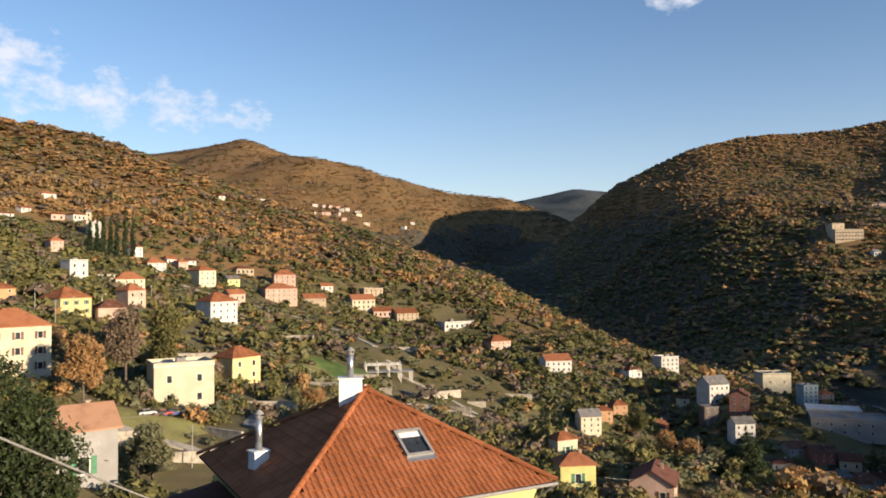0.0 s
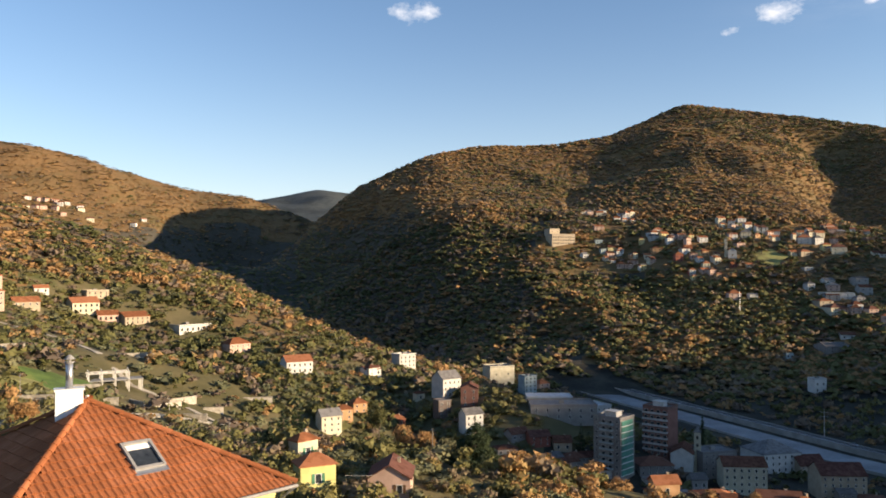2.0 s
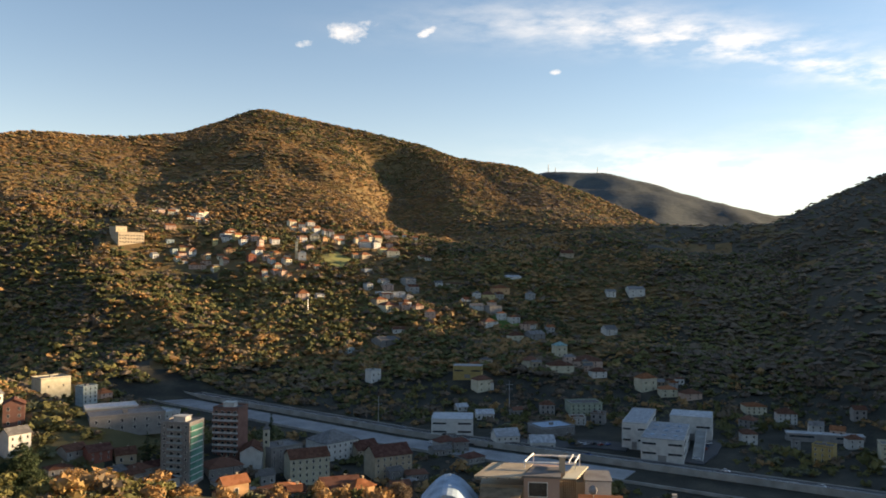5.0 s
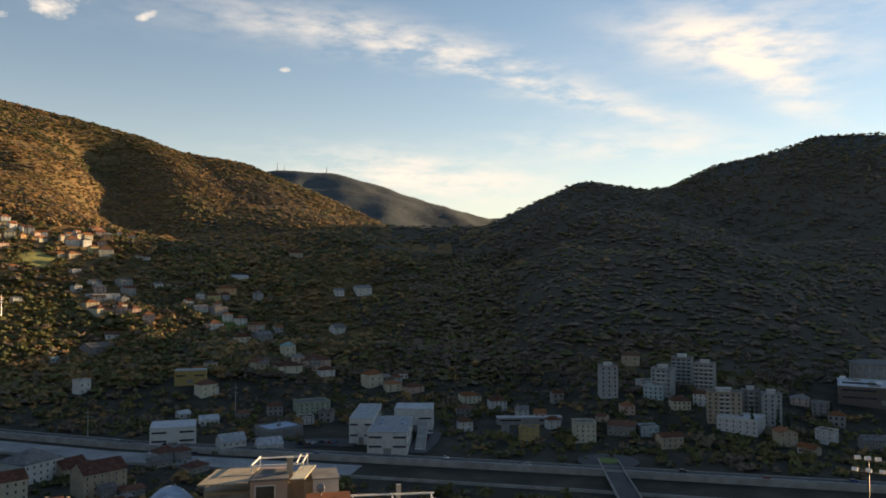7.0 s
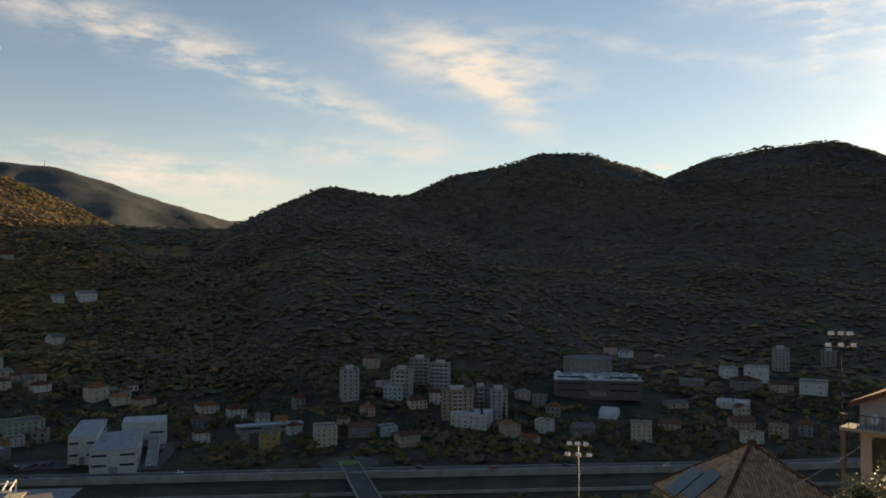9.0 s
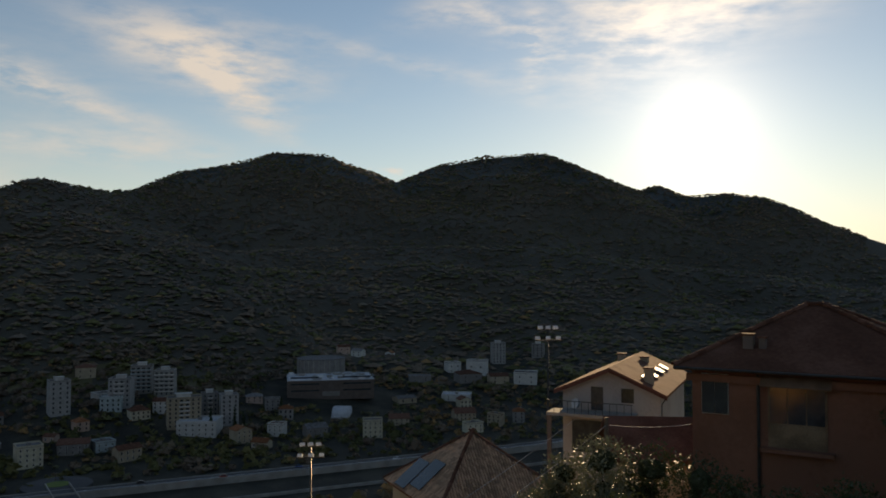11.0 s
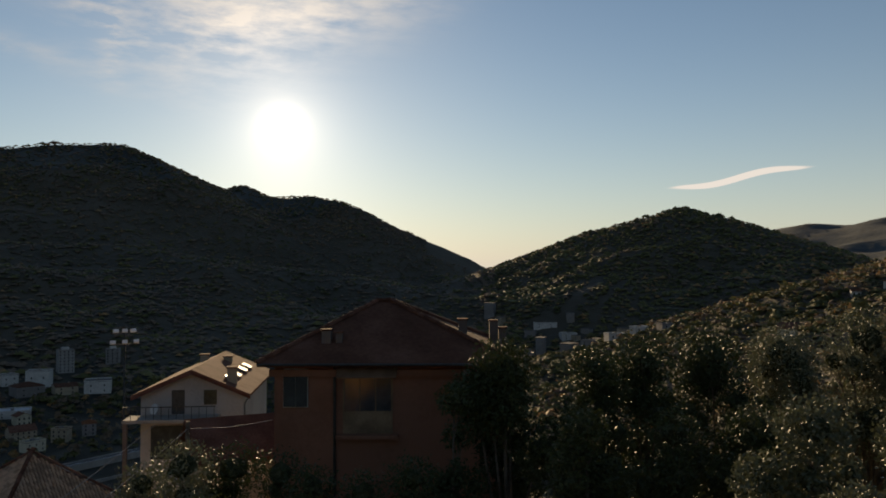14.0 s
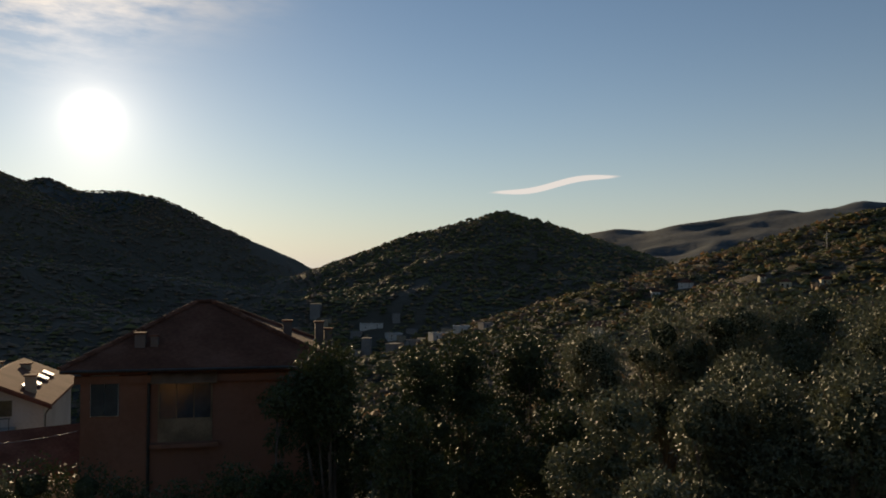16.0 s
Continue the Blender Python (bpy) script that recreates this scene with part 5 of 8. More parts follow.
house(51.3, 446, 12.0, 8.9, 3.7, 2.2, 12, "grey", "redbrown", "hip", where, group)
house(49.3, 476, 12.2, 8.6, 6.0, 2.7, 17, "plaster", "redbrown", "hip", where, group)
house(50.4, 476, 9.5, 7.8, 6.0, 2.0, 36, "grey", "redbrown", "hip", where, group)
house(49.0, 465, 11.7, 8.7, 3.6, 2.0, 24, "grey", "grey", "gable", where, group)


# ---- blocks of flats, halls and public buildings ----
green_tower = tower(30.9, 390, 15, 13, 27.5, 62, "grey", "grey ten-storey block of flats with green glazed balconies", "front", "aqua")
M_GREEN_GLASS = material("green_glazing", (0.07, 0.22, 0.17), 0.3, 0.4, 0.3, spec=0.4)
for kx in range(9):
    part("glazed_bay", Geo().box(7.5, 7.9, -5.6, 4.6, 0.6 + kx * 2.95, 2.9 + kx * 2.95), M_GREEN_GLASS, green_tower, "green glazed balcony")
    part("balcony_slab", Geo().box(7.5, 8.1, -5.8, 4.8, 0.35 + kx * 2.95, 0.58 + kx * 2.95), M_WHITE, green_tower)
tower(34.1, 428, 14, 12, 25.5, 60, "brick", "brick-red block of flats with white balconies", "all")
tower(80.6, 596, 13, 12, 22.5, 70, "plaster", "pale slab-like block of flats below the wood", "none")
tower(84.4, 605, 15, 12, 19.5, 100, "plaster", "white block of flats below the wood", "front")
tower(85.7, 640, 15, 12, 20.5, 95, "grey", "grey block of flats with a bluish roof", "all", "aqua")
tower(87.2, 625, 14, 12, 18.5, 98, "plaster", "white block of flats with long balconies", "all")
tower(88.4, 561, 22, 13, 20.0, 84, "tan", "wide cream block of flats in the valley", "front")
tower(91.4, 569, 12, 12, 20.0, 84, "plaster", "white block of flats in the valley", "none")
tower(90.1, 585, 11, 10, 16.0, 84, "grey", "grey block of flats in the valley", "front")
tower(110.6, 831, 14, 12, 21.0, 100, "plaster", "white block of flats far down the valley", "none")
tower(113.5, 860, 13, 11, 14.0, 120, "grey", "grey block of flats far down the valley", "none")
hall(49.9, 512, 27, 24, 12.5, 52, "white", "white factory hall with long window bands", 2, False)
hall(63.2, 497.5, 15, 54, 16.0, 70, "white", "tall white factory hall with a pale ribbed roof", 2, False)
hall(65.0, 469, 24, 52, 13.0, 70, "white", "white factory hall with roof lights and dark gate", 2)
hall(66.7, 535, 26, 24, 15.0, 70, "white", "white rear hall of the factory", 1, False)
ramp = thing("ramp", stand(67.2, 500, 70), "pale sloping concrete ramp beside the factory", "ramp")
part("slope", Geo().add([(-3, -26, -2), (3, -26, -2), (3, 26, -2), (-3, 26, -2), (-3, -26, 0.6), (3, -26, 0.6), (3, 26, 8.5), (-3, 26, 8.5)],
                        [(3, 2, 1, 0), (0, 1, 5, 4), (1, 2, 6, 5), (2, 3, 7, 6), (3, 0, 4, 7), (4, 5, 6, 7)]), M_CONCRETE, ramp)
part("ramp_wall", Geo().add([(3, -26, 0), (3.3, -26, 0), (3.3, 26, 8), (3, 26, 8), (3, -26, 1.8), (3.3, -26, 1.8), (3.3, 26, 9.7), (3, 26, 9.7)],
                            [(3, 2, 1, 0), (0, 1, 5, 4), (1, 2, 6, 5), (2, 3, 7, 6), (3, 0, 4, 7), (4, 5, 6, 7)]), M_WALL["white"], ramp)
mall = hall(98.4, 645, 70, 45, 12.5, 95, "umber", "long shopping hall with a pale cluttered roof", 3)
drum = thing("round_hall", stand(97.8, 712), "round grey hall with ribbed walls behind the shops", "building")
part("wall", Geo().tube((0, 0, -3), (0, 0, 20.5), 21, 21, 40), M_WALL["grey"], drum, smooth=False)
for kx in range(28):
    a = math.radians(180 + 98 - 98 + kx * 12.857)
    part("rib", Geo().box(-0.25, 0.25, -0.3, 0.1, 4, 20.3), M_CONCRETE, drum, at=pose(21.1 * math.sin(a), 21.1 * math.cos(a), 0, 0, 0, -math.degrees(a) + 180))
part("roof", Geo().tube((0, 0, 20.5), (0, 0, 21.1), 21.6, 21.2, 40), M_ROOF["grey"], drum, "flat grey roof")
plot(97.8, 712, 26)
for kx in range(34):
    # plant, skylights and railings on the roof of the shops
    u, v = rng.uniform(-32, 32), rng.uniform(-20, 20)
    a, b, c = rng.uniform(1.0, 3.6), rng.uniform(0.8, 2.4), rng.uniform(0.6, 2.2)
    part("roof_unit", Geo().box(-a, a, -b, b, 0, c), rng.choice((M_WHITE, M_ROOF["white"], M_CONCRETE)), mall, at=pose(u, v, 12.75))
hall(51.0, 690, 25, 12, 10.5, 58, "ochre", "ochre and dark red workshop on the hillside", 1, False)
hall(75.0, 560, 46, 8, 5.0, 66, "grey", "long low grey shed beside the road", 1, False)
hall(26.3, 455, 26, 14, 6.0, 20, "aqua", "low hall with a blue-grey roof in the town", 1, False)


def dome_hall(bearing, dist, w, d, h, turn):
    ob = thing("sports_hall", stand(bearing, dist, turn), "white tented sports hall with a rounded roof", "building")
    g = Geo()
    n = 12
    prof = [(-w / 2 * math.cos(math.pi * k / n), h * math.sin(math.pi * k / n) ** 0.7) for k in range(n + 1)]
    v = [(x, -d / 2, z) for x, z in prof] + [(x, d / 2, z) for x, z in prof]
    g.add(v, [(k, k + 1, n + 2 + k, n + 1 + k) for k in range(n)] + [tuple(range(n, -1, -1)), tuple(range(n + 1, 2 * n + 2))])
    part("membrane", g, M_ROOF["white"], ob, smooth=True)
    part("base_kerb", Geo().box(-w / 2 - 0.4, w / 2 + 0.4, -d / 2 - 0.4, d / 2 + 0.4, -2, 0.3), M_CONCRETE, ob)
    plot(bearing, dist, w * 0.8)


dome_hall(99.3, 606, 21, 12, 7.0, 20)


def church(bearing, dist, w, d, h, tall, turn, label, side=-1):
    ob = thing("church", stand(bearing, dist + d / 2, turn), label, "church")
    part("wall", body_geo(w, d, h, w * 0.3, "gable"), M_WALL["white"], ob)
    part("roof", roof_geo(w, d, h, w * 0.3, "gable"), [M_ROOF["brown"]], ob)
    x = side * (w / 2 + 1.6)
    tw = part("bell_tower", Geo().box(x - 1.6, x + 1.6, -1.6, 1.6, -3, tall), M_WALL["cream"], ob)
    for z in (tall * 0.62, tall * 0.82):
        part("belfry_opening", Geo().box(x - 0.5, x + 0.5, -1.64, -1.58, z, z + 1.6), M_PANE, tw)
    g = Geo().box(x - 1.9, x + 1.9, -1.9, 1.9, tall, tall + 0.35)
    g.add([(x - 1.5, -1.5, tall + 0.35), (x + 1.5, -1.5, tall + 0.35), (x + 1.5, 1.5, tall + 0.35), (x - 1.5, 1.5, tall + 0.35), (x, 0, tall + 3.2)],
          [(0, 1, 4), (1, 2, 4), (2, 3, 4), (3, 0, 4)])
    part("spire", g, M_ROOF["grey"], tw)
    part("door", Geo().box(-0.8, 0.8, -d / 2 - 0.04, -d / 2 + 0.02, 0, 2.6), M_WOOD, ob)
    plot(bearing, dist + d / 2, max(w, d) * 0.8)


church(38.9, 1036, 10, 15, 7.0, 21, 30, "white village church with a tall square bell tower")
church(-23.8, 575, 8, 13, 7.5, 15, -20, "white hillside church with a pale bell tower")
church(35.6, 414, 11, 16, 9.0, 19, 40, "grey-white town church with a slender bell tower", 1)

# the cream house with a roof terrace, and the yellow-walled farm roof below the lookout
house(-18.5, 219, 15.5, 11, 10.2, 1.3, -30, "cream", "white", "flat", "beside the lane", "houses on the slope", 2)
house(-25.0, 100, 7.6, 7.0, 6.0, 2.4, -38, "plaster", "salmon", "gable", "below the lookout", "houses on the slope")
where, group = "on the far ridge", "far village houses"
for k in range(26):
    b = -8.0 + rng.gauss(0, 1.6) if k < 19 else rng.uniform(-12, 2)
    house(b, rng.uniform(1640, 1790), rng.uniform(8, 14), rng.uniform(7, 10), rng.uniform(5, 8), 2.2, b + rng.uniform(-40, 40),
          rng.choice(("white", "cream", "white", "pink")), rng.choice(("terracotta", "brown")), rng.choice(("hip", "gable")), where, group)
where, group = "in the valley", "houses of the valley"
for k in range(44):
    b = rng.uniform(56, 114)
    dd = rng.uniform(500, 640) if b < 95 else rng.uniform(520, 880)
    x, y = polar(b, dd)
    if min(math.hypot(x - q[0], y - q[1]) - q[2] for q in TAKEN) < 8 or abs(x - float(valley_line(y))) < 46:
        continue
    house(b, dd, rng.uniform(8, 15), rng.uniform(7, 11), rng.uniform(4, 8.5), 2.2, b + rng.uniform(-40, 40),
          rng.choice(("grey", "tan", "cream", "white", "pink")), rng.choice(("brown", "grey", "brown", "terracotta")), rng.choice(("hip", "gable", "flat")), where, group)


g = Geo()
for k in range(70):
    # the far town, too small to pick apart
    b, dd = rng.uniform(138.5, 152), rng.uniform(760, 1240)
    x, y = polar(b, dd)
    z = float(ground_height(np.array([x]), np.array([y]))[0])
    if z > 50:
        continue
    w, d, h = rng.uniform(4, 9), rng.uniform(4, 6), rng.uniform(5, 10) if k % 9 else 20
    m = pose(x, y, z, 0, 0, rng.uniform(0, 180))
    g.box(-w, w, -d, d, -3, h, k % 2, m).box(-w - 0.4, w + 0.4, -d - 0.4, d + 0.4, h, h + 0.5, 2, m)
    plot(b, dd, w + 3)
tagged(new("far_town", g.mesh("far_town", [M_WALL["grey"], M_WALL["tan"], M_ROOF["grey"]])), "pale clustered houses far down the valley", "town", kind="stuff")


# ---- the house below the camera: a yellow villa with a tiled pyramid roof ----
def tile_mesh():
    """An interlocking clay tile: flat pan, one rounded roll, lower edge proud."""
    prof = [(0.0, 0.018), (0.03, 0.002), (0.115, 0.0), (0.14, 0.012), (0.165, 0.030), (0.195, 0.034), (0.222, 0.024), (0.24, 0.012)]
    n = len(prof)
    v = [(x - 0.12, y, z + lift + o) for y, lift in ((-0.04, 0.066), (0.44, 0.0)) for o in (0.0, -0.03) for x, z in prof]
    f = []
    for k in range(n - 1):
        f += [(k, k + 1, 2 * n + k + 1, 2 * n + k), (n + k + 1, n + k, 3 * n + k, 3 * n + k + 1), (k + 1, k, n + k, n + k + 1)]
    f += [(0, 2 * n, 3 * n, n), (n - 1, 2 * n - 1, 4 * n - 1, 3 * n - 1)]
    return v, f


M_TILE = material("clay_tile", (0.315, 0.110, 0.046), 0.9, 0.6, 0.16, 0.006, 25, random=0.3, spec=0.1)
M_TILE_JOINED = material("clay_tile_rows", (0.315, 0.110, 0.046), 0.9, 0.6, 0.16, 0.006, 25, random=0.3, island=True, spec=0.1)
TILE_V, TILE_F = tile_mesh()
TILE = mesh_of("tile", TILE_V, TILE_F, M_TILE)


def cap_mesh(length=0.42, r=0.13):
    g = Geo()
    n = 6
    ring = lambda y, s: [(s * r * math.cos(math.pi * k / n), y, s * r * math.sin(math.pi * k / n)) for k in range(n + 1)]
    v = ring(-0.03, 1.12) + ring(length, 0.92) + ring(-0.03, 0.95) + ring(length, 0.78)
    m = n + 1
    f = []
    for k in range(n):
        f += [(k, m + k, m + k + 1, k + 1), (2 * m + k, 2 * m + k + 1, 3 * m + k + 1, 3 * m + k), (k, k + 1, 2 * m + k + 1, 2 * m + k)]
    g.add(v, f)
    return g.mesh("ridge_tile", M_TILE)


CAP = cap_mesh()
CAP_DARK = CAP.copy()
CAP_DARK.materials[0] = M_ROOF["brown"]
M_IRON = material("dark_iron", (0.05, 0.048, 0.045), 0.5, 3, 0.2, metal=0.5)


def tiled_face(roof, m, base, top, length, count, hole=None, flat=1.0):
    """Tiles on one roof plane. m takes (across, up the slope, out of the plane) into the house; base and top are its widths."""
    rows = int(length / 0.43)
    spots = []
    for r in range(rows):
        v0 = 0.02 + r * 0.43
        half = base / 2 + (top / 2 - base / 2) * (v0 + 0.21) / length - 0.05
        n = int(half / 0.24)
        for c in range(-n, n + 1):
            u = c * 0.24
            if hole and hole[0] < u < hole[1] and hole[2] < v0 + 0.21 < hole[3]:
                continue
            spots.append((u, v0))
    for u, v in spots[-count:] if count else []:
        part("tile", TILE, None, roof, at=m @ pose(u, v, rng.uniform(0, 0.006), rng.uniform(-0.6, 0.6), 0, rng.uniform(-0.8, 0.8)))
    rest = spots[:len(spots) - count]
    if rest:
        g = Geo()
        for u, v in rest:
            w = m @ pose(u, v, rng.uniform(0, 0.006), rng.uniform(-0.6, 0.6), 0, rng.uniform(-0.8, 0.8))
            g.add([w @ Vector((p[0], p[1], p[2] * flat)) for p in TILE_V], TILE_F)
        ob = part("tiling", g, M_TILE_JOINED, roof)
        ob["kind"] = "stuff"


def slope_frame(origin, across, up):
    a, u = Vector(across).normalized(), Vector(up).normalized()
    m = Matrix((a, u, a.cross(u))).transposed().to_4x4()
    return Matrix.Translation(origin) @ m


def ridge_line(roof, a, b, lift=0.05, cap=None):
    a, b = Vector(a), Vector(b)
    n = int((b - a).length / 0.40)
    d = (b - a).normalized()
    side = d.cross(Vector((0, 0, 1))).normalized()
    m = Matrix((side, d, side.cross(d))).transposed().to_4x4()
    for k in range(n + 1):
        part("ridge_tile", cap or CAP, None, roof, at=Matrix.Translation(a + d * (k * 0.40) + Vector((0, 0, lift))) @ m)


def flue(parent, at, box, pipe, cap=0.42):
    """A plastered chimney block with a steel pipe and a cowl."""
    c = part("chimney", Geo().box(-box[0] / 2, box[0] / 2, -box[1] / 2, box[1] / 2, -1.2, box[2]), M_WHITE, parent, "white plastered chimney", at)
    part("coping", Geo().box(-box[0] / 2 - 0.05, box[0] / 2 + 0.05, -box[1] / 2 - 0.05, box[1] / 2 + 0.05, box[2], box[2] + 0.06), M_WHITE, c)
    z = box[2] + 0.06
    part("flue_pipe", Geo().tube((0, 0, z), (0, 0, z + pipe), 0.13, 0.13, 12), M_STEEL, c, "shiny steel flue pipe", smooth=True)
    part("cowl", Geo().tube((0, 0, z + pipe), (0, 0, z + pipe + 0.05), 0.17, 0.17, 12).tube((0, 0, z + pipe + 0.14), (0, 0, z + pipe + 0.30), 0.2, 0.06, 12)
         .tube((0, 0, z + pipe), (0, 0, z + pipe + 0.16), 0.05, 0.05, 6), M_CABLE, c)
    return c


villa = thing("villa", pose(-3.27, 32.92, 95.70, 0, 0, -331.25), "yellow rendered villa with an orange clay tile pyramid roof", "house")
S, EAVE, RISE = 5.635, 6.0, 3.22
part("wall", Geo().box(-S + 0.55, S - 0.55, -S + 0.55, S - 0.55, -10, EAVE - 0.12), M_WALL["lemon"], villa)
g = Geo()
g.add([(-S, -S, EAVE - 0.1), (S, -S, EAVE - 0.1), (S, S, EAVE - 0.1), (-S, S, EAVE - 0.1), (0, 0, EAVE + RISE - 0.06),
       (-S, -S, EAVE - 0.03), (S, -S, EAVE - 0.03), (S, S, EAVE - 0.03), (-S, S, EAVE - 0.03)],
      [(3, 2, 1, 0), (0, 1, 6, 5), (1, 2, 7, 6), (2, 3, 8, 7), (3, 0, 5, 8), (5, 6, 4), (6, 7, 4), (7, 8, 4), (8, 5, 4)])
roof = part("roof", g, M_ROOF["redbrown"], villa)
SL = math.hypot(S, RISE)
tiled_face(roof, slope_frame((0, -S, EAVE), (1, 0, 0), (0, S, RISE)), 2 * S, 0.2, SL, 300, (0.02, 1.38, 2.1, 3.85))
tiled_face(roof, slope_frame((-S, 0, EAVE), (0, -1, 0), (S, 0, RISE)), 2 * S, 0.2, SL, 0, None, 0.45)
tiled_face(roof, slope_frame((S, 0, EAVE), (0, 1, 0), (-S, 0, RISE)), 2 * S, 0.2, SL, 0)
for cx, cy in ((-S, -S), (S, -S), (-S, S), (S, S)):
    ridge_line(roof, (cx, cy, EAVE), (0, 0, EAVE + RISE), 0.04)
part("finial", Geo().tube((0, 0, EAVE + RISE), (0, 0, EAVE + RISE + 0.22), 0.16, 0.08, 10), M_WHITE, roof, smooth=True)
part("gutter", Geo().tube((-S, -S - 0.07, EAVE - 0.07), (S, -S - 0.07, EAVE - 0.07), 0.07, 0.07, 8), M_CABLE, villa)
part("downpipe", Geo().line([(S - 0.1, -S - 0.07, EAVE - 0.1), (S - 0.62, -S + 0.45, EAVE - 0.7), (S - 0.62, -S + 0.45, -6)], 0.05, 8), M_STEEL, villa)
# roof window: frame, glass, lead apron
fm = slope_frame((0, -S, EAVE), (1, 0, 0), (0, S, RISE))
sky_w = part("roof_window", Geo(), [M_CABLE], villa, "grey metal roof window", fm @ pose(0.70, 2.98, 0.0))
sky_w.data = Geo().box(-0.58, -0.48, -0.72, 0.72, -0.05, 0.16).mesh("roof_window", M_CABLE)
for name, a in (("frame", (0.48, 0.58, -0.72, 0.72, -0.05, 0.16)), ("frame", (-0.48, 0.48, 0.60, 0.72, -0.05, 0.17)), ("frame", (-0.48, 0.48, -0.72, -0.60, -0.05, 0.14)),
                ("blind", (-0.48, 0.48, 0.34, 0.60, 0.02, 0.075)), ("apron", (-0.62, 0.62, -0.95, -0.72, 0.03, 0.065))):
    part(name, Geo().box(*a), M_WHITE if name == "blind" else M_STEEL if name == "apron" else M_CABLE, sky_w)
part("pane", Geo().box(-0.48, 0.48, -0.60, 0.60, 0.02, 0.06), M_PANE, sky_w)
flue(villa, pose(-0.62, 0.12, EAVE + RISE - 0.25, 0, 0, -20), (0.95, 0.62, 0.75), 0.95)
flue(villa, pose(-S + 1.15, 0.05, EAVE + 0.62, 0, 0, 12), (0.62, 0.55, 0.55), 1.25)
part("lower_roof", Geo().slab([(-S - 4.6, -S - 1.0, 4.3), (-S + 0.4, -S - 1.0, 5.3), (-S + 0.4, S - 2, 5.3), (-S - 4.6, S - 2, 4.3)], 0.2), M_ROOF["redbrown"], villa, "dark red lean-to roof")
part("lean_to_wall", Geo().box(-S - 4.0, -S + 0.5, -S - 0.6, S - 2.5, -10, 4.1), M_WALL["orange"], villa)

# ---- houses beside the lookout, against the light ----
red = thing("house", pose(*polar(132.8, 37.7), 99.0, 0, 0, -137), "dark rust-red rendered house with a dark hipped tile roof", "house")
W2, D2, E2, R2 = 4.8, 4.4, 7.25, 2.3
part("wall", Geo().box(-W2, W2, -D2, D2, -8, E2), M_WALL["rust"], red)
XA, XB, YO = -0.85, -0.2, 0.6          # ends of the short ridge, overhang
eave = [(-W2 - YO, -D2 - YO), (W2 + YO, -D2 - YO), (W2 + YO, D2 + YO), (-W2 - YO, D2 + YO)]
g = Geo()
g.add([(*q, E2 - 0.1) for q in eave] + [(*q, E2 + 0.08) for q in eave] + [(XA, 0, E2 + R2 + 0.18), (XB, 0, E2 + R2 + 0.18)],
      [(3, 2, 1, 0), (0, 1, 5, 4), (1, 2, 6, 5), (2, 3, 7, 6), (3, 0, 4, 7), (4, 5, 9, 8), (5, 6, 9), (6, 7, 8, 9), (7, 4, 8)])
rr = part("roof", g, M_ROOF["brown"], red, "dark weathered tile roof")
for q, xr in zip(eave, (XA, XB, XB, XA)):
    ridge_line(rr, (*q, E2 + 0.08), (xr, 0, E2 + R2 + 0.18), 0.0, CAP_DARK)
ridge_line(rr, (XA, 0, E2 + R2 + 0.18), (XB, 0, E2 + R2 + 0.18), 0.0, CAP_DARK)
part("gutter", Geo().tube((-W2 - YO, -D2 - YO - 0.06, E2), (W2 + YO, -D2 - YO - 0.06, E2), 0.06, 0.06, 8), M_IRON, red)
part("cornice", Geo().box(-W2 - 0.2, W2 + 0.2, -D2 - 0.2, -D2, E2 - 0.55, E2 - 0.25), M_WALL["rust"], red)
sh = part("window", Geo().box(-0.52, 0.52, -0.07, 0.03, 0, 1.62), M_FRAME, red, "window with closed dark shutters", pose(-3.9, -D2 - 0.003, 5.4))
part("shutter", Geo().box(-0.5, -0.01, -0.12, -0.07, 0.03, 1.59), M_SHUTTER_AND_SHADE, sh)
part("shutter", Geo().box(0.01, 0.5, -0.12, -0.07, 0.03, 1.59), M_SHUTTER_AND_SHADE, sh)
dw = part("french_window", Geo().box(-1.05, 1.05, -0.06, 0.03, 0, 2.75), M_WOOD, red, "", pose(-0.85, -D2 - 0.003, 4.3))
for x0, x1 in ((-0.98, -0.36), (-0.31, 0.31), (0.36, 0.98)):
    part("pane", Geo().box(x0, x1, -0.075, -0.055, 0.95, 2.65), M_PANE, dw)
part("lower_panel", Geo().box(-0.98, 0.98, -0.075, -0.055, 0.08, 0.86), M_WOOD, dw)
part("awning", Geo().slab([(-1.25, -0.75, 2.45), (1.25, -0.75, 2.45), (1.25, 0.0, 2.95), (-1.25, 0.0, 2.95)], 0.05), M_SHUTTER2, dw)
part("balcony", Geo().box(-1.3, 1.3, -0.5, 0.0, -0.15, 0.0), M_WALL["rust"], dw)
for x, y, z, w2, tall in ((-2.75, -3.4, E2 + 0.55, 0.2, 0.75), (-2.2, -3.4, E2 + 0.55, 0.14, 0.65), (3.2, -0.9, E2 + 0.75, 0.2, 0.85), (4.75, 1.4, E2 + 0.3, 0.2, 1.1), (5.2, 1.5, E2 + 0.2, 0.19, 0.85)):
    c = part("chimney", Geo().box(-w2, w2, -w2, w2, -0.8, tall), M_WALL["umber"], red, at=pose(x, y, z))
    part("cap", Geo().box(-w2 - 0.05, w2 + 0.05, -w2 - 0.05, w2 + 0.05, tall, tall + 0.08), M_ROOF["brown"], c)
part("roof_window", Geo().box(-0.35, 0.35, -0.45, 0.45, 0, 0.12), M_STEEL, red, at=pose(1.3, -0.5, E2 + R2 * 0.76, 0, 24, 0))
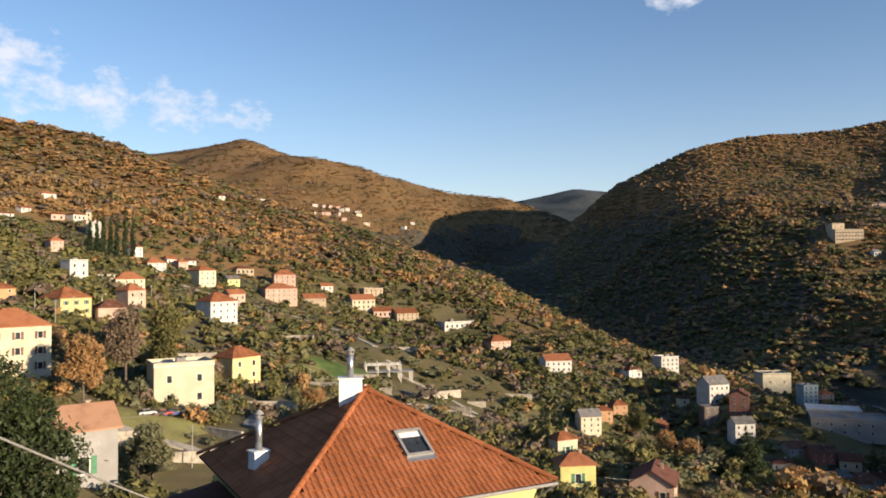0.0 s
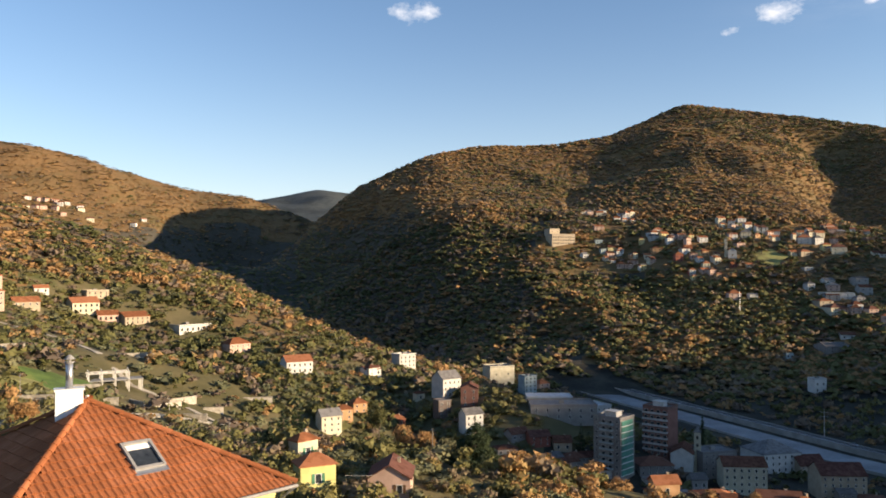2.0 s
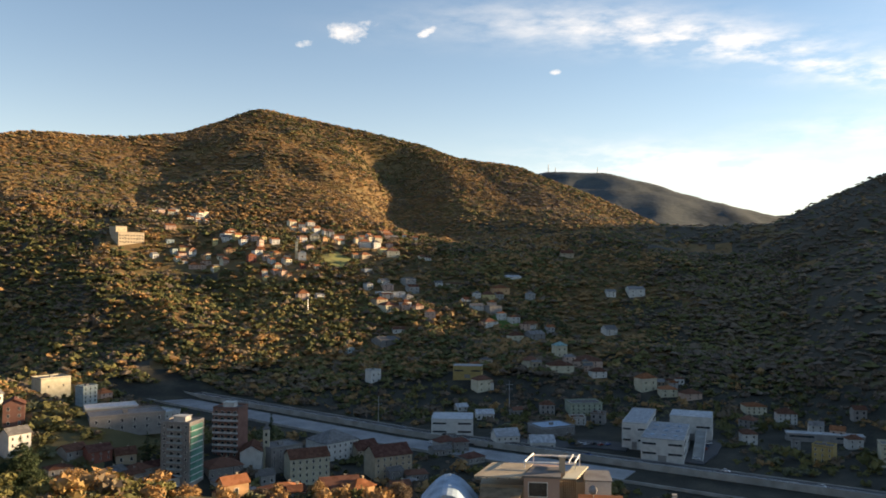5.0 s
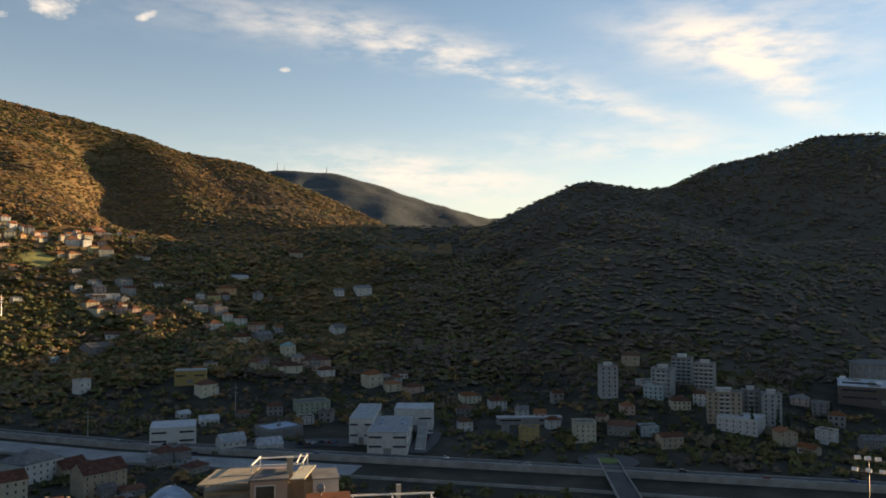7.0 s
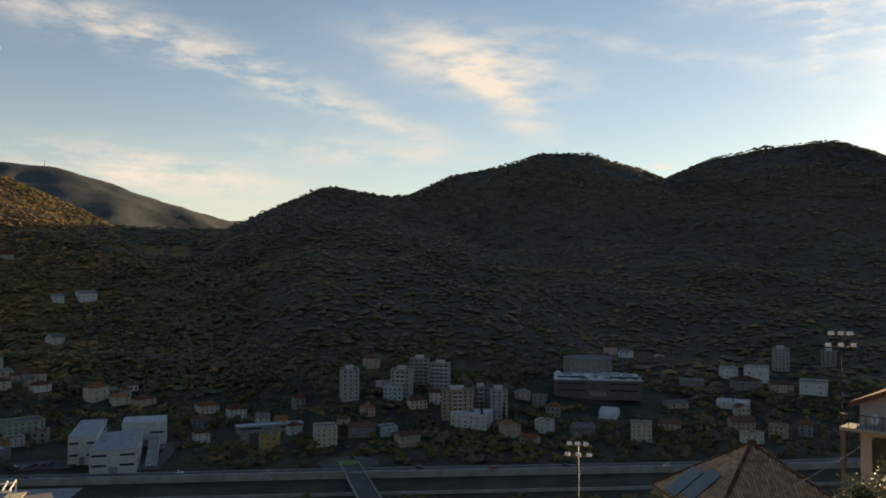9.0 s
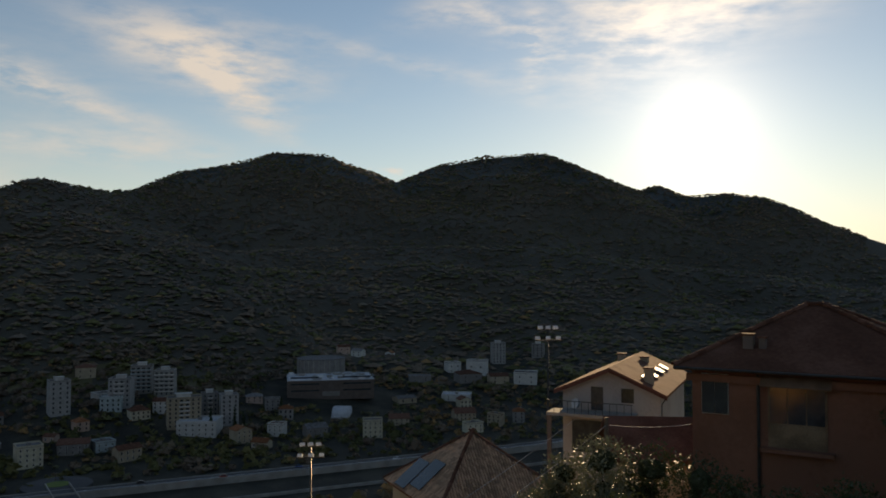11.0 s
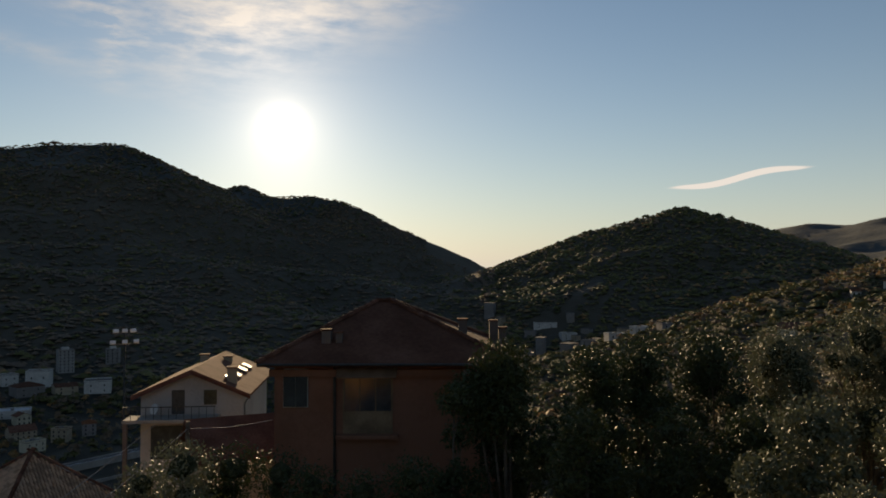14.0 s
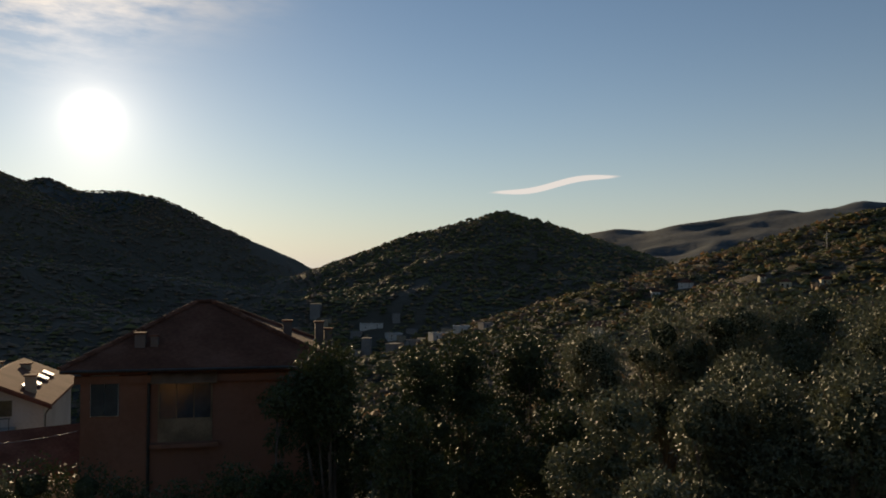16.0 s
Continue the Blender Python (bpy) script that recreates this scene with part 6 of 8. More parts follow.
part("downpipe", Geo().line([(-W2 + 2.55, -D2 - 0.08, E2 - 0.1), (-W2 + 2.55, -D2 - 0.08, -6)], 0.06, 8), M_IRON, red)

wx, wy = polar(118.6, 66)
wh = thing("house", pose(wx + 7.0 * math.sin(radians(131)), wy + 7.0 * math.cos(radians(131)), 92.2, 0, 0, -131), "white gabled house with a balcony and roof windows", "house")
part("wall", body_geo(8.0, 14.0, 8.2, 1.9, "gable", 8), M_WALL["plaster"], wh)
wr = part("roof", roof_geo(8.0, 14.0, 8.2, 1.9, "gable", 0.6), M_ROOF["brown"], wh, "brown tile roof")
for x in (-1.1, 1.4):
    part("window", Geo().box(-0.5, 0.5, -0.06, 0.03, 0, 1.15 if x > 0 else 1.9), M_PANE, wh, "", pose(x, -7.003, 7.45 if x > 0 else 6.72))
for y in (-5.0, -2.4, 1.0, 3.6):
    part("roof_window", Geo().box(-0.45, 0.45, -0.6, 0.6, 0, 0.1), M_STEEL, wh, at=pose(2.6, y, 9.25, 0, 25.4, 0))
part("verge_board", Geo().slab([(-4.62, -7.64, 8.16), (0, -7.64, 10.16), (0, -7.6, 10.16), (-4.62, -7.6, 8.16)], 0.24), M_ROOF["redbrown"], wh)
part("verge_board", Geo().slab([(0, -7.64, 10.16), (4.62, -7.64, 8.16), (4.62, -7.6, 8.16), (0, -7.6, 10.16)], 0.24), M_ROOF["redbrown"], wh)
part("downpipe", Geo().line([(4.5, -7.3, 8.1), (4.12, -7.1, 7.5), (4.12, -7.1, 2.0)], 0.05, 8), M_IRON, wh)
for x, y in ((2.9, -5.8), (1.0, 3.0), (-1.5, 5.0)):
    c = part("chimney", Geo().box(-0.35, 0.35, -0.35, 0.35, -1.0, 1.2), M_WALL["tan"], wh, at=pose(x, y, 9.0))
    part("cap", Geo().box(-0.45, 0.45, -0.45, 0.45, 1.2, 1.3), M_ROOF["brown"], c)
bal = part("balcony", Geo().box(-4.8, 2.2, -9.2, -7.0, 6.4, 6.65), M_CONCRETE, wh)
# dark sheets on the wall, put in for the shade under the balcony
part("shade_panel", Geo().box(-3.2, -0.6, -7.06, -6.98, 3.2, 5.8), M_SHUTTER_AND_SHADE, wh, "dark panel in place of the shaded terrace below the balcony")
part("shade_panel", Geo().box(0.4, 2.6, -7.06, -6.98, 3.2, 5.8), M_SHUTTER_AND_SHADE, wh, "dark panel in place of the shaded terrace below the balcony")
for kx in range(13):
    part("baluster", Geo().box(-4.75 + kx * 0.57, -4.71 + kx * 0.57, -9.16, -9.12, 6.65, 7.6), M_IRON, bal)
part("handrail", Geo().box(-4.8, 2.2, -9.18, -9.1, 7.6, 7.66), M_IRON, bal)
part("satellite_dish", Geo().tube((-2.6, -7.9, 7.25), (-2.7, -8.05, 7.3), 0.4, 0.42, 14), M_STEEL, bal)
for x in (-4.6, 1.9):
    part("pillar", Geo().box(x - 0.15, x + 0.15, -9.1, -8.8, -8, 6.4), M_WALL["umber"], bal)
annex = thing("house", pose(*polar(122.6, 50), 94.2, 0, 0, -112), "low house with a dark red tile roof", "house")
part("wall", body_geo(7, 6, 5.2, 1.8, "gable", 14), M_WALL["tan"], annex)
part("roof", roof_geo(7, 6, 5.2, 1.8, "gable"), M_ROOF["brown"], annex)
brown = thing("house", pose(54.9, -18.6, 89.0, 0, 0, -82), "old house with a weathered pale brown tile roof", "house")
part("wall", Geo().box(-4.5, 4.5, -4.5, 4.5, -12, 5.35), M_WALL["tan"], brown)
M_OLD_TILE = material("old_clay_tile", (0.42, 0.25, 0.15), 0.6, 0.5, 0.3, 0.006, 25, random=0.5, island=True)
g = Geo().slab([(-5.0, -5.0, 5.5), (5.0, -5.0, 5.5), (5.0, 5.0, 5.5), (-5.0, 5.0, 5.5)], 0.15)
g.add([(-5.0, -5.0, 5.5), (5.0, -5.0, 5.5), (5.0, 5.0, 5.5), (-5.0, 5.0, 5.5), (0, 0, 9.4)], [(0, 1, 4), (1, 2, 4), (2, 3, 4), (3, 0, 4)])
br = part("roof", g, M_ROOF["brown"], brown)
for org, ac, up in (((0, -5.0, 5.52), (1, 0, 0), (0, 5.0, 3.9)), ((-5.0, 0, 5.52), (0, -1, 0), (5.0, 0, 3.9))):
    fmx = slope_frame(org, ac, up)
    g = Geo()
    ln = math.hypot(5.0, 3.9)
    for r in range(int(ln / 0.34)):
        half = 5.0 * (1 - (r * 0.34 + 0.17) / ln)
        for c in range(int(2 * half / 0.22)):
            u = -half + 0.11 + c * 0.22
            mm = fmx @ pose(u, r * 0.34, 0.01)
            pr = [(-0.09, 0.0), (-0.05, 0.055), (0.05, 0.055), (0.09, 0.0)]
            g.add([mm @ Vector((x, y, z + o)) for y, o in ((-0.03, 0.03), (0.36, 0.0)) for x, z in pr], [(0, 1, 5, 4), (1, 2, 6, 5), (2, 3, 7, 6), (0, 3, 2, 1)])
    ob = part("tiling", g, M_OLD_TILE, br)
    ob["kind"] = "stuff"
for cx, cy in ((-5.0, -5.0), (5.0, -5.0), (-5.0, 5.0)):
    ridge_line(br, (cx, cy, 5.55), (0, 0, 9.5), 0.03, CAP_DARK)
for kx in range(2):
    part("solar_panel", Geo().box(-0.9, 0.9, -1.3, 1.3, 0.1, 0.16), M_PANE, brown, "dark solar panel", slope_frame((-5.0, 0, 5.55), (0, -1, 0), (5.0, 0, 3.9)) @ pose(0.1 - 2.0 * kx, 1.9 - 0.5 * kx, 0.02))

# ---- the terrace house: flat roofs, canopies and a pergola ----
pent = thing("terrace_house", pose(*polar(56.2, 82), 76.0, 0, 0, -56.2), "pale pink house with wooden roof canopies and terraces", "house")
part("wall", Geo().box(-1.65, 2.0, -1.2, 4.5, -26, 12.85), M_WALL["pink"], pent)
part("side_wing", Geo().box(-6.2, -1.65, 0.4, 4.5, -26, 11.6), M_WALL["tan"], pent)
part("side_wing", Geo().box(4.6, 7.2, -0.4, 3.6, -26, 12.5), M_WALL["white"], pent)
part("wing_roof", Geo().box(4.5, 7.3, -0.5, 3.7, 12.5, 12.62), M_ROOF["grey"], pent)
part("core_wall", Geo().box(2.0, 4.6, 0.2, 4.5, -26, 12.2), M_WALL["tan"], pent)
part("canopy", Geo().slab([(-6.7, -1.6, 12.95), (-1.9, -1.6, 12.95), (-0.75, 3.7, 13.1), (-5.1, 3.7, 13.1)], 0.14), M_WALL["tan"], pent, "weathered awning roof")
for k in range(5):
    part("canopy_beam", Geo().slab([(-6.6 + k * 1.15, -1.75, 12.83), (-6.5 + k * 1.15, -1.75, 12.83), (-5.0 + k * 1.05, 3.7, 12.97), (-5.1 + k * 1.05, 3.7, 12.97)], 0.12), M_WOOD, pent)
part("roof", Geo().slab([(-1.75, -1.3, 13.05), (2.1, -1.3, 13.05), (2.3, 2.6, 13.1), (-0.7, 2.6, 13.1)], 0.2), M_ROOF["grey"], pent, "grey sheet roof")
part("canopy", Geo().slab([(2.25, -1.3, 12.95), (3.7, -1.3, 12.95), (5.1, 3.3, 13.1), (3.5, 3.3, 13.1)], 0.12), M_WALL["cream"], pent)
for x in range(7):
    part("lattice_slat", Geo().box(2.3 + x * 0.2, 2.4 + x * 0.2, -1.22, -1.16, 10.6, 12.8), M_WOOD, pent)
for z in range(9):
    part("lattice_slat", Geo().box(2.3, 3.6, -1.16, -1.12, 10.7 + z * 0.25, 10.78 + z * 0.25), M_WOOD, pent)
pg = part("pergola", Geo().box(-1.7, 3.8, 1.95, 2.09, 13.55, 13.69), M_WHITE, pent, "white timber pergola on the roof")
part("beam", Geo().box(-0.8, 4.4, 5.3, 5.44, 13.55, 13.69), M_WHITE, pg)
for a0, a1 in ((-1.6, -0.7), (3.0, 3.6), (3.6, 4.3)):
    part("beam", Geo().slab([(a0 - 0.06, 1.8, 13.83), (a0 + 0.06, 1.8, 13.83), (a1 + 0.06, 5.6, 13.83), (a1 - 0.06, 5.6, 13.83)], 0.13), M_WHITE, pg)
for x, y in ((-1.6, 2.02), (3.7, 2.02), (-0.7, 5.37), (4.3, 5.37)):
    part("post", Geo().box(x - 0.06, x + 0.06, y - 0.06, y + 0.06, 11.5, 13.55), M_WHITE, pg)
c = part("chimney", Geo().box(2.0, 2.6, 0.6, 1.2, 12.0, 14.5), M_WALL["tan"], pent)
part("cap", Geo().box(1.92, 2.68, 0.52, 1.28, 14.5, 14.62), M_CONCRETE, c)
part("lower_canopy", Geo().slab([(-6.0, -4.0, 11.5), (-2.0, -4.0, 11.5), (-1.7, -1.8, 11.9), (-5.8, -1.8, 11.9)], 0.14), M_WOOD, pent)
window(pent, pose(-0.2, -1.203, 10.9), WIDE)
part("porch_roof", Geo().slab([(3.8, -5.0, 10.7), (8.2, -5.0, 10.7), (8.2, -1.6, 11.5), (3.8, -1.6, 11.5)], 0.2), M_ROOF["terracotta"], pent, "orange tile porch roof")
part("porch_wall", Geo().box(4.1, 7.9, -4.6, -1.5, -20, 10.6), M_WALL["white"], pent)
dish = part("satellite_dish", Geo().tube((5.3, -2.2, 12.1), (5.2, -2.35, 12.15), 0.42, 0.46, 16), M_CABLE, pent, smooth=True)
part("bracket", Geo().tube((5.3, -2.2, 11.2), (5.3, -2.2, 12.1), 0.03, 0.03, 6), M_STEEL, dish)
low = thing("terrace_house", pose(*polar(65.2, 84), 70.9, 0, 0, -62), "white house with an open white roof pergola", "house")
part("wall", Geo().box(-4.5, 4.5, -4, 5, -20, 13.0), M_WALL["white"], low)
part("roof", Geo().box(-4.6, 4.6, -4.1, 5.1, 13.0, 13.15), M_ROOF["grey"], low)
for y in (-4.4, -1.9, 0.6, 3.0):
    part("beam", Geo().box(-4.6, 4.6, y - 0.07, y + 0.07, 14.3, 14.48), M_WHITE, low, "white pergola beam")
for x in (-4.3, 0.0, 4.3):
    part("beam", Geo().box(x - 0.06, x + 0.06, -4.9, 3.4, 14.16, 14.3), M_WHITE, low, "white pergola beam")
for y in (-4.0, 2.8):
    for x in (-4.3, 0, 4.3):
        part("post", Geo().box(x - 0.07, x + 0.07, y - 0.07, y + 0.07, 13.15, 14.16), M_WHITE, low)
part("chimney", Geo().box(0.5, 1.0, 3.6, 4.1, 13.1, 15.2), M_WALL["plaster"], low)
vault = thing("greenhouse", pose(*polar(49.6, 80), 78.0, 0, 0, -52), "pale curved greenhouse roof behind a dark terrace", "building")
g = Geo()
prof = [(-3 + 0.5 * k, 2.3 * math.sin(math.pi * k / 12)) for k in range(13)]
g.add([(x, -4, 8 + z) for x, z in prof] + [(x, 4, 8 + z) for x, z in prof], [(k + 1, k, 13 + k, 14 + k) for k in range(12)] + [tuple(range(13))[::-1], tuple(range(13, 26))])
part("vault", g, M_ROOF["blue"], vault)
part("wall", Geo().box(-3, 3, -4, 4, -14, 8), M_WALL["grey"], vault)
for b, d, r in ((56.2, 82, 13), (65.5, 84, 10), (49.6, 80, 8), (118.9, 72, 14), (122.5, 50, 9), (109, 58, 9)):
    plot(b, d, r)


# ---- masts, poles and wires ----
def floodlight(bearing, dist, top, turn):
    x, y = polar(bearing, dist)
    z0 = float(ground_height(np.array([x]), np.array([y]))[0])
    ob = thing("floodlight_mast", pose(x, y, z0, 0, 0, -turn), "tall grey floodlight mast with six lamps", "lamp", "floodlights")
    h = top - z0
    part("pole", Geo().tube((0, 0, -1), (0, 0, h), 0.17, 0.07, 10), M_IRON, ob, smooth=True)
    for r, (z, xs) in enumerate(((h - 0.1, (-0.75, 0.0, 0.75)), (h - 1.1, (-1.0, 0.0, 1.0)))):
        part("crossbar", Geo().box(-1.2, 1.2, -0.05, 0.05, z - 0.05, z + 0.05), M_IRON, ob)
        for x in xs:
            g = Geo().box(-0.22, 0.22, -0.12, 0.16, 0.0, 0.30, 0, Matrix.Rotation(radians(-28), 4, "X"))
            part("lamp", g, M_WHITE, ob, at=pose(x, -0.1, z + 0.06, 0, 0, rng.uniform(-20, 20)))


floodlight(114.2, 76, 104.9, 100)
floodlight(97.1, 74, 94.3, 100)


def pole(bearing, dist, h, lamp=False, wood=True):
    ob = thing("street_lamp" if lamp else "utility_pole", stand(bearing, dist, bearing + rng.uniform(-60, 60)),
               "slim grey street lamp beside the lane" if lamp else "grey concrete utility pole beside the lane", "lamp" if lamp else "pole", "poles")
    part("pole", Geo().tube((0, 0, -0.6), (0, 0, h), 0.13, 0.08, 8), M_CONCRETE if not lamp else M_STEEL, ob)
    if lamp:
        part("arm", Geo().line([(0, 0, h), (0.6, 0, h + 0.35), (1.5, 0, h + 0.4)], 0.04, 6), M_STEEL, ob)
        part("lamp_head", Geo().box(1.3, 1.95, -0.12, 0.12, h + 0.34, h + 0.46), M_WHITE, ob)
    else:
        part("crossarm", Geo().box(-0.6, 0.6, -0.04, 0.04, h - 0.5, h - 0.4), M_STEEL, ob)


for b, d, h, lamp in ((-14.4, 170, 9.5, False), (-17.7, 175, 9, False), (-13.2, 180, 10, False), (-9.6, 290, 9, False), (-0.5, 330, 8, False), (3.5, 300, 9, False),
                      (14.0, 240, 9, False), (16.1, 235, 9, False), (17.9, 215, 10, False), (12.3, 250, 8, True), (-27.5, 330, 10, True), (-25.2, 320, 11, False),
                      (-23.5, 350, 9, True), (-26.3, 300, 10, False), (18.7, 300, 8, True), (-20.4, 420, 10, False), (174.4, 120, 16, False), (153.2, 100, 9, True)):
    pole(b, d, h, lamp)


def wire(points, sag, radius, label, group="wires"):
    a, b = Vector(points[0]), Vector(points[1])
    n = 24
    pts = [a.lerp(b, k / n) - Vector((0, 0, sag * 4 * (k / n) * (1 - k / n))) for k in range(n + 1)]
    ob = new("power_cable", Geo().line(pts, radius, 6).mesh("power_cable", M_CABLE))
    return tagged(ob, label, "cable", group)


def spot3(bearing, tilt, dist):
    x, y = polar(bearing, dist)
    return x, y, EYE_Z + dist * math.tan(radians(tilt))


wire((spot3(-36, -6.6, 13), spot3(-12.5, -18.6, 26)), 0.12, 0.022, "thick twisted power cable running to the villa")
wp = thing("utility_pole", pose(*spot3(118.3, -10.4, 34)[:2], 90), "short pole carrying wires beside the house", "pole", "poles")
part("pole", Geo().tube((0, 0, -6), (0, 0, 14.0), 0.12, 0.09, 8), M_BARK, wp)
wire((spot3(118.3, -10.5, 34), spot3(100, -22, 20)), 0.25, 0.012, "thin wire from the pole")
wire((spot3(116.2, -10.1, 34), spot3(96, -22, 20)), 0.25, 0.012, "thin wire from the pole")
wire((spot3(118.3, -10.5, 34), spot3(124.0, -10.2, 33)), 0.1, 0.010, "thin wire from the pole")
wire((spot3(11.5, -14.6, 150), spot3(17.9, -13.6, 215)), 1.5, 0.03, "sagging wire between two poles")
wire((spot3(-27.5, -9.5, 170), spot3(-17.7, -9.6, 175)), 1.0, 0.03, "sagging wire between two poles")
for b, d, h in ((56.8, 3600, 38), (57.3, 3600, 24), (60.3, 3600, 26)):
    m = thing("radio_mast", stand(b, d, sink=3.0), "far lattice radio mast on the summit", "mast", "radio masts")
    part("mast", Geo().tube((0, 0, -2), (0, 0, h), 2.2, 0.8, 6), M_CABLE, m)
for b, d, h in ((54.0, 610, 24), (44.5, 560, 20), (39.4, 890, 26), (175, 700, 20)):
    m = thing("pylon", stand(b, d, b), "grey steel power pylon on the slope", "pylon", "pylons")
    part("mast", Geo().tube((0, 0, -2), (0, 0, h), 0.4, 0.12, 4), M_STEEL, m)
    for z in (h * 0.72, h * 0.86):
        part("crossarm", Geo().box(-2.6, 2.6, -0.12, 0.12, z, z + 0.2), M_STEEL, m)


# ---- river, road, bridge, lanes and walls ----
def ribbon(name, pts, width, mat, label, category, lift=0.35, z=None, thick=0.6, kind="structure"):
    """A strip along ground points, laid on the ground or at height z."""
    P = [Vector((*p, 0)) for p in pts]
    left, right = [], []
    for k, p in enumerate(P):
        d = (P[min(k + 1, len(P) - 1)] - P[max(k - 1, 0)]).normalized()
        n = Vector((-d.y, d.x, 0)) * (width / 2)
        for side, q in ((left, p + n), (right, p - n)):
            h = z if z is not None else float(ground_height(np.array([q.x]), np.array([q.y]))[0]) + lift
            side.append((q.x, q.y, h))
    for p, q in zip(P, P[1:]):
        m = max(1, int((q - p).length / 6))
        if width < 5:
            TAKEN.extend((*p.lerp(q, k / m).to_2d(), 3.2) for k in range(m))
    n = len(P)
    g = Geo()
    v = left + right + [(x, y, h - thick) for x, y, h in left] + [(x, y, h - thick) for x, y, h in right]
    f = []
    for k in range(n - 1):
        f += [(k, n + k, n + k + 1, k + 1), (k, k + 1, 2 * n + k + 1, 2 * n + k), (n + k + 1, n + k, 3 * n + k, 3 * n + k + 1)]
    f += [(0, 2 * n, 3 * n, n), (n - 1, 2 * n - 1, 4 * n - 1, 3 * n - 1)]
    g.add(v, f)
    ob = new(name, g.mesh(name, mat))
    return tagged(ob, label, category, kind=kind)


ys = np.linspace(-1000, 700, 86)
xs = valley_line(ys)
up = ys > 190
ribbon("river_bed", list(zip(xs[up] - 26, ys[up])), 24, M_RIVER, "pale wet gravel river bed", "river", z=0.45)
ribbon("road", list(zip(xs, ys)), 10, M_ASPHALT, "grey valley road above the river", "road", z=2.6, thick=3)
ribbon("river_wall", list(zip(xs - 5.9, ys)), 0.7, M_CONCRETE, "pale concrete river wall below the road", "wall", z=3.6, thick=5)
ribbon("kerb", list(zip(xs + 5.6, ys)), 0.6, M_CONCRETE, "pale kerb beside the valley road", "kerb", z=2.85, thick=2.5)
ribbon("river_wall", list(zip(xs - 39, ys)), 0.8, M_CONCRETE, "pale concrete wall on the town bank", "wall", z=1.6, thick=3)
ribbon("road_marking", list(zip(xs, ys)), 0.35, M_WHITE, "white centre line on the valley road", "marking", z=2.61, thick=0.008)
bx, by = polar(80.6, 452)
g = Geo()
ring = [(bx + 17 * math.cos(2 * math.pi * k / 28), by + 17 * math.sin(2 * math.pi * k / 28), 2.62) for k in range(28)]
tagged(new("roundabout", g.slab(ring, 3).mesh("roundabout", M_ASPHALT)), "asphalt roundabout where the bridge meets the road", "road", kind="structure")
ring = [(bx + 6 * math.cos(2 * math.pi * k / 20), by + 6 * math.sin(2 * math.pi * k / 20), 2.9) for k in range(20)]
tagged(new("traffic_island", Geo().slab(ring, 0.4).mesh("traffic_island", M_GRASS)), "dark planted island of the roundabout", "road", kind="structure")
br_pts = [(bx + (polar(82.6, 360)[0] - bx) * k / 6, by + (polar(82.6, 360)[1] - by) * k / 6) for k in range(7)]
ribbon("bridge", br_pts, 11, M_ASPHALT, "road bridge over the river", "bridge", z=2.7, thick=1.2)
for s in (-5.6, 5.6):
    ribbon("bridge_parapet", [(x, y + s) for x, y in br_pts], 0.5, M_CONCRETE, "pale parapet of the road bridge", "bridge", z=3.6, thick=1.5)
ribbon("lane", [polar(b, d) for b, d in ((-13.5, 130), (-14.8, 160), (-14.9, 190), (-13.4, 220), (-10, 250), (-5, 290), (-1, 330), (3, 350), (7, 340))], 4.0, M_PATH, "pale winding lane on the slope", "road")
ribbon("lane", [polar(b, d) for b, d in ((3, 350), (0, 370), (-3, 380), (-5, 410), (-7, 450), (-11, 470), (-16, 480), (-21, 500))], 3.2, M_PATH, "pale winding lane on the slope", "road")
ribbon("lane", [polar(b, d) for b, d in ((-24, 200), (-21, 190), (-18, 186), (-16, 180), (-14.8, 160))], 3.2, M_PATH, "pale winding lane on the slope", "road")
ribbon("lane", [polar(b, d) for b, d in ((5, 290), (9, 262), (13, 265), (17, 270), (20, 300), (22, 340))], 3.5, M_ASPHALT, "narrow asphalt lane between the houses", "road")
ribbon("yard", [polar(b, d) for b, d in ((48.5, 505), (52, 505), (56, 500), (60, 505), (62.5, 500))], 22, M_ASPHALT, "asphalt factory yard", "road", z=0.9, thick=1)
ribbon("yard", [polar(b, d) for b, d in ((66.5, 470), (67.5, 500), (68, 540))], 16, M_ASPHALT, "asphalt factory yard", "road", z=0.9, thick=1)


def wall_run(bearing, dist, length, turn, h, mat=M_STONE, label="rough pale stone terrace wall"):
    ob = tagged(new("terrace_wall", Geo().box(-length / 2, length / 2, -0.3, 0.3, -1.5, h * 0.9).box(-length / 2 - 0.05, length / 2 + 0.05, -0.38, 0.38, h * 0.9, h).mesh("terrace_wall", mat)),
                label, "wall", "terrace walls")
    ob.matrix_world = stand(bearing, dist, turn)


for b, d, ln, t, h in ((-0.6, 352, 14, -40, 2.2), (1.2, 345, 10, 20, 2.0), (0.2, 372, 16, -30, 2.4), (2.4, 372, 9, 0, 2.2), (-2.6, 340, 12, 60, 1.8), (-4.6, 330, 10, 10, 1.6),
                       (-17.0, 178, 16, -20, 2.8), (-22.5, 185, 18, -18, 2.6), (-15.6, 196, 12, 30, 2.2), (-12.5, 240, 14, 0, 1.6), (-9, 300, 18, 10, 1.4), (-6.5, 345, 20, 5, 1.4),
                       (-3, 420, 22, 0, 1.5), (-11, 380, 22, -6, 1.4), (-18, 300, 20, -12, 1.6), (5, 400, 20, 8, 1.5), (9, 330, 14, 14, 1.6), (-24, 440, 20, -20, 1.6)):
    wall_run(b, d, ln, t, h)
    plot(b, d, 4)


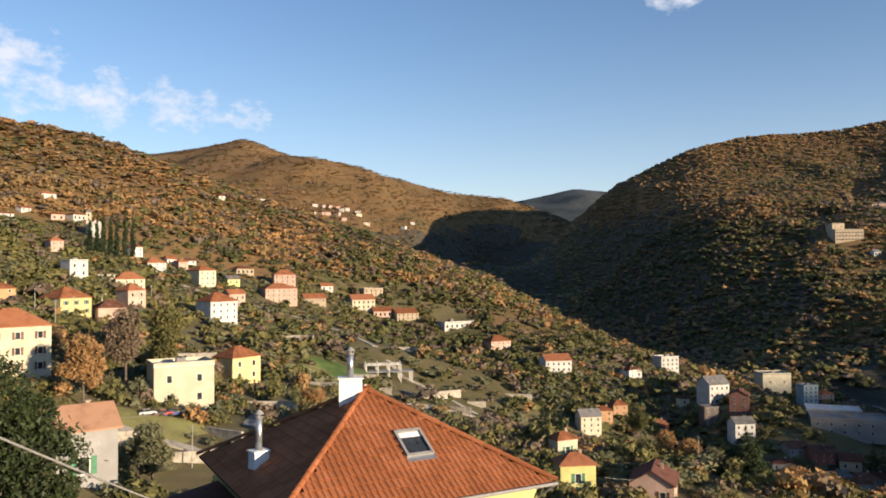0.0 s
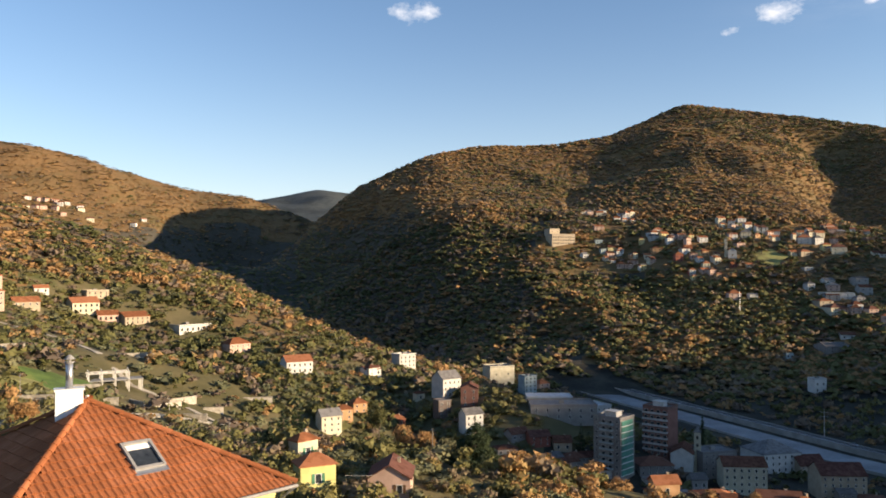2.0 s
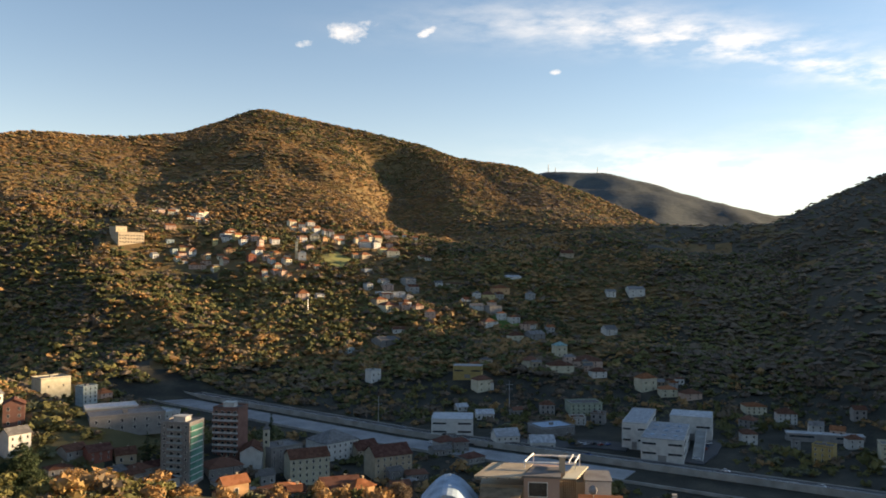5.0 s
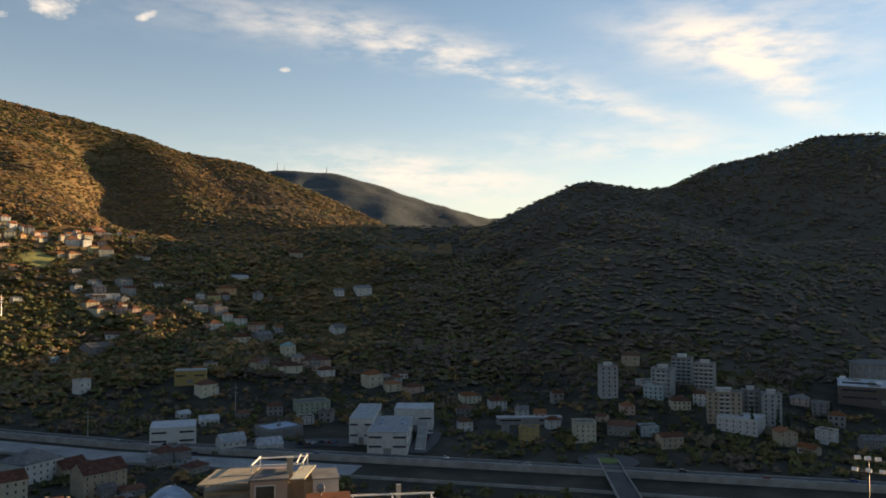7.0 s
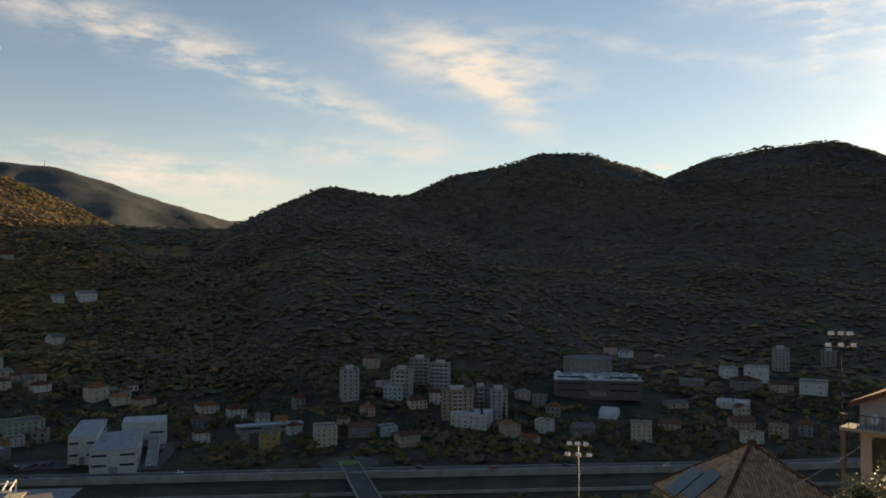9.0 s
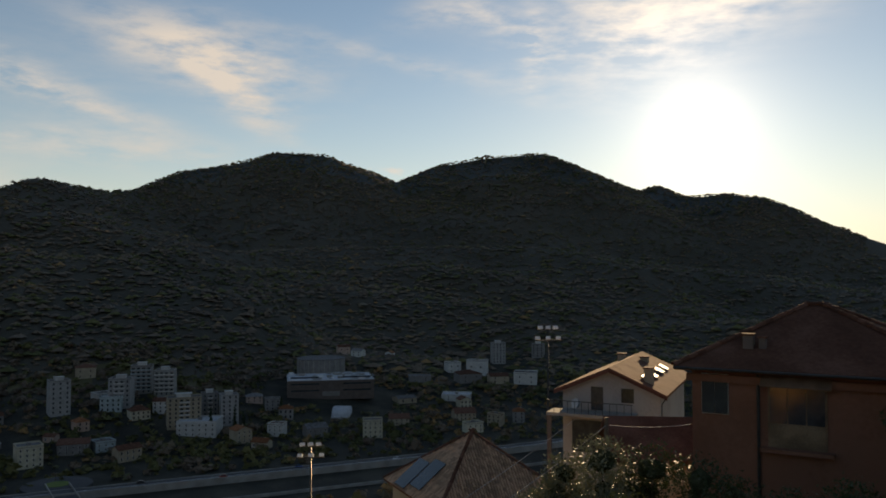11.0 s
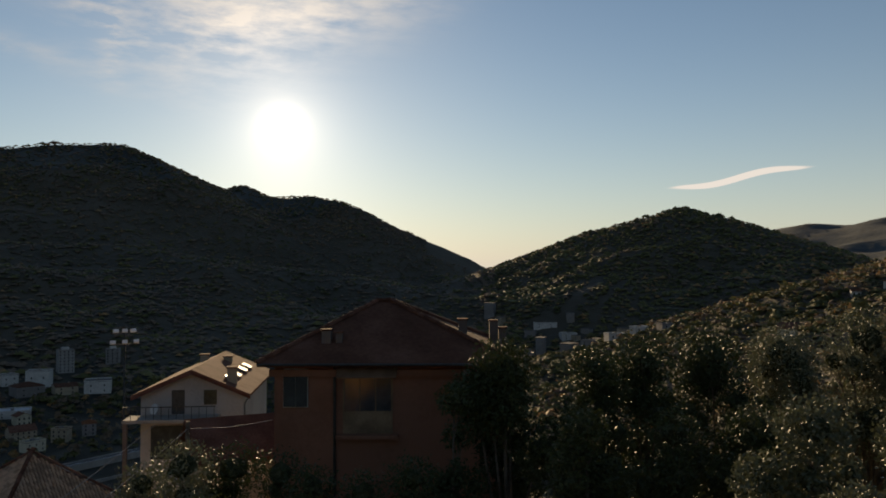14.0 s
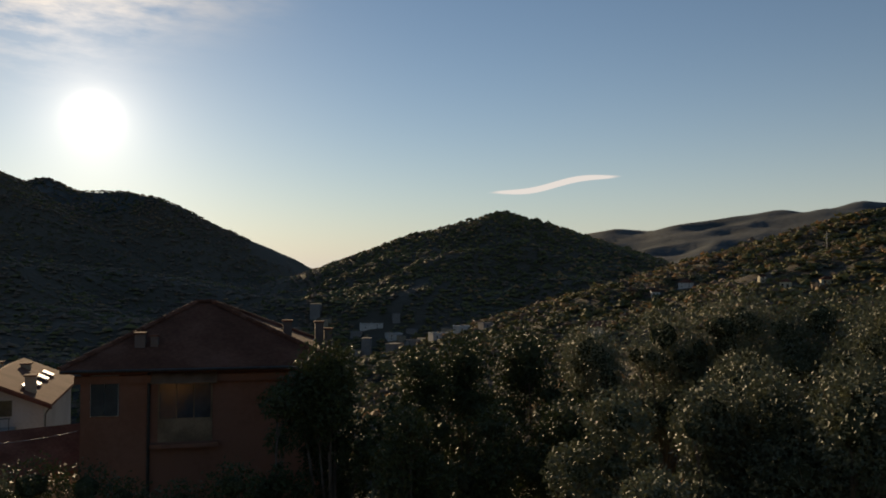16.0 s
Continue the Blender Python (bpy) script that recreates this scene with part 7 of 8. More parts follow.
def patch(name, bearing, dist, w, d, turn, mat, label):
    """A meadow draped on the ground with a wavering edge."""
    cx, cy = polar(bearing, dist)
    n = 26
    a = np.linspace(0, 2 * math.pi, n, endpoint=False)
    v, f = [], []
    rings = (0.0, 0.35, 0.7, 1.0)
    t = -radians(turn)
    for r in rings[1:]:
        wob = 1 + 0.16 * np.sin(3 * a + bearing) + 0.08 * np.sin(7 * a)
        lx, ly = r * wob * w / 2 * np.cos(a), r * wob * d / 2 * np.sin(a)
        x, y = cx + lx * math.cos(t) - ly * math.sin(t), cy + lx * math.sin(t) + ly * math.cos(t)
        z = ground_height(x, y) + 0.5 - 0.75 * (r == 1.0)
        v += list(zip(x, y, z))
    v.append((cx, cy, float(ground_height(np.array([cx]), np.array([cy]))[0]) + 0.5))
    c = len(v) - 1
    f += [(c, k, (k + 1) % n) for k in range(n)]
    for r in range(2):
        f += [(r * n + k, (r + 1) * n + k, (r + 1) * n + (k + 1) % n, r * n + (k + 1) % n) for k in range(n)]
    ob = new(name, mesh_of(name, v, f, mat, True))
    tagged(ob, label, "meadow", kind="structure")
    plot(bearing, dist, 0.36 * min(w, d))


M_STRAW = material("dry_grass", (0.24, 0.22, 0.08), 0.95, 0.1, 0.3, 0.05, 20, color2=(0.28, 0.28, 0.09))
patch("meadow", -7.2, 350, 34, 40, 0, M_GRASS, "green grassy terrace on the slope")
patch("meadow", -5.6, 305, 26, 30, 0, M_GRASS, "green grassy terrace on the slope")
patch("meadow", -13.0, 395, 30, 60, -10, M_STRAW, "yellowing grass slope below the houses")
patch("meadow", -3.2, 460, 40, 36, 0, M_GRASS, "green grassy terrace on the slope")
patch("meadow", -20.0, 200, 26, 22, 0, M_STRAW, "dry garden plot beside the lane")
patch("meadow", -9.5, 330, 24, 26, 0, M_STRAW, "dry grass terrace on the slope")
patch("meadow", 53.8, 880, 44, 40, 0, M_GRASS, "small green field on the hillside")
patch("meadow", 41.5, 1045, 60, 50, 0, M_STRAW, "terraced field below the village church")

# ---- an unfinished building: bare concrete frame ----
ruin = thing("unfinished_house", stand(-4.0, 372, -12), "bare concrete frame of an unfinished house", "building")
for ix in range(5):
    for iy in range(3):
        part("post", Geo().box(-11 + ix * 5.4, -10.6 + ix * 5.4, -4 + iy * 4, -3.6 + iy * 4, -2, 3.2 if ix > 3 else 6.2), M_WALL["white"], ruin)
part("floor_slab", Geo().box(-11.3, 11.5, -4.3, 4.7, 3.0, 3.3), M_CONCRETE, ruin)
for iy in range(3):
    part("beam", Geo().box(-11.2, 5.8, -4 + iy * 4, -3.6 + iy * 4, 6.2, 6.55), M_WALL["white"], ruin)
for ix in range(4):
    part("rafter", Geo().slab([(-11 + ix * 5.4, -4.4, 6.55), (-10.7 + ix * 5.4, -4.4, 6.55), (-10.7 + ix * 5.4, 0.2, 8.0), (-11 + ix * 5.4, 0.2, 8.0)], 0.3), M_WALL["white"], ruin)
    part("rafter", Geo().slab([(-11 + ix * 5.4, 0.2, 8.0), (-10.7 + ix * 5.4, 0.2, 8.0), (-10.7 + ix * 5.4, 4.6, 6.55), (-11 + ix * 5.4, 4.6, 6.55)], 0.3), M_WALL["white"], ruin)
plot(-4.0, 372, 15)


# ---- parked cars ----
def car_model(colour):
    ob = thing("car", pose(0, 0, -50), "small parked car", "car", "parked cars")
    m = material("car_paint_" + colour[0], colour[1], 0.25, 1, 0.05, spec=0.6)
    g = Geo()
    prof = [(-2.05, 0.35), (-2.1, 0.75), (-1.95, 0.92), (-0.9, 0.98), (1.2, 0.98), (1.9, 0.88), (2.1, 0.7), (2.08, 0.35)]
    n = len(prof)
    g.add([(-0.85, x, z) for x, z in prof] + [(0.85, x, z) for x, z in prof],
          [(k, k + 1, n + k + 1, n + k) for k in range(n - 1)] + [(n - 1, 0, n, 2 * n - 1), tuple(range(n))[::-1], tuple(range(n, 2 * n))])
    part("body", g, m, ob)
    g = Geo()
    p1, p2 = [(-1.75, 0.96), (-1.2, 1.42), (0.35, 1.45), (1.15, 0.97)], 4
    g.add([(-0.72, x, z) for x, z in p1] + [(0.72, x, z) for x, z in p1], [(k, k + 1, 5 + k, 4 + k) for k in range(3)] + [(3, 2, 1, 0), (4, 5, 6, 7)])
    part("cabin_glass", g, M_PANE, ob)
    part("car_roof", Geo().box(-0.68, 0.68, -1.15, 0.32, 1.42, 1.49), m, ob)
    for x in (-0.82, 0.82):
        for y in (-1.3, 1.3):
            part("wheel", Geo().tube((x - 0.1, y, 0.32), (x + 0.1, y, 0.32), 0.32, 0.32, 12), M_TYRE, ob)
    return tagged(ob, colour[0] + " small car parked outdoors")


CARS = [car_model(c) for c in (("white", (0.75, 0.75, 0.74)), ("silver", (0.42, 0.43, 0.45)), ("black", (0.03, 0.03, 0.035)), ("red", (0.35, 0.04, 0.03)), ("blue", (0.05, 0.1, 0.25)))]
lots = [(48.3 + 0.45 * k, 496 + 1.5 * (k % 3), 1.0, 20) for k in range(9)] + [(58.5 + 0.5 * k, 500 + 2 * (k % 2), 1.0, 100) for k in range(6)] \
    + [(67.0 + 0.16 * k, 478 + 9 * k, 1.0, 150) for k in range(6)] + [(b, None, 2.65, None) for b in (38, 45, 51, 60, 70, 76, 86, 91, 96, 103)] \
    + [(-20.6 + 0.55 * k, 205 + k, None, 60) for k in range(4)] + [(6.2 + 0.5 * k, 272 + 3 * k, None, 30) for k in range(6)] + [(31 + k, 470, None, 40) for k in range(4)]
for k, (b, d, z, t) in enumerate(lots):
    if d is None:
        y = polar(b, 470)[1]
        x, y = float(valley_line(y)) + (2.6 if k % 2 else -2.6), y
        t = 2 + 180 * (k % 2)
    else:
        x, y = polar(b, d)
    if z is None:
        z = float(ground_height(np.array([x]), np.array([y]))[0]) + 0.4
    m = pose(x, y, z, 0, 0, -t)
    src = CARS[k % 5]
    if k < 5:
        src.matrix_world = m
    else:
        copy_thing(src, m)


# ---- single trees: trunk, limbs and a crown of separate leaves ----
ICO_V = np.array([(0, 0, 1)] + [(0.894 * math.cos(a * 1.2566), 0.894 * math.sin(a * 1.2566), 0.447) for a in range(5)]
                 + [(0.894 * math.cos((a + 0.5) * 1.2566), 0.894 * math.sin((a + 0.5) * 1.2566), -0.447) for a in range(5)] + [(0, 0, -1)])
ICO_F = np.array([(0, 1 + k, 1 + (k + 1) % 5) for k in range(5)] + [(1 + k, 6 + k, 1 + (k + 1) % 5) for k in range(5)]
                 + [(1 + (k + 1) % 5, 6 + k, 6 + (k + 1) % 5) for k in range(5)] + [(6 + k, 11, 6 + (k + 1) % 5) for k in range(5)])


def leaf_cloud(lumps, n, size, seed, long=1.5):
    """Leaves as small bent blades gathered in lumps: centre, radii."""
    r = np.random.default_rng(seed)
    weight = np.array([a * b * c for _, (a, b, c) in lumps]) ** 0.75
    pick = r.choice(len(lumps), n, p=weight / weight.sum())
    d = r.normal(size=(n, 3))
    d /= np.linalg.norm(d, axis=1)[:, None]
    mid = np.array([lumps[i][0] for i in pick]) + d * np.array([lumps[i][1] for i in pick]) * (r.uniform(0.30, 1.0, (n, 1)) ** 0.5 + np.abs(r.normal(0, 0.16, (n, 1))))
    a = r.normal(size=(n, 3)) + d * 0.6
    a /= np.linalg.norm(a, axis=1)[:, None]
    b = np.cross(a, r.normal(size=(n, 3)))
    b /= np.linalg.norm(b, axis=1)[:, None]
    s = size * r.uniform(0.6, 1.4, (n, 1))
    v = np.stack([mid - a * s * long / 2 + b * s * 0.4, mid + a * s * long / 2, mid - a * s * long / 2 - b * s * 0.4], 1).reshape(-1, 3)
    return v, np.arange(3 * n).reshape(-1, 3)


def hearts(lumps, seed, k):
    """Added solid lumps that close the crown, coloured dark like its shaded inside."""
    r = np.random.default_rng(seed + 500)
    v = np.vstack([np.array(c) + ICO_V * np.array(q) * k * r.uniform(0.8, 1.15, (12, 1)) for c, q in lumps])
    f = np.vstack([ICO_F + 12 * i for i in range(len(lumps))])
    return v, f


def limbs(height, reach, lumps, seed, r0):
    rr = random.Random(seed)
    g = Geo()
    lean = Vector((rr.uniform(-0.3, 0.3), rr.uniform(-0.3, 0.3), 0))
    knee = Vector((0, 0, height * 0.32)) + lean * 0.5
    g.tube((0, 0, -0.8), knee, r0, r0 * 0.72, 9)
    for c, (a, b, h) in lumps:
        tip = Vector(c)
        mid = knee.lerp(tip, 0.5) + Vector((rr.uniform(-0.2, 0.2), rr.uniform(-0.2, 0.2), rr.uniform(0, 0.3))) * reach * 0.3
        g.tube(knee, mid, r0 * 0.5, r0 * 0.28, 7).tube(mid, tip, r0 * 0.28, r0 * 0.08, 6)
        for _ in range(3):
            q = tip + Vector((rr.uniform(-a, a), rr.uniform(-b, b), rr.uniform(-h * 0.4, h * 1.0)))
            g.tube(mid.lerp(tip, 0.6), q, r0 * 0.12, r0 * 0.03, 5)
    return g


def tree(bearing, dist, top, radius, leaves, size, mat, label, seed, name="tree", low=0.35, trunk=0.2, group="trees beside the lookout", shape=1.0, heart=0.52):
    x, y = polar(bearing, dist)
    z0 = float(ground_height(np.array([x]), np.array([y]))[0])
    height = max(3.0, EYE_Z + dist * math.tan(radians(top)) - z0)
    rr = random.Random(seed)
    lumps = []
    for k in range(24):
        a, t = rr.uniform(0, 6.283), rr.uniform(low, 0.88)
        w = radius * (0.35 + 0.65 * math.sin(math.pi * min(1, (t - low) / (1 - low) * 0.75 + 0.25)) ** shape)
        q = w * rr.uniform(0.10, 0.82)
        s = radius * rr.uniform(0.22, 0.48)
        lumps.append(((q * math.cos(a), q * math.sin(a), t * height), (s * rr.uniform(0.8, 1.2), s * rr.uniform(0.8, 1.2), s * rr.uniform(0.75, 1.25))))
    lumps.append(((0, 0, height - radius * 0.42), (radius * 0.5, radius * 0.5, radius * 0.42)))
    ob = thing(name, pose(x, y, z0, 0, 0, rr.uniform(0, 360)), label, "tree", group)
    part("trunk", limbs(height, radius, lumps, seed, trunk), M_BARK, ob)
    if leaves:
        v, f = leaf_cloud(lumps, int(leaves * (3.0 if dist < 60 else 1.6)), size * (0.88 if dist < 60 else 1.0), seed)
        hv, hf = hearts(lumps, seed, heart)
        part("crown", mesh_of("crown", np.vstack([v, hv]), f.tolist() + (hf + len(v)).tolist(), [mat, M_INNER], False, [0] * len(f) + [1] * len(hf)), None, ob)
    plot(bearing, dist, radius * 0.8)
    return ob


G1, G2, G3, G4 = "dense dark evergreen tree with small glossy leaves", "silver-leaved olive tree beside the lookout", "round dark evergreen bush beside the house", "shrub with yellowing leaves"
tree(-30.6, 25, -5.4, 2.5, 9000, 0.13, M_LAUREL, G1, 1, trunk=0.22)
tree(-27.6, 27, -8.0, 1.3, 4500, 0.13, M_LAUREL, G1, 2, trunk=0.16)
tree(-31.0, 17, -14.0, 1.3, 3000, 0.10, M_BARE, "bare brown shrub with thin twigs", 3, heart=0.3, trunk=0.1)
tree(140.6, 29, -4.9, 2.3, 9000, 0.11, M_LAUREL, G3, 4, low=0.2)
tree(137.0, 27, -8.0, 1.2, 3000, 0.11, M_LAUREL, G3, 5, low=0.2)
for k, (b, d, t, r, n, m) in enumerate(((115.4, 30, -12.6, 1.7, 4000, M_OLIVE_NEAR), (118.0, 28, -11.3, 2.0, 5000, M_OLIVE_NEAR), (121.4, 29, -11.7, 2.0, 5000, M_LAUREL), (124.6, 27, -12.3, 1.9, 4500, M_LAUREL), (126.8, 25, -13.4, 1.5, 4000, M_LAUREL), (119.4, 22, -15.2, 1.4, 3500, M_LAUREL), (113.0, 33, -15.0, 1.3, 3000, M_OLIVE_NEAR), (130.5, 24, -14.0, 1.5, 3500, M_LAUREL), (134.0, 24, -13.0, 1.5, 3500, M_LAUREL))):
    tree(b, d, t, r, n, 0.09, m, G4, 200 + k, low=0.2)
for k, (b, d, t, r, n, m, lab) in enumerate((
        (147.2, 31, -5.4, 1.9, 7000, M_LAUREL, G1), (150.6, 34, -4.6, 2.3, 8000, M_LAUREL, G1), (155.0, 36, -4.0, 2.6, 8500, M_LAUREL, G1),
        (146.5, 24, -9.5, 1.4, 4000, M_LAUREL, G1), (159.5, 38, -3.7, 2.8, 8500, M_OLIVE_NEAR, G2), (164.6, 40, -2.3, 3.2, 9500, M_OLIVE_NEAR, G2),
        (169.6, 40, -1.1, 3.3, 9500, M_OLIVE_NEAR, G2), (174.6, 38, -1.0, 3.1, 9500, M_OLIVE_NEAR, G2), (178.8, 34, -0.8, 3.0, 9000, M_OLIVE_NEAR, G2),
        (161.4, 19, -8.2, 1.55, 7000, M_OLIVE_NEAR, G2), (167.6, 22, -7.4, 1.8, 7000, M_OLIVE_NEAR, G2), (171.5, 23, -6.3, 2.2, 8000, M_OLIVE_NEAR, G2),
        (176.8, 21, -5.4, 2.2, 8000, M_OLIVE_NEAR, G2), (164.0, 15, -13.5, 1.2, 5000, M_OLIVE_NEAR, G2), (158.0, 26, -8.8, 1.7, 5000, M_LAUREL, G1),
        (152.5, 27, -9.5, 1.8, 5000, M_LAUREL, G1), (170.0, 31, -5.0, 2.2, 6000, M_OLIVE_NEAR, G2))):
    tree(b, d, t, r, n, 0.085 if m is M_OLIVE_NEAR else 0.10, m, lab, 30 + k, name="olive_tree" if lab == G2 else "tree", trunk=0.2)
tree(-22.0, 225, -2.6, 6.0, 2600, 0.55, M_BARE, "bare reddish broadleaf tree beside the garden", 60, heart=0.3, trunk=0.4, group="trees on the slope")
tree(-24.6, 205, -4.3, 5.0, 3200, 0.5, M_AUTUMN, "tall yellowing poplar beside the garden", 61, trunk=0.35, group="trees on the slope")
tree(-19.4, 250, -2.6, 6.5, 5200, 0.55, M_GREEN, "large dark evergreen oak beside the house", 62, trunk=0.45, group="trees on the slope")
tree(-20.3, 165, -10.4, 4.2, 4200, 0.42, M_OLIVE, "round olive tree beside the lane", 63, name="olive_tree", trunk=0.3, group="trees on the slope")
tree(-15.4, 135, -13.4, 3.0, 3600, 0.34, M_OLIVE, "round olive tree beside the lane", 64, name="olive_tree", trunk=0.3, group="trees on the slope")
tree(-13.6, 138, -13.0, 3.0, 3600, 0.34, M_GREEN, "round evergreen shrub beside the lane", 65, trunk=0.3, group="trees on the slope")


for k, (b, d, t, r, m, lab) in enumerate((
        (15.8, 238, -11.3, 5.0, M_AUTUMN, "yellowing broadleaf tree above the town"), (17.4, 232, -11.7, 5.0, M_AUTUMN, "yellowing broadleaf tree above the town"),
        (18.8, 226, -12.3, 4.2, M_OLIVE, "grey-green broadleaf tree above the town"), (13.9, 325, -9.6, 5.5, M_GREEN, "dark umbrella pine among the houses"),
        (24.3, 228, -13.0, 4.5, M_AUTUMN, "yellowing broadleaf tree above the town"), (26.0, 236, -13.2, 4.8, M_AUTUMN, "yellowing broadleaf tree above the town"), (25.2, 216, -14.2, 4.2, M_OLIVE, "grey-green broadleaf tree above the town"), (27.0, 218, -14.2, 4.4, M_AUTUMN, "yellowing broadleaf tree above the town"), (29.6, 230, -14.6, 4.2, M_OLIVE, "grey-green broadleaf tree above the town"), (31.2, 226, -15.0, 3.8, M_AUTUMN, "yellowing broadleaf tree above the town"), (36.2, 226, -15.3, 3.0, M_BARE, "reddish half-bare tree above the town"), (40.2, 225, -15.2, 3.2, M_AUTUMN, "yellowing broadleaf tree above the town"), (46.0, 224, -15.2, 3.4, M_BARE, "reddish half-bare tree above the town"),
        (22.7, 215, -14.2, 3.6, M_AUTUMN, "yellowing broadleaf tree above the town"), (28.0, 240, -14.4, 4.2, M_BARE, "reddish half-bare tree above the town"),
        (12.4, 200, -14.0, 2.6, M_OLIVE, "grey-green broadleaf tree above the town"), (-1.5, 205, -10.6, 3.0, M_OLIVE, "round olive tree beside the lane"),
        (-6.5, 240, -9.0, 3.4, M_OLIVE, "round olive tree beside the lane"), (-9.4, 232, -8.6, 3.6, M_AUTUMN, "yellowing broadleaf tree beside the lane"))):
    tree(b, d, t, r, 4200, 0.34, m, lab, 300 + k, trunk=0.3, group="trees on the slope")


def conifer(bearing, dist, top, radius, label, seed, n=2600, name="conifer", tight=False, size=None):
    """A straight trunk with tiers of boughs, each hung with needles."""
    x, y = polar(bearing, dist)
    z0 = float(ground_height(np.array([x]), np.array([y]))[0])
    h = max(6.0, EYE_Z + dist * math.tan(radians(top)) - z0)
    rr = random.Random(seed)
    ob = thing(name, pose(x, y, z0, 0, 0, rr.uniform(0, 360)), label, "tree", "conifers")
    g = Geo().tube((0, 0, -1), (0, 0, h * 0.97), 0.012 * h + 0.1, 0.04, 8)
    lumps = []
    tiers = 14
    for k in range(tiers):
        t = 0.12 + 0.86 * k / tiers
        reach = radius * ((1 - t) ** (0.75 if not tight else 0.45) * (1.0 if not tight or t > 0.2 else 0.8))
        for j in range(6 if not tight else 3):
            a = rr.uniform(0, 6.283)
            q = reach * rr.uniform(0.55, 1.05) * (1 if not tight else 0.45)
            z = (t + rr.uniform(-0.03, 0.03)) * h
            tip = (q * math.cos(a), q * math.sin(a), z - (0.06 * q if not tight else -0.4))
            if not tight:
                g.tube((0, 0, z + 0.1), tip, 0.05 + 0.006 * h * (1 - t), 0.02, 5)
            s = max(0.35, reach * 0.42)
            lumps.append(((tip[0] * 0.8, tip[1] * 0.8, tip[2]), (s, s, s * (0.35 if not tight else 1.6))))
    lumps.append(((0, 0, h * 0.97), (0.4, 0.4, 0.9)))
    part("trunk", g, M_BARK, ob)
    v, f = leaf_cloud(lumps, n, size or max(0.25, radius * 0.10), seed, 1.8)
    part("crown", mesh_of("crown", v, f.tolist(), M_CONIFER), None, ob)
    plot(bearing, dist, radius * 0.8)


conifer(21.0, 205, -10.8, 7.0, "large spreading cedar above the town", 70, 15000, size=0.34)
conifer(8.2, 255, -8.2, 4.2, "blue-green spreading cedar below the houses", 69, 5000, size=0.36)
conifer(7.2, 200, -10.0, 3.4, "slim dark spruce below the house", 71)
conifer(6.2, 205, -11.2, 2.8, "slim dark spruce below the house", 72)
conifer(28.6, 405, -11.0, 3.0, "slim dark spruce in the town", 73, 1500)
for k, (b, d, t) in enumerate(((-24.26, 500, 3.27), (-23.84, 504, 3.51), (-23.46, 508, 3.75), (-23.01, 512, 3.68), (-22.62, 516, 3.62), (-22.09, 520, 4.01), (-21.6, 524, 4.1))):
    conifer(b, d, t, 3.0, "dark columnar cypress in a row", 80 + k, 1500, "cypress", True, 0.6)
for k, (b, d, t) in enumerate(((90.2, 548, -9.0), (91.8, 545, -9.1), (92.4, 546, -9.4), (95.0, 600, -8.6), (36.9, 470, -10.2), (40.3, 1060, 3.4), (40.8, 1055, 3.2))):
    conifer(b, d, t, 2.8, "dark columnar cypress beside the houses", 95 + k, 700, "cypress", True, 0.6)


# ---- woods: many small crowns, joined by kind of leaf ----
wrng = np.random.default_rng(21)
def crown_template(leaves, leaf, core=0.0, seed=0, lumps=0, loose=0.7, dome=False):
    """A crown of unit radius: a ragged skin of leaf clumps over lumps, with a dark heart where one could see in."""
    r = np.random.default_rng(seed)
    vs, fs, k = [], [], 0
    balls = [(np.zeros(3), 0.8)] if not lumps else [(r.normal(0, 0.40, 3) * (1, 1, 0.7), r.uniform(0.40, 0.62)) for _ in range(lumps)]
    if core:
        for c, s in balls:
            if dome:    # five leaning planes under one tip
                ring = [(math.cos(1.2566 * j), math.sin(1.2566 * j), -0.12) for j in range(5)]
                vs.append(c + np.array([(0, 0, 0.92)] + ring) * s * core * r.uniform(0.72, 1.28, (6, 1)) + r.normal(0, 0.08, (6, 3)))
                fs.append(np.array([(0, 1 + j, 1 + (j + 1) % 5) for j in range(5)]) + k)
                k += 6
                continue
            vs.append(c + ICO_V * s * core * r.uniform(0.75, 1.2, (12, 1)))
            fs.append(ICO_F[:10] + k)
            k += 12
    pick = r.integers(0, len(balls), leaves)
    d = r.normal(size=(leaves, 3))
    d[:, 2] = np.abs(d[:, 2]) * np.where(r.uniform(size=leaves) < 0.3, -0.7, 1.0)
    d /= np.linalg.norm(d, axis=1)[:, None]
    mid = np.array([balls[i][0] for i in pick]) + d * np.array([balls[i][1] for i in pick])[:, None] * r.uniform(0.72, 1.28, (leaves, 1))
    out = d + loose * r.normal(size=(leaves, 3))
    a = np.cross(out, r.normal(size=(leaves, 3)))
    a /= np.linalg.norm(a, axis=1)[:, None]
    b = np.cross(out, a)
    b /= np.linalg.norm(b, axis=1)[:, None]
    s = leaf * r.uniform(0.6, 1.4, (leaves, 1))
    tri = np.stack([mid + a * s, mid - 0.5 * a * s + 0.8 * b * s, mid - 0.5 * a * s - 0.8 * b * s], 1).reshape(-1, 3)
    vs.append(tri)
    fs.append(np.arange(3 * leaves).reshape(-1, 3) + k)
    return np.vstack(vs), np.vstack(fs)


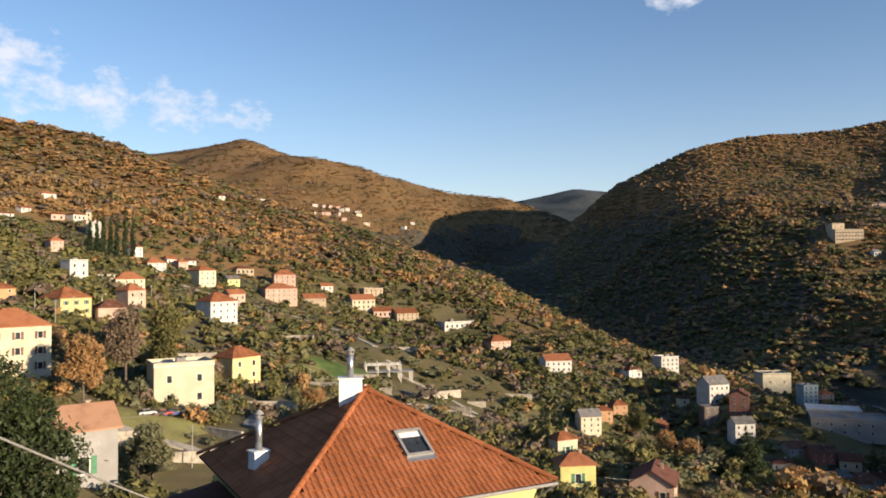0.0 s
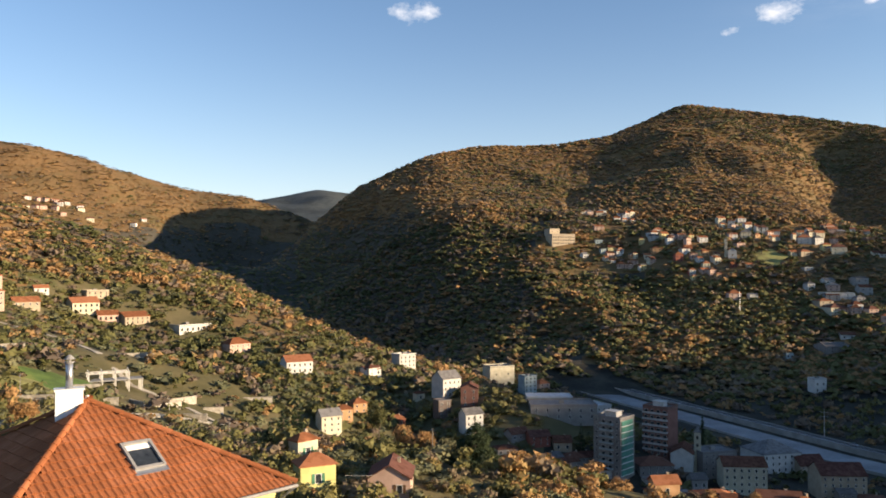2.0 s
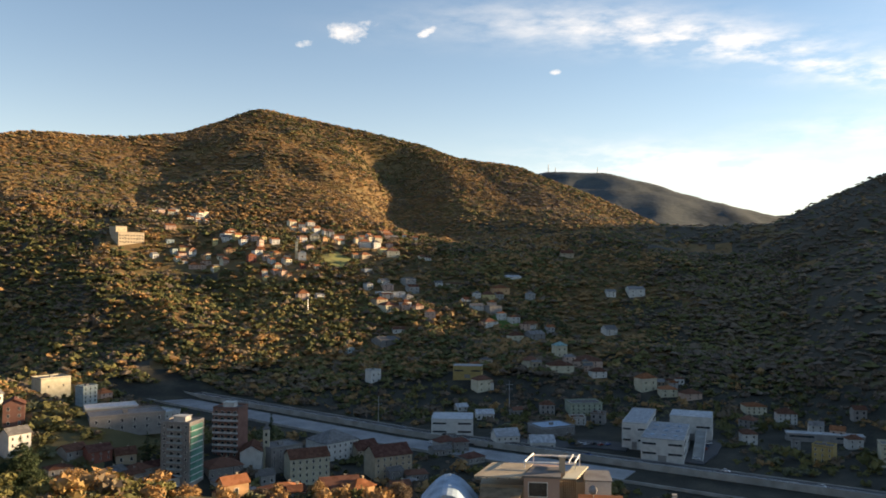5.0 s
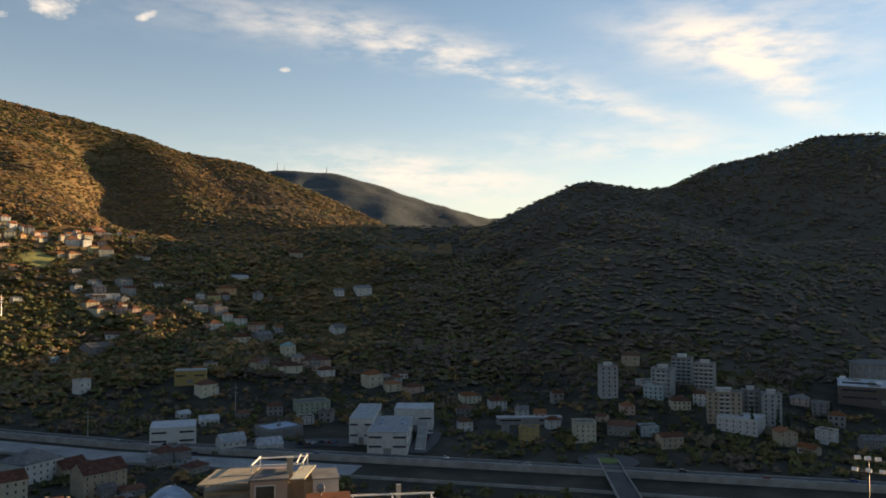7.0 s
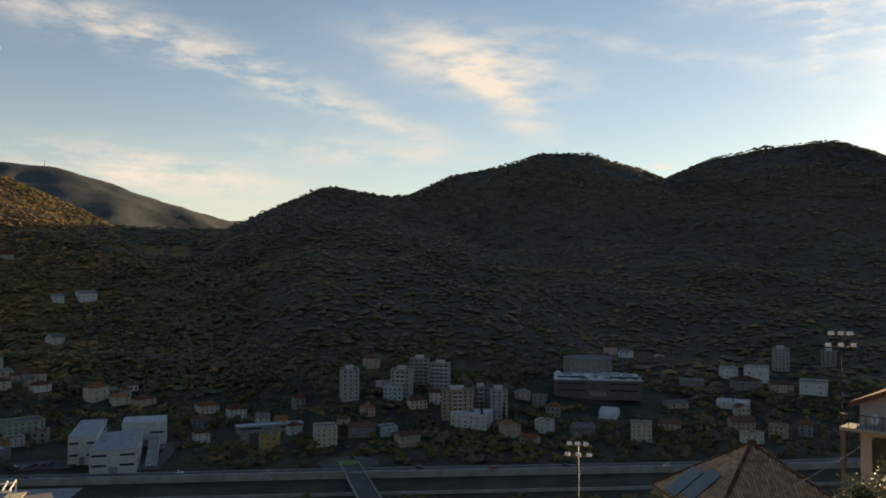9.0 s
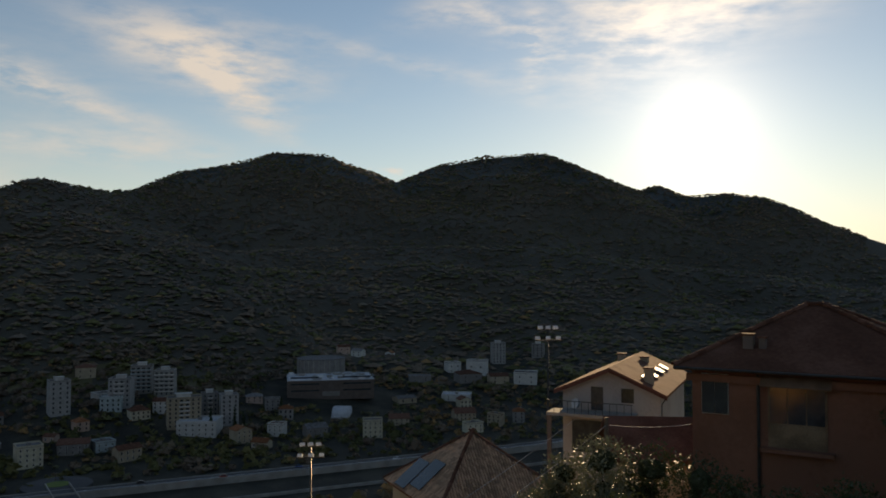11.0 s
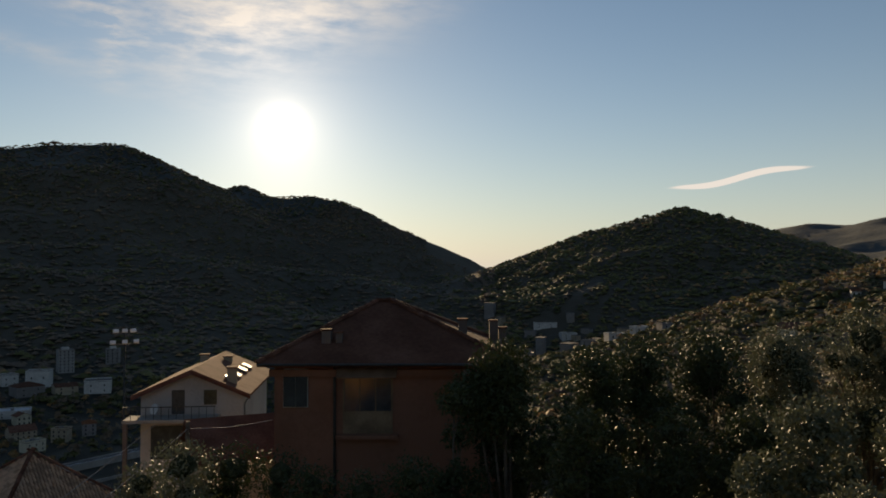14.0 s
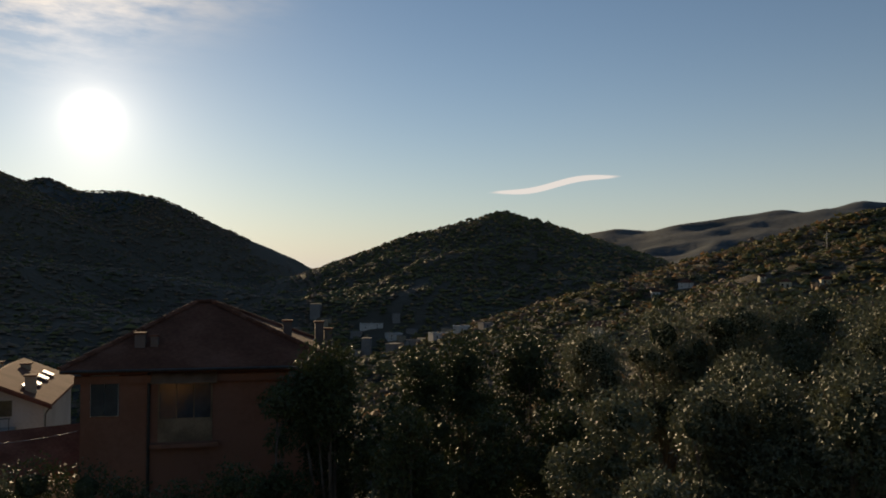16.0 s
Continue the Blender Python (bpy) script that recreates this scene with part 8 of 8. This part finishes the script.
def stuff_mesh(name, verts, tris, mat, label, category):
    me = bpy.data.meshes.new(name)
    me.vertices.add(len(verts))
    me.vertices.foreach_set("co", verts.astype(np.float32).ravel())
    me.loops.add(tris.size)
    me.loops.foreach_set("vertex_index", tris.astype(np.int32).ravel())
    me.polygons.add(len(tris))
    me.polygons.foreach_set("loop_start", np.arange(0, tris.size, 3, dtype=np.int32))
    me.polygons.foreach_set("loop_total", np.full(len(tris), 3, dtype=np.int32))
    me.polygons.foreach_set("use_smooth", np.zeros(len(tris), bool))
    me.materials.append(mat)
    me.update()
    me.validate()
    ob = new(name, me)
    return tagged(ob, label, category, kind="stuff")


def plant(spots, radius, tall, templates, lift=0.55):
    """Copies of crown templates at spots (n x 3) with their own size and turn."""
    vs, fs, k = [], [], 0
    pick = wrng.integers(0, len(templates), len(spots))
    for t, (tv, tf) in enumerate(templates):
        s = spots[pick == t]
        n = len(s)
        if not n:
            continue
        rr, hh = radius[pick == t], tall[pick == t]
        a = wrng.uniform(0, 2 * math.pi, n)
        ca, sa = np.cos(a)[:, None], np.sin(a)[:, None]
        x = (tv[None, :, 0] * ca - tv[None, :, 1] * sa) * rr[:, None]
        y = (tv[None, :, 0] * sa + tv[None, :, 1] * ca) * rr[:, None]
        z = tv[None, :, 2] * hh[:, None] + (hh * lift)[:, None]
        v = np.stack([x + s[:, 0:1], y + s[:, 1:2], z + s[:, 2:3]], -1).reshape(-1, 3)
        f = (tf[None] + (np.arange(n) * len(tv))[:, None, None]).reshape(-1, 3) + k
        vs.append(v)
        fs.append(f)
        k += len(v)
    return np.vstack(vs), np.vstack(fs)


def scatter(n, b0, b1, r0, r1):
    b = np.radians(wrng.uniform(b0, b1, n))
    r = np.sqrt(wrng.uniform(r0 * r0, r1 * r1, n))
    return r * np.sin(b), r * np.cos(b)


taken = np.array(TAKEN)


def free(x, y, margin=0.0):
    ok = np.ones(len(x), bool)
    for k in range(0, len(taken), 40):
        t = taken[k:k + 40]
        ok &= ~((np.hypot(x[:, None] - t[None, :, 0], y[:, None] - t[None, :, 1]) < t[None, :, 2] + margin).any(1))
    return ok


# what can be seen from above the valley: the horizon along each bearing
hor_b = np.arange(-34, 184, 0.5)
hor_r = np.geomspace(30, 4800, 320)
hor_z = ground_height(np.outer(np.sin(np.radians(hor_b)), hor_r), np.outer(np.cos(np.radians(hor_b)), hor_r))
hor_max = np.maximum.accumulate((hor_z - EYE_Z) / hor_r[None], axis=1)


def outlook(x, y, z, slack):
    b, r = np.degrees(np.arctan2(x, y)), np.hypot(x, y)
    b = np.where(b < -90, b + 360, b)
    i = np.clip(np.round((b + 34) / 0.5).astype(int), 0, len(hor_b) - 1)
    j = np.clip(np.searchsorted(hor_r, r * 0.985) - 1, 0, len(hor_r) - 1)
    return (z + slack - EYE_Z) / r > hor_max[i, j]


def land_use(x, y, z):
    """How thickly wooded (0..1), and how much of it is turning leaf, evergreen, olive and bare."""
    r, b = np.hypot(x, y), np.degrees(np.arctan2(x, y))
    glade = fbm(x / 75, y / 75, 3, 40)
    tone = fbm(x / 190, y / 190, 3, 60)
    n = len(x)
    dens, w = np.full(n, 1.0), np.tile(np.array([0.45, 0.25, 0.05, 0.25]), (n, 1))
    home = (r < 620) & ((b < 24) | (b > 142)) & (z < 150)
    dens = np.where(home, np.clip(0.80 + 0.6 * glade, 0.12, 1.0), dens)
    w[home] = (0.05, 0.39, 0.45, 0.11)
    flat = z < 7 + 0.01 * r
    dens = np.where(flat, np.clip(0.72 + 0.55 * glade, np.where((y > 560) | (x > valley_line(y) + 16), 0.62, 0.10), 0.95), dens)
    w[flat] = (0.08, 0.54, 0.12, 0.26)
    village = (b > 25) & (b < 49) & (z > 98) & (z < 205) & (r > 900) & (r < 1200)
    dens = np.where(village, np.clip(0.62 + 0.5 * glade, 0.15, 0.95), dens)
    w[village] = (0.28, 0.34, 0.22, 0.16)
    edge = b + 10 * tone + 5 * glade
    upper = ~home & ~flat & ~village & (edge < 63)
    w[upper] = (0.60, 0.16, 0.04, 0.20)
    lower = upper & (b > 10) & (z < 135)
    w[lower] = (0.36, 0.44, 0.08, 0.12)
    # mostly evergreen, to darken the shaded valley flank
    w[upper & (b < 27) & (b > -8) & (z < 175) & (r > 640)] = (0.15, 0.62, 0.03, 0.20)
    far_rib = upper & (b > 34) & (z > 260)
    w[far_rib] = (0.42, 0.34, 0.04, 0.20)
    shade = (edge >= 63) & ~flat
    w[shade & ~home] = (0.02, 0.36, 0.02, 0.60)
    # dark leaf mix that imitates slopes seen against the sun
    south = b > 140
    w[south] = (0.08, 0.50, 0.34, 0.10)
    w[:, 0] *= 1 + 0.9 * np.clip(tone, -0.9, 0.9)
    w[:, 1] *= 1 - 0.9 * np.clip(tone, -0.9, 0.9)
    return dens, np.maximum(w, 0.01)


KINDS = [(M_AUTUMN, "autumn_wood", "orange and russet broadleaf wood in autumn leaf"), (M_GREEN, "evergreen_wood", "dark green evergreen oak and pine wood"),
         (M_OLIVE, "olive_grove", "grey-green olive groves on the terraces"), (M_BARE, "bare_wood", "bare brown broadleaf trees with few leaves")]
gathered = [[[], [], 0] for _ in KINDS]
FAR = [crown_template(3, 0.46, 1.25, s, dome=True) for s in range(14)]
LITE = [crown_template(8, 0.40, 1.15, 20 + s, 2, dome=True) for s in range(14)]
MID = [crown_template(20, 0.36, 0.9, 40 + s, 2, dome=True) for s in range(12)]
NEAR = [crown_template(96, 0.19, 0.75, 60 + s, 3) for s in range(8)]
CLOSE = [crown_template(185, 0.135, 0.78, 80 + s, 4) for s in range(8)]
# bearing from, to, distance from, to, trees tried, crown radius, crown half height, forms
BELTS = [(-33, 30, 70, 190, 1500, 2.7, 2.2, CLOSE), (-33, 30, 190, 300, 2600, 2.8, 2.2, NEAR), (30, 140, 90, 300, 1000, 2.4, 2.1, NEAR), (140, 183, 60, 320, 2300, 2.6, 2.1, NEAR),
         (-33, 30, 300, 700, 13500, 3.5, 2.3, MID), (-33, 12, 700, 1150, 15000, 4.4, 2.0, LITE), (30, 140, 300, 760, 11000, 3.3, 2.5, MID),
         (140, 183, 320, 1000, 13500, 4.0, 2.4, LITE), (9, 58, 700, 1250, 27000, 4.6, 2.7, LITE), (56, 74, 700, 1250, 5500, 4.4, 2.3, LITE), (8, 64, 1250, 2020, 50000, 3.5, 1.5, FAR),
         (66, 145, 700, 1300, 12000, 4.0, 1.7, FAR), (62, 146, 1300, 1900, 12000, 4.0, 1.6, FAR), (76, 135, 1900, 2340, 15000, 3.8, 2.0, FAR), (139, 172, 1000, 1580, 12000, 3.6, 1.9, FAR),
         (-33, 14, 1150, 1980, 16000, 3.6, 1.5, FAR), (-33, 10, 1980, 2560, 11000, 3.4, 0.9, FAR)]
for b0, b1, r0, r1, n, rad, tall, forms in BELTS:
    x, y = scatter(n, b0, b1, r0, r1)
    z = ground_height(x, y)
    dens, w = land_use(x, y, z)
    ok = (wrng.uniform(size=n) < dens) & free(x, y, rad * 0.6) & outlook(x, y, z, 2.6 * tall)
    river = np.abs(x - valley_line(y) + 16) < 36
    ok &= ~(river & (y < 700) & (np.hypot(x, y) < 1200) & (z < 9))
    ok &= (z + 2 * tall - EYE_Z) / np.hypot(x, y) > -0.315
    x, y, z, w = x[ok], y[ok], z[ok], w[ok]
    cum = np.cumsum(w / w.sum(1, keepdims=True), axis=1)
    kind = (wrng.uniform(size=(len(x), 1)) > cum[:, :3]).sum(1)
    for k in range(4):
        sel = kind == k
        if not sel.any():
            continue
        m = int(sel.sum())
        s = np.clip(wrng.lognormal(-0.05, 0.32, m), 0.45, 1.9) * (0.8 if k == 2 else 1.0)
        v, f = plant(np.stack([x[sel], y[sel], z[sel]], 1), rad * s, tall * s * wrng.uniform(0.75, 1.35, m) * (0.8 if k == 2 else 1.0), forms)
        gathered[k][0].append(v)
        gathered[k][1].append(f + gathered[k][2])
        gathered[k][2] += len(v)
for b, d, w in YARDS:
    # shrubs and fruit trees at the feet of the houses
    m = 5 if d < 350 else 4
    bb = np.radians(b + np.degrees((w / d) * wrng.uniform(-0.75, 0.75, m)))
    dd = d - wrng.uniform(1.0, 7.0, m)
    x, y = dd * np.sin(bb), dd * np.cos(bb)
    kind = wrng.choice(3, m, p=(0.06, 0.5, 0.44))
    for k in range(3):
        sel = kind == k
        if sel.any():
            n = int(sel.sum())
            v, f = plant(np.stack([x[sel], y[sel], ground_height(x[sel], y[sel])], 1), wrng.uniform(1.2, 2.2, n), wrng.uniform(1.1, 2.0, n), CLOSE if d < 200 else NEAR if d < 300 else MID)
            gathered[k][0].append(v)
            gathered[k][1].append(f + gathered[k][2])
            gathered[k][2] += len(v)
for (mat, name, label), (vs, fs, _) in zip(KINDS, gathered):
    stuff_mesh(name, np.vstack(vs), np.vstack(fs), mat, label, "trees")
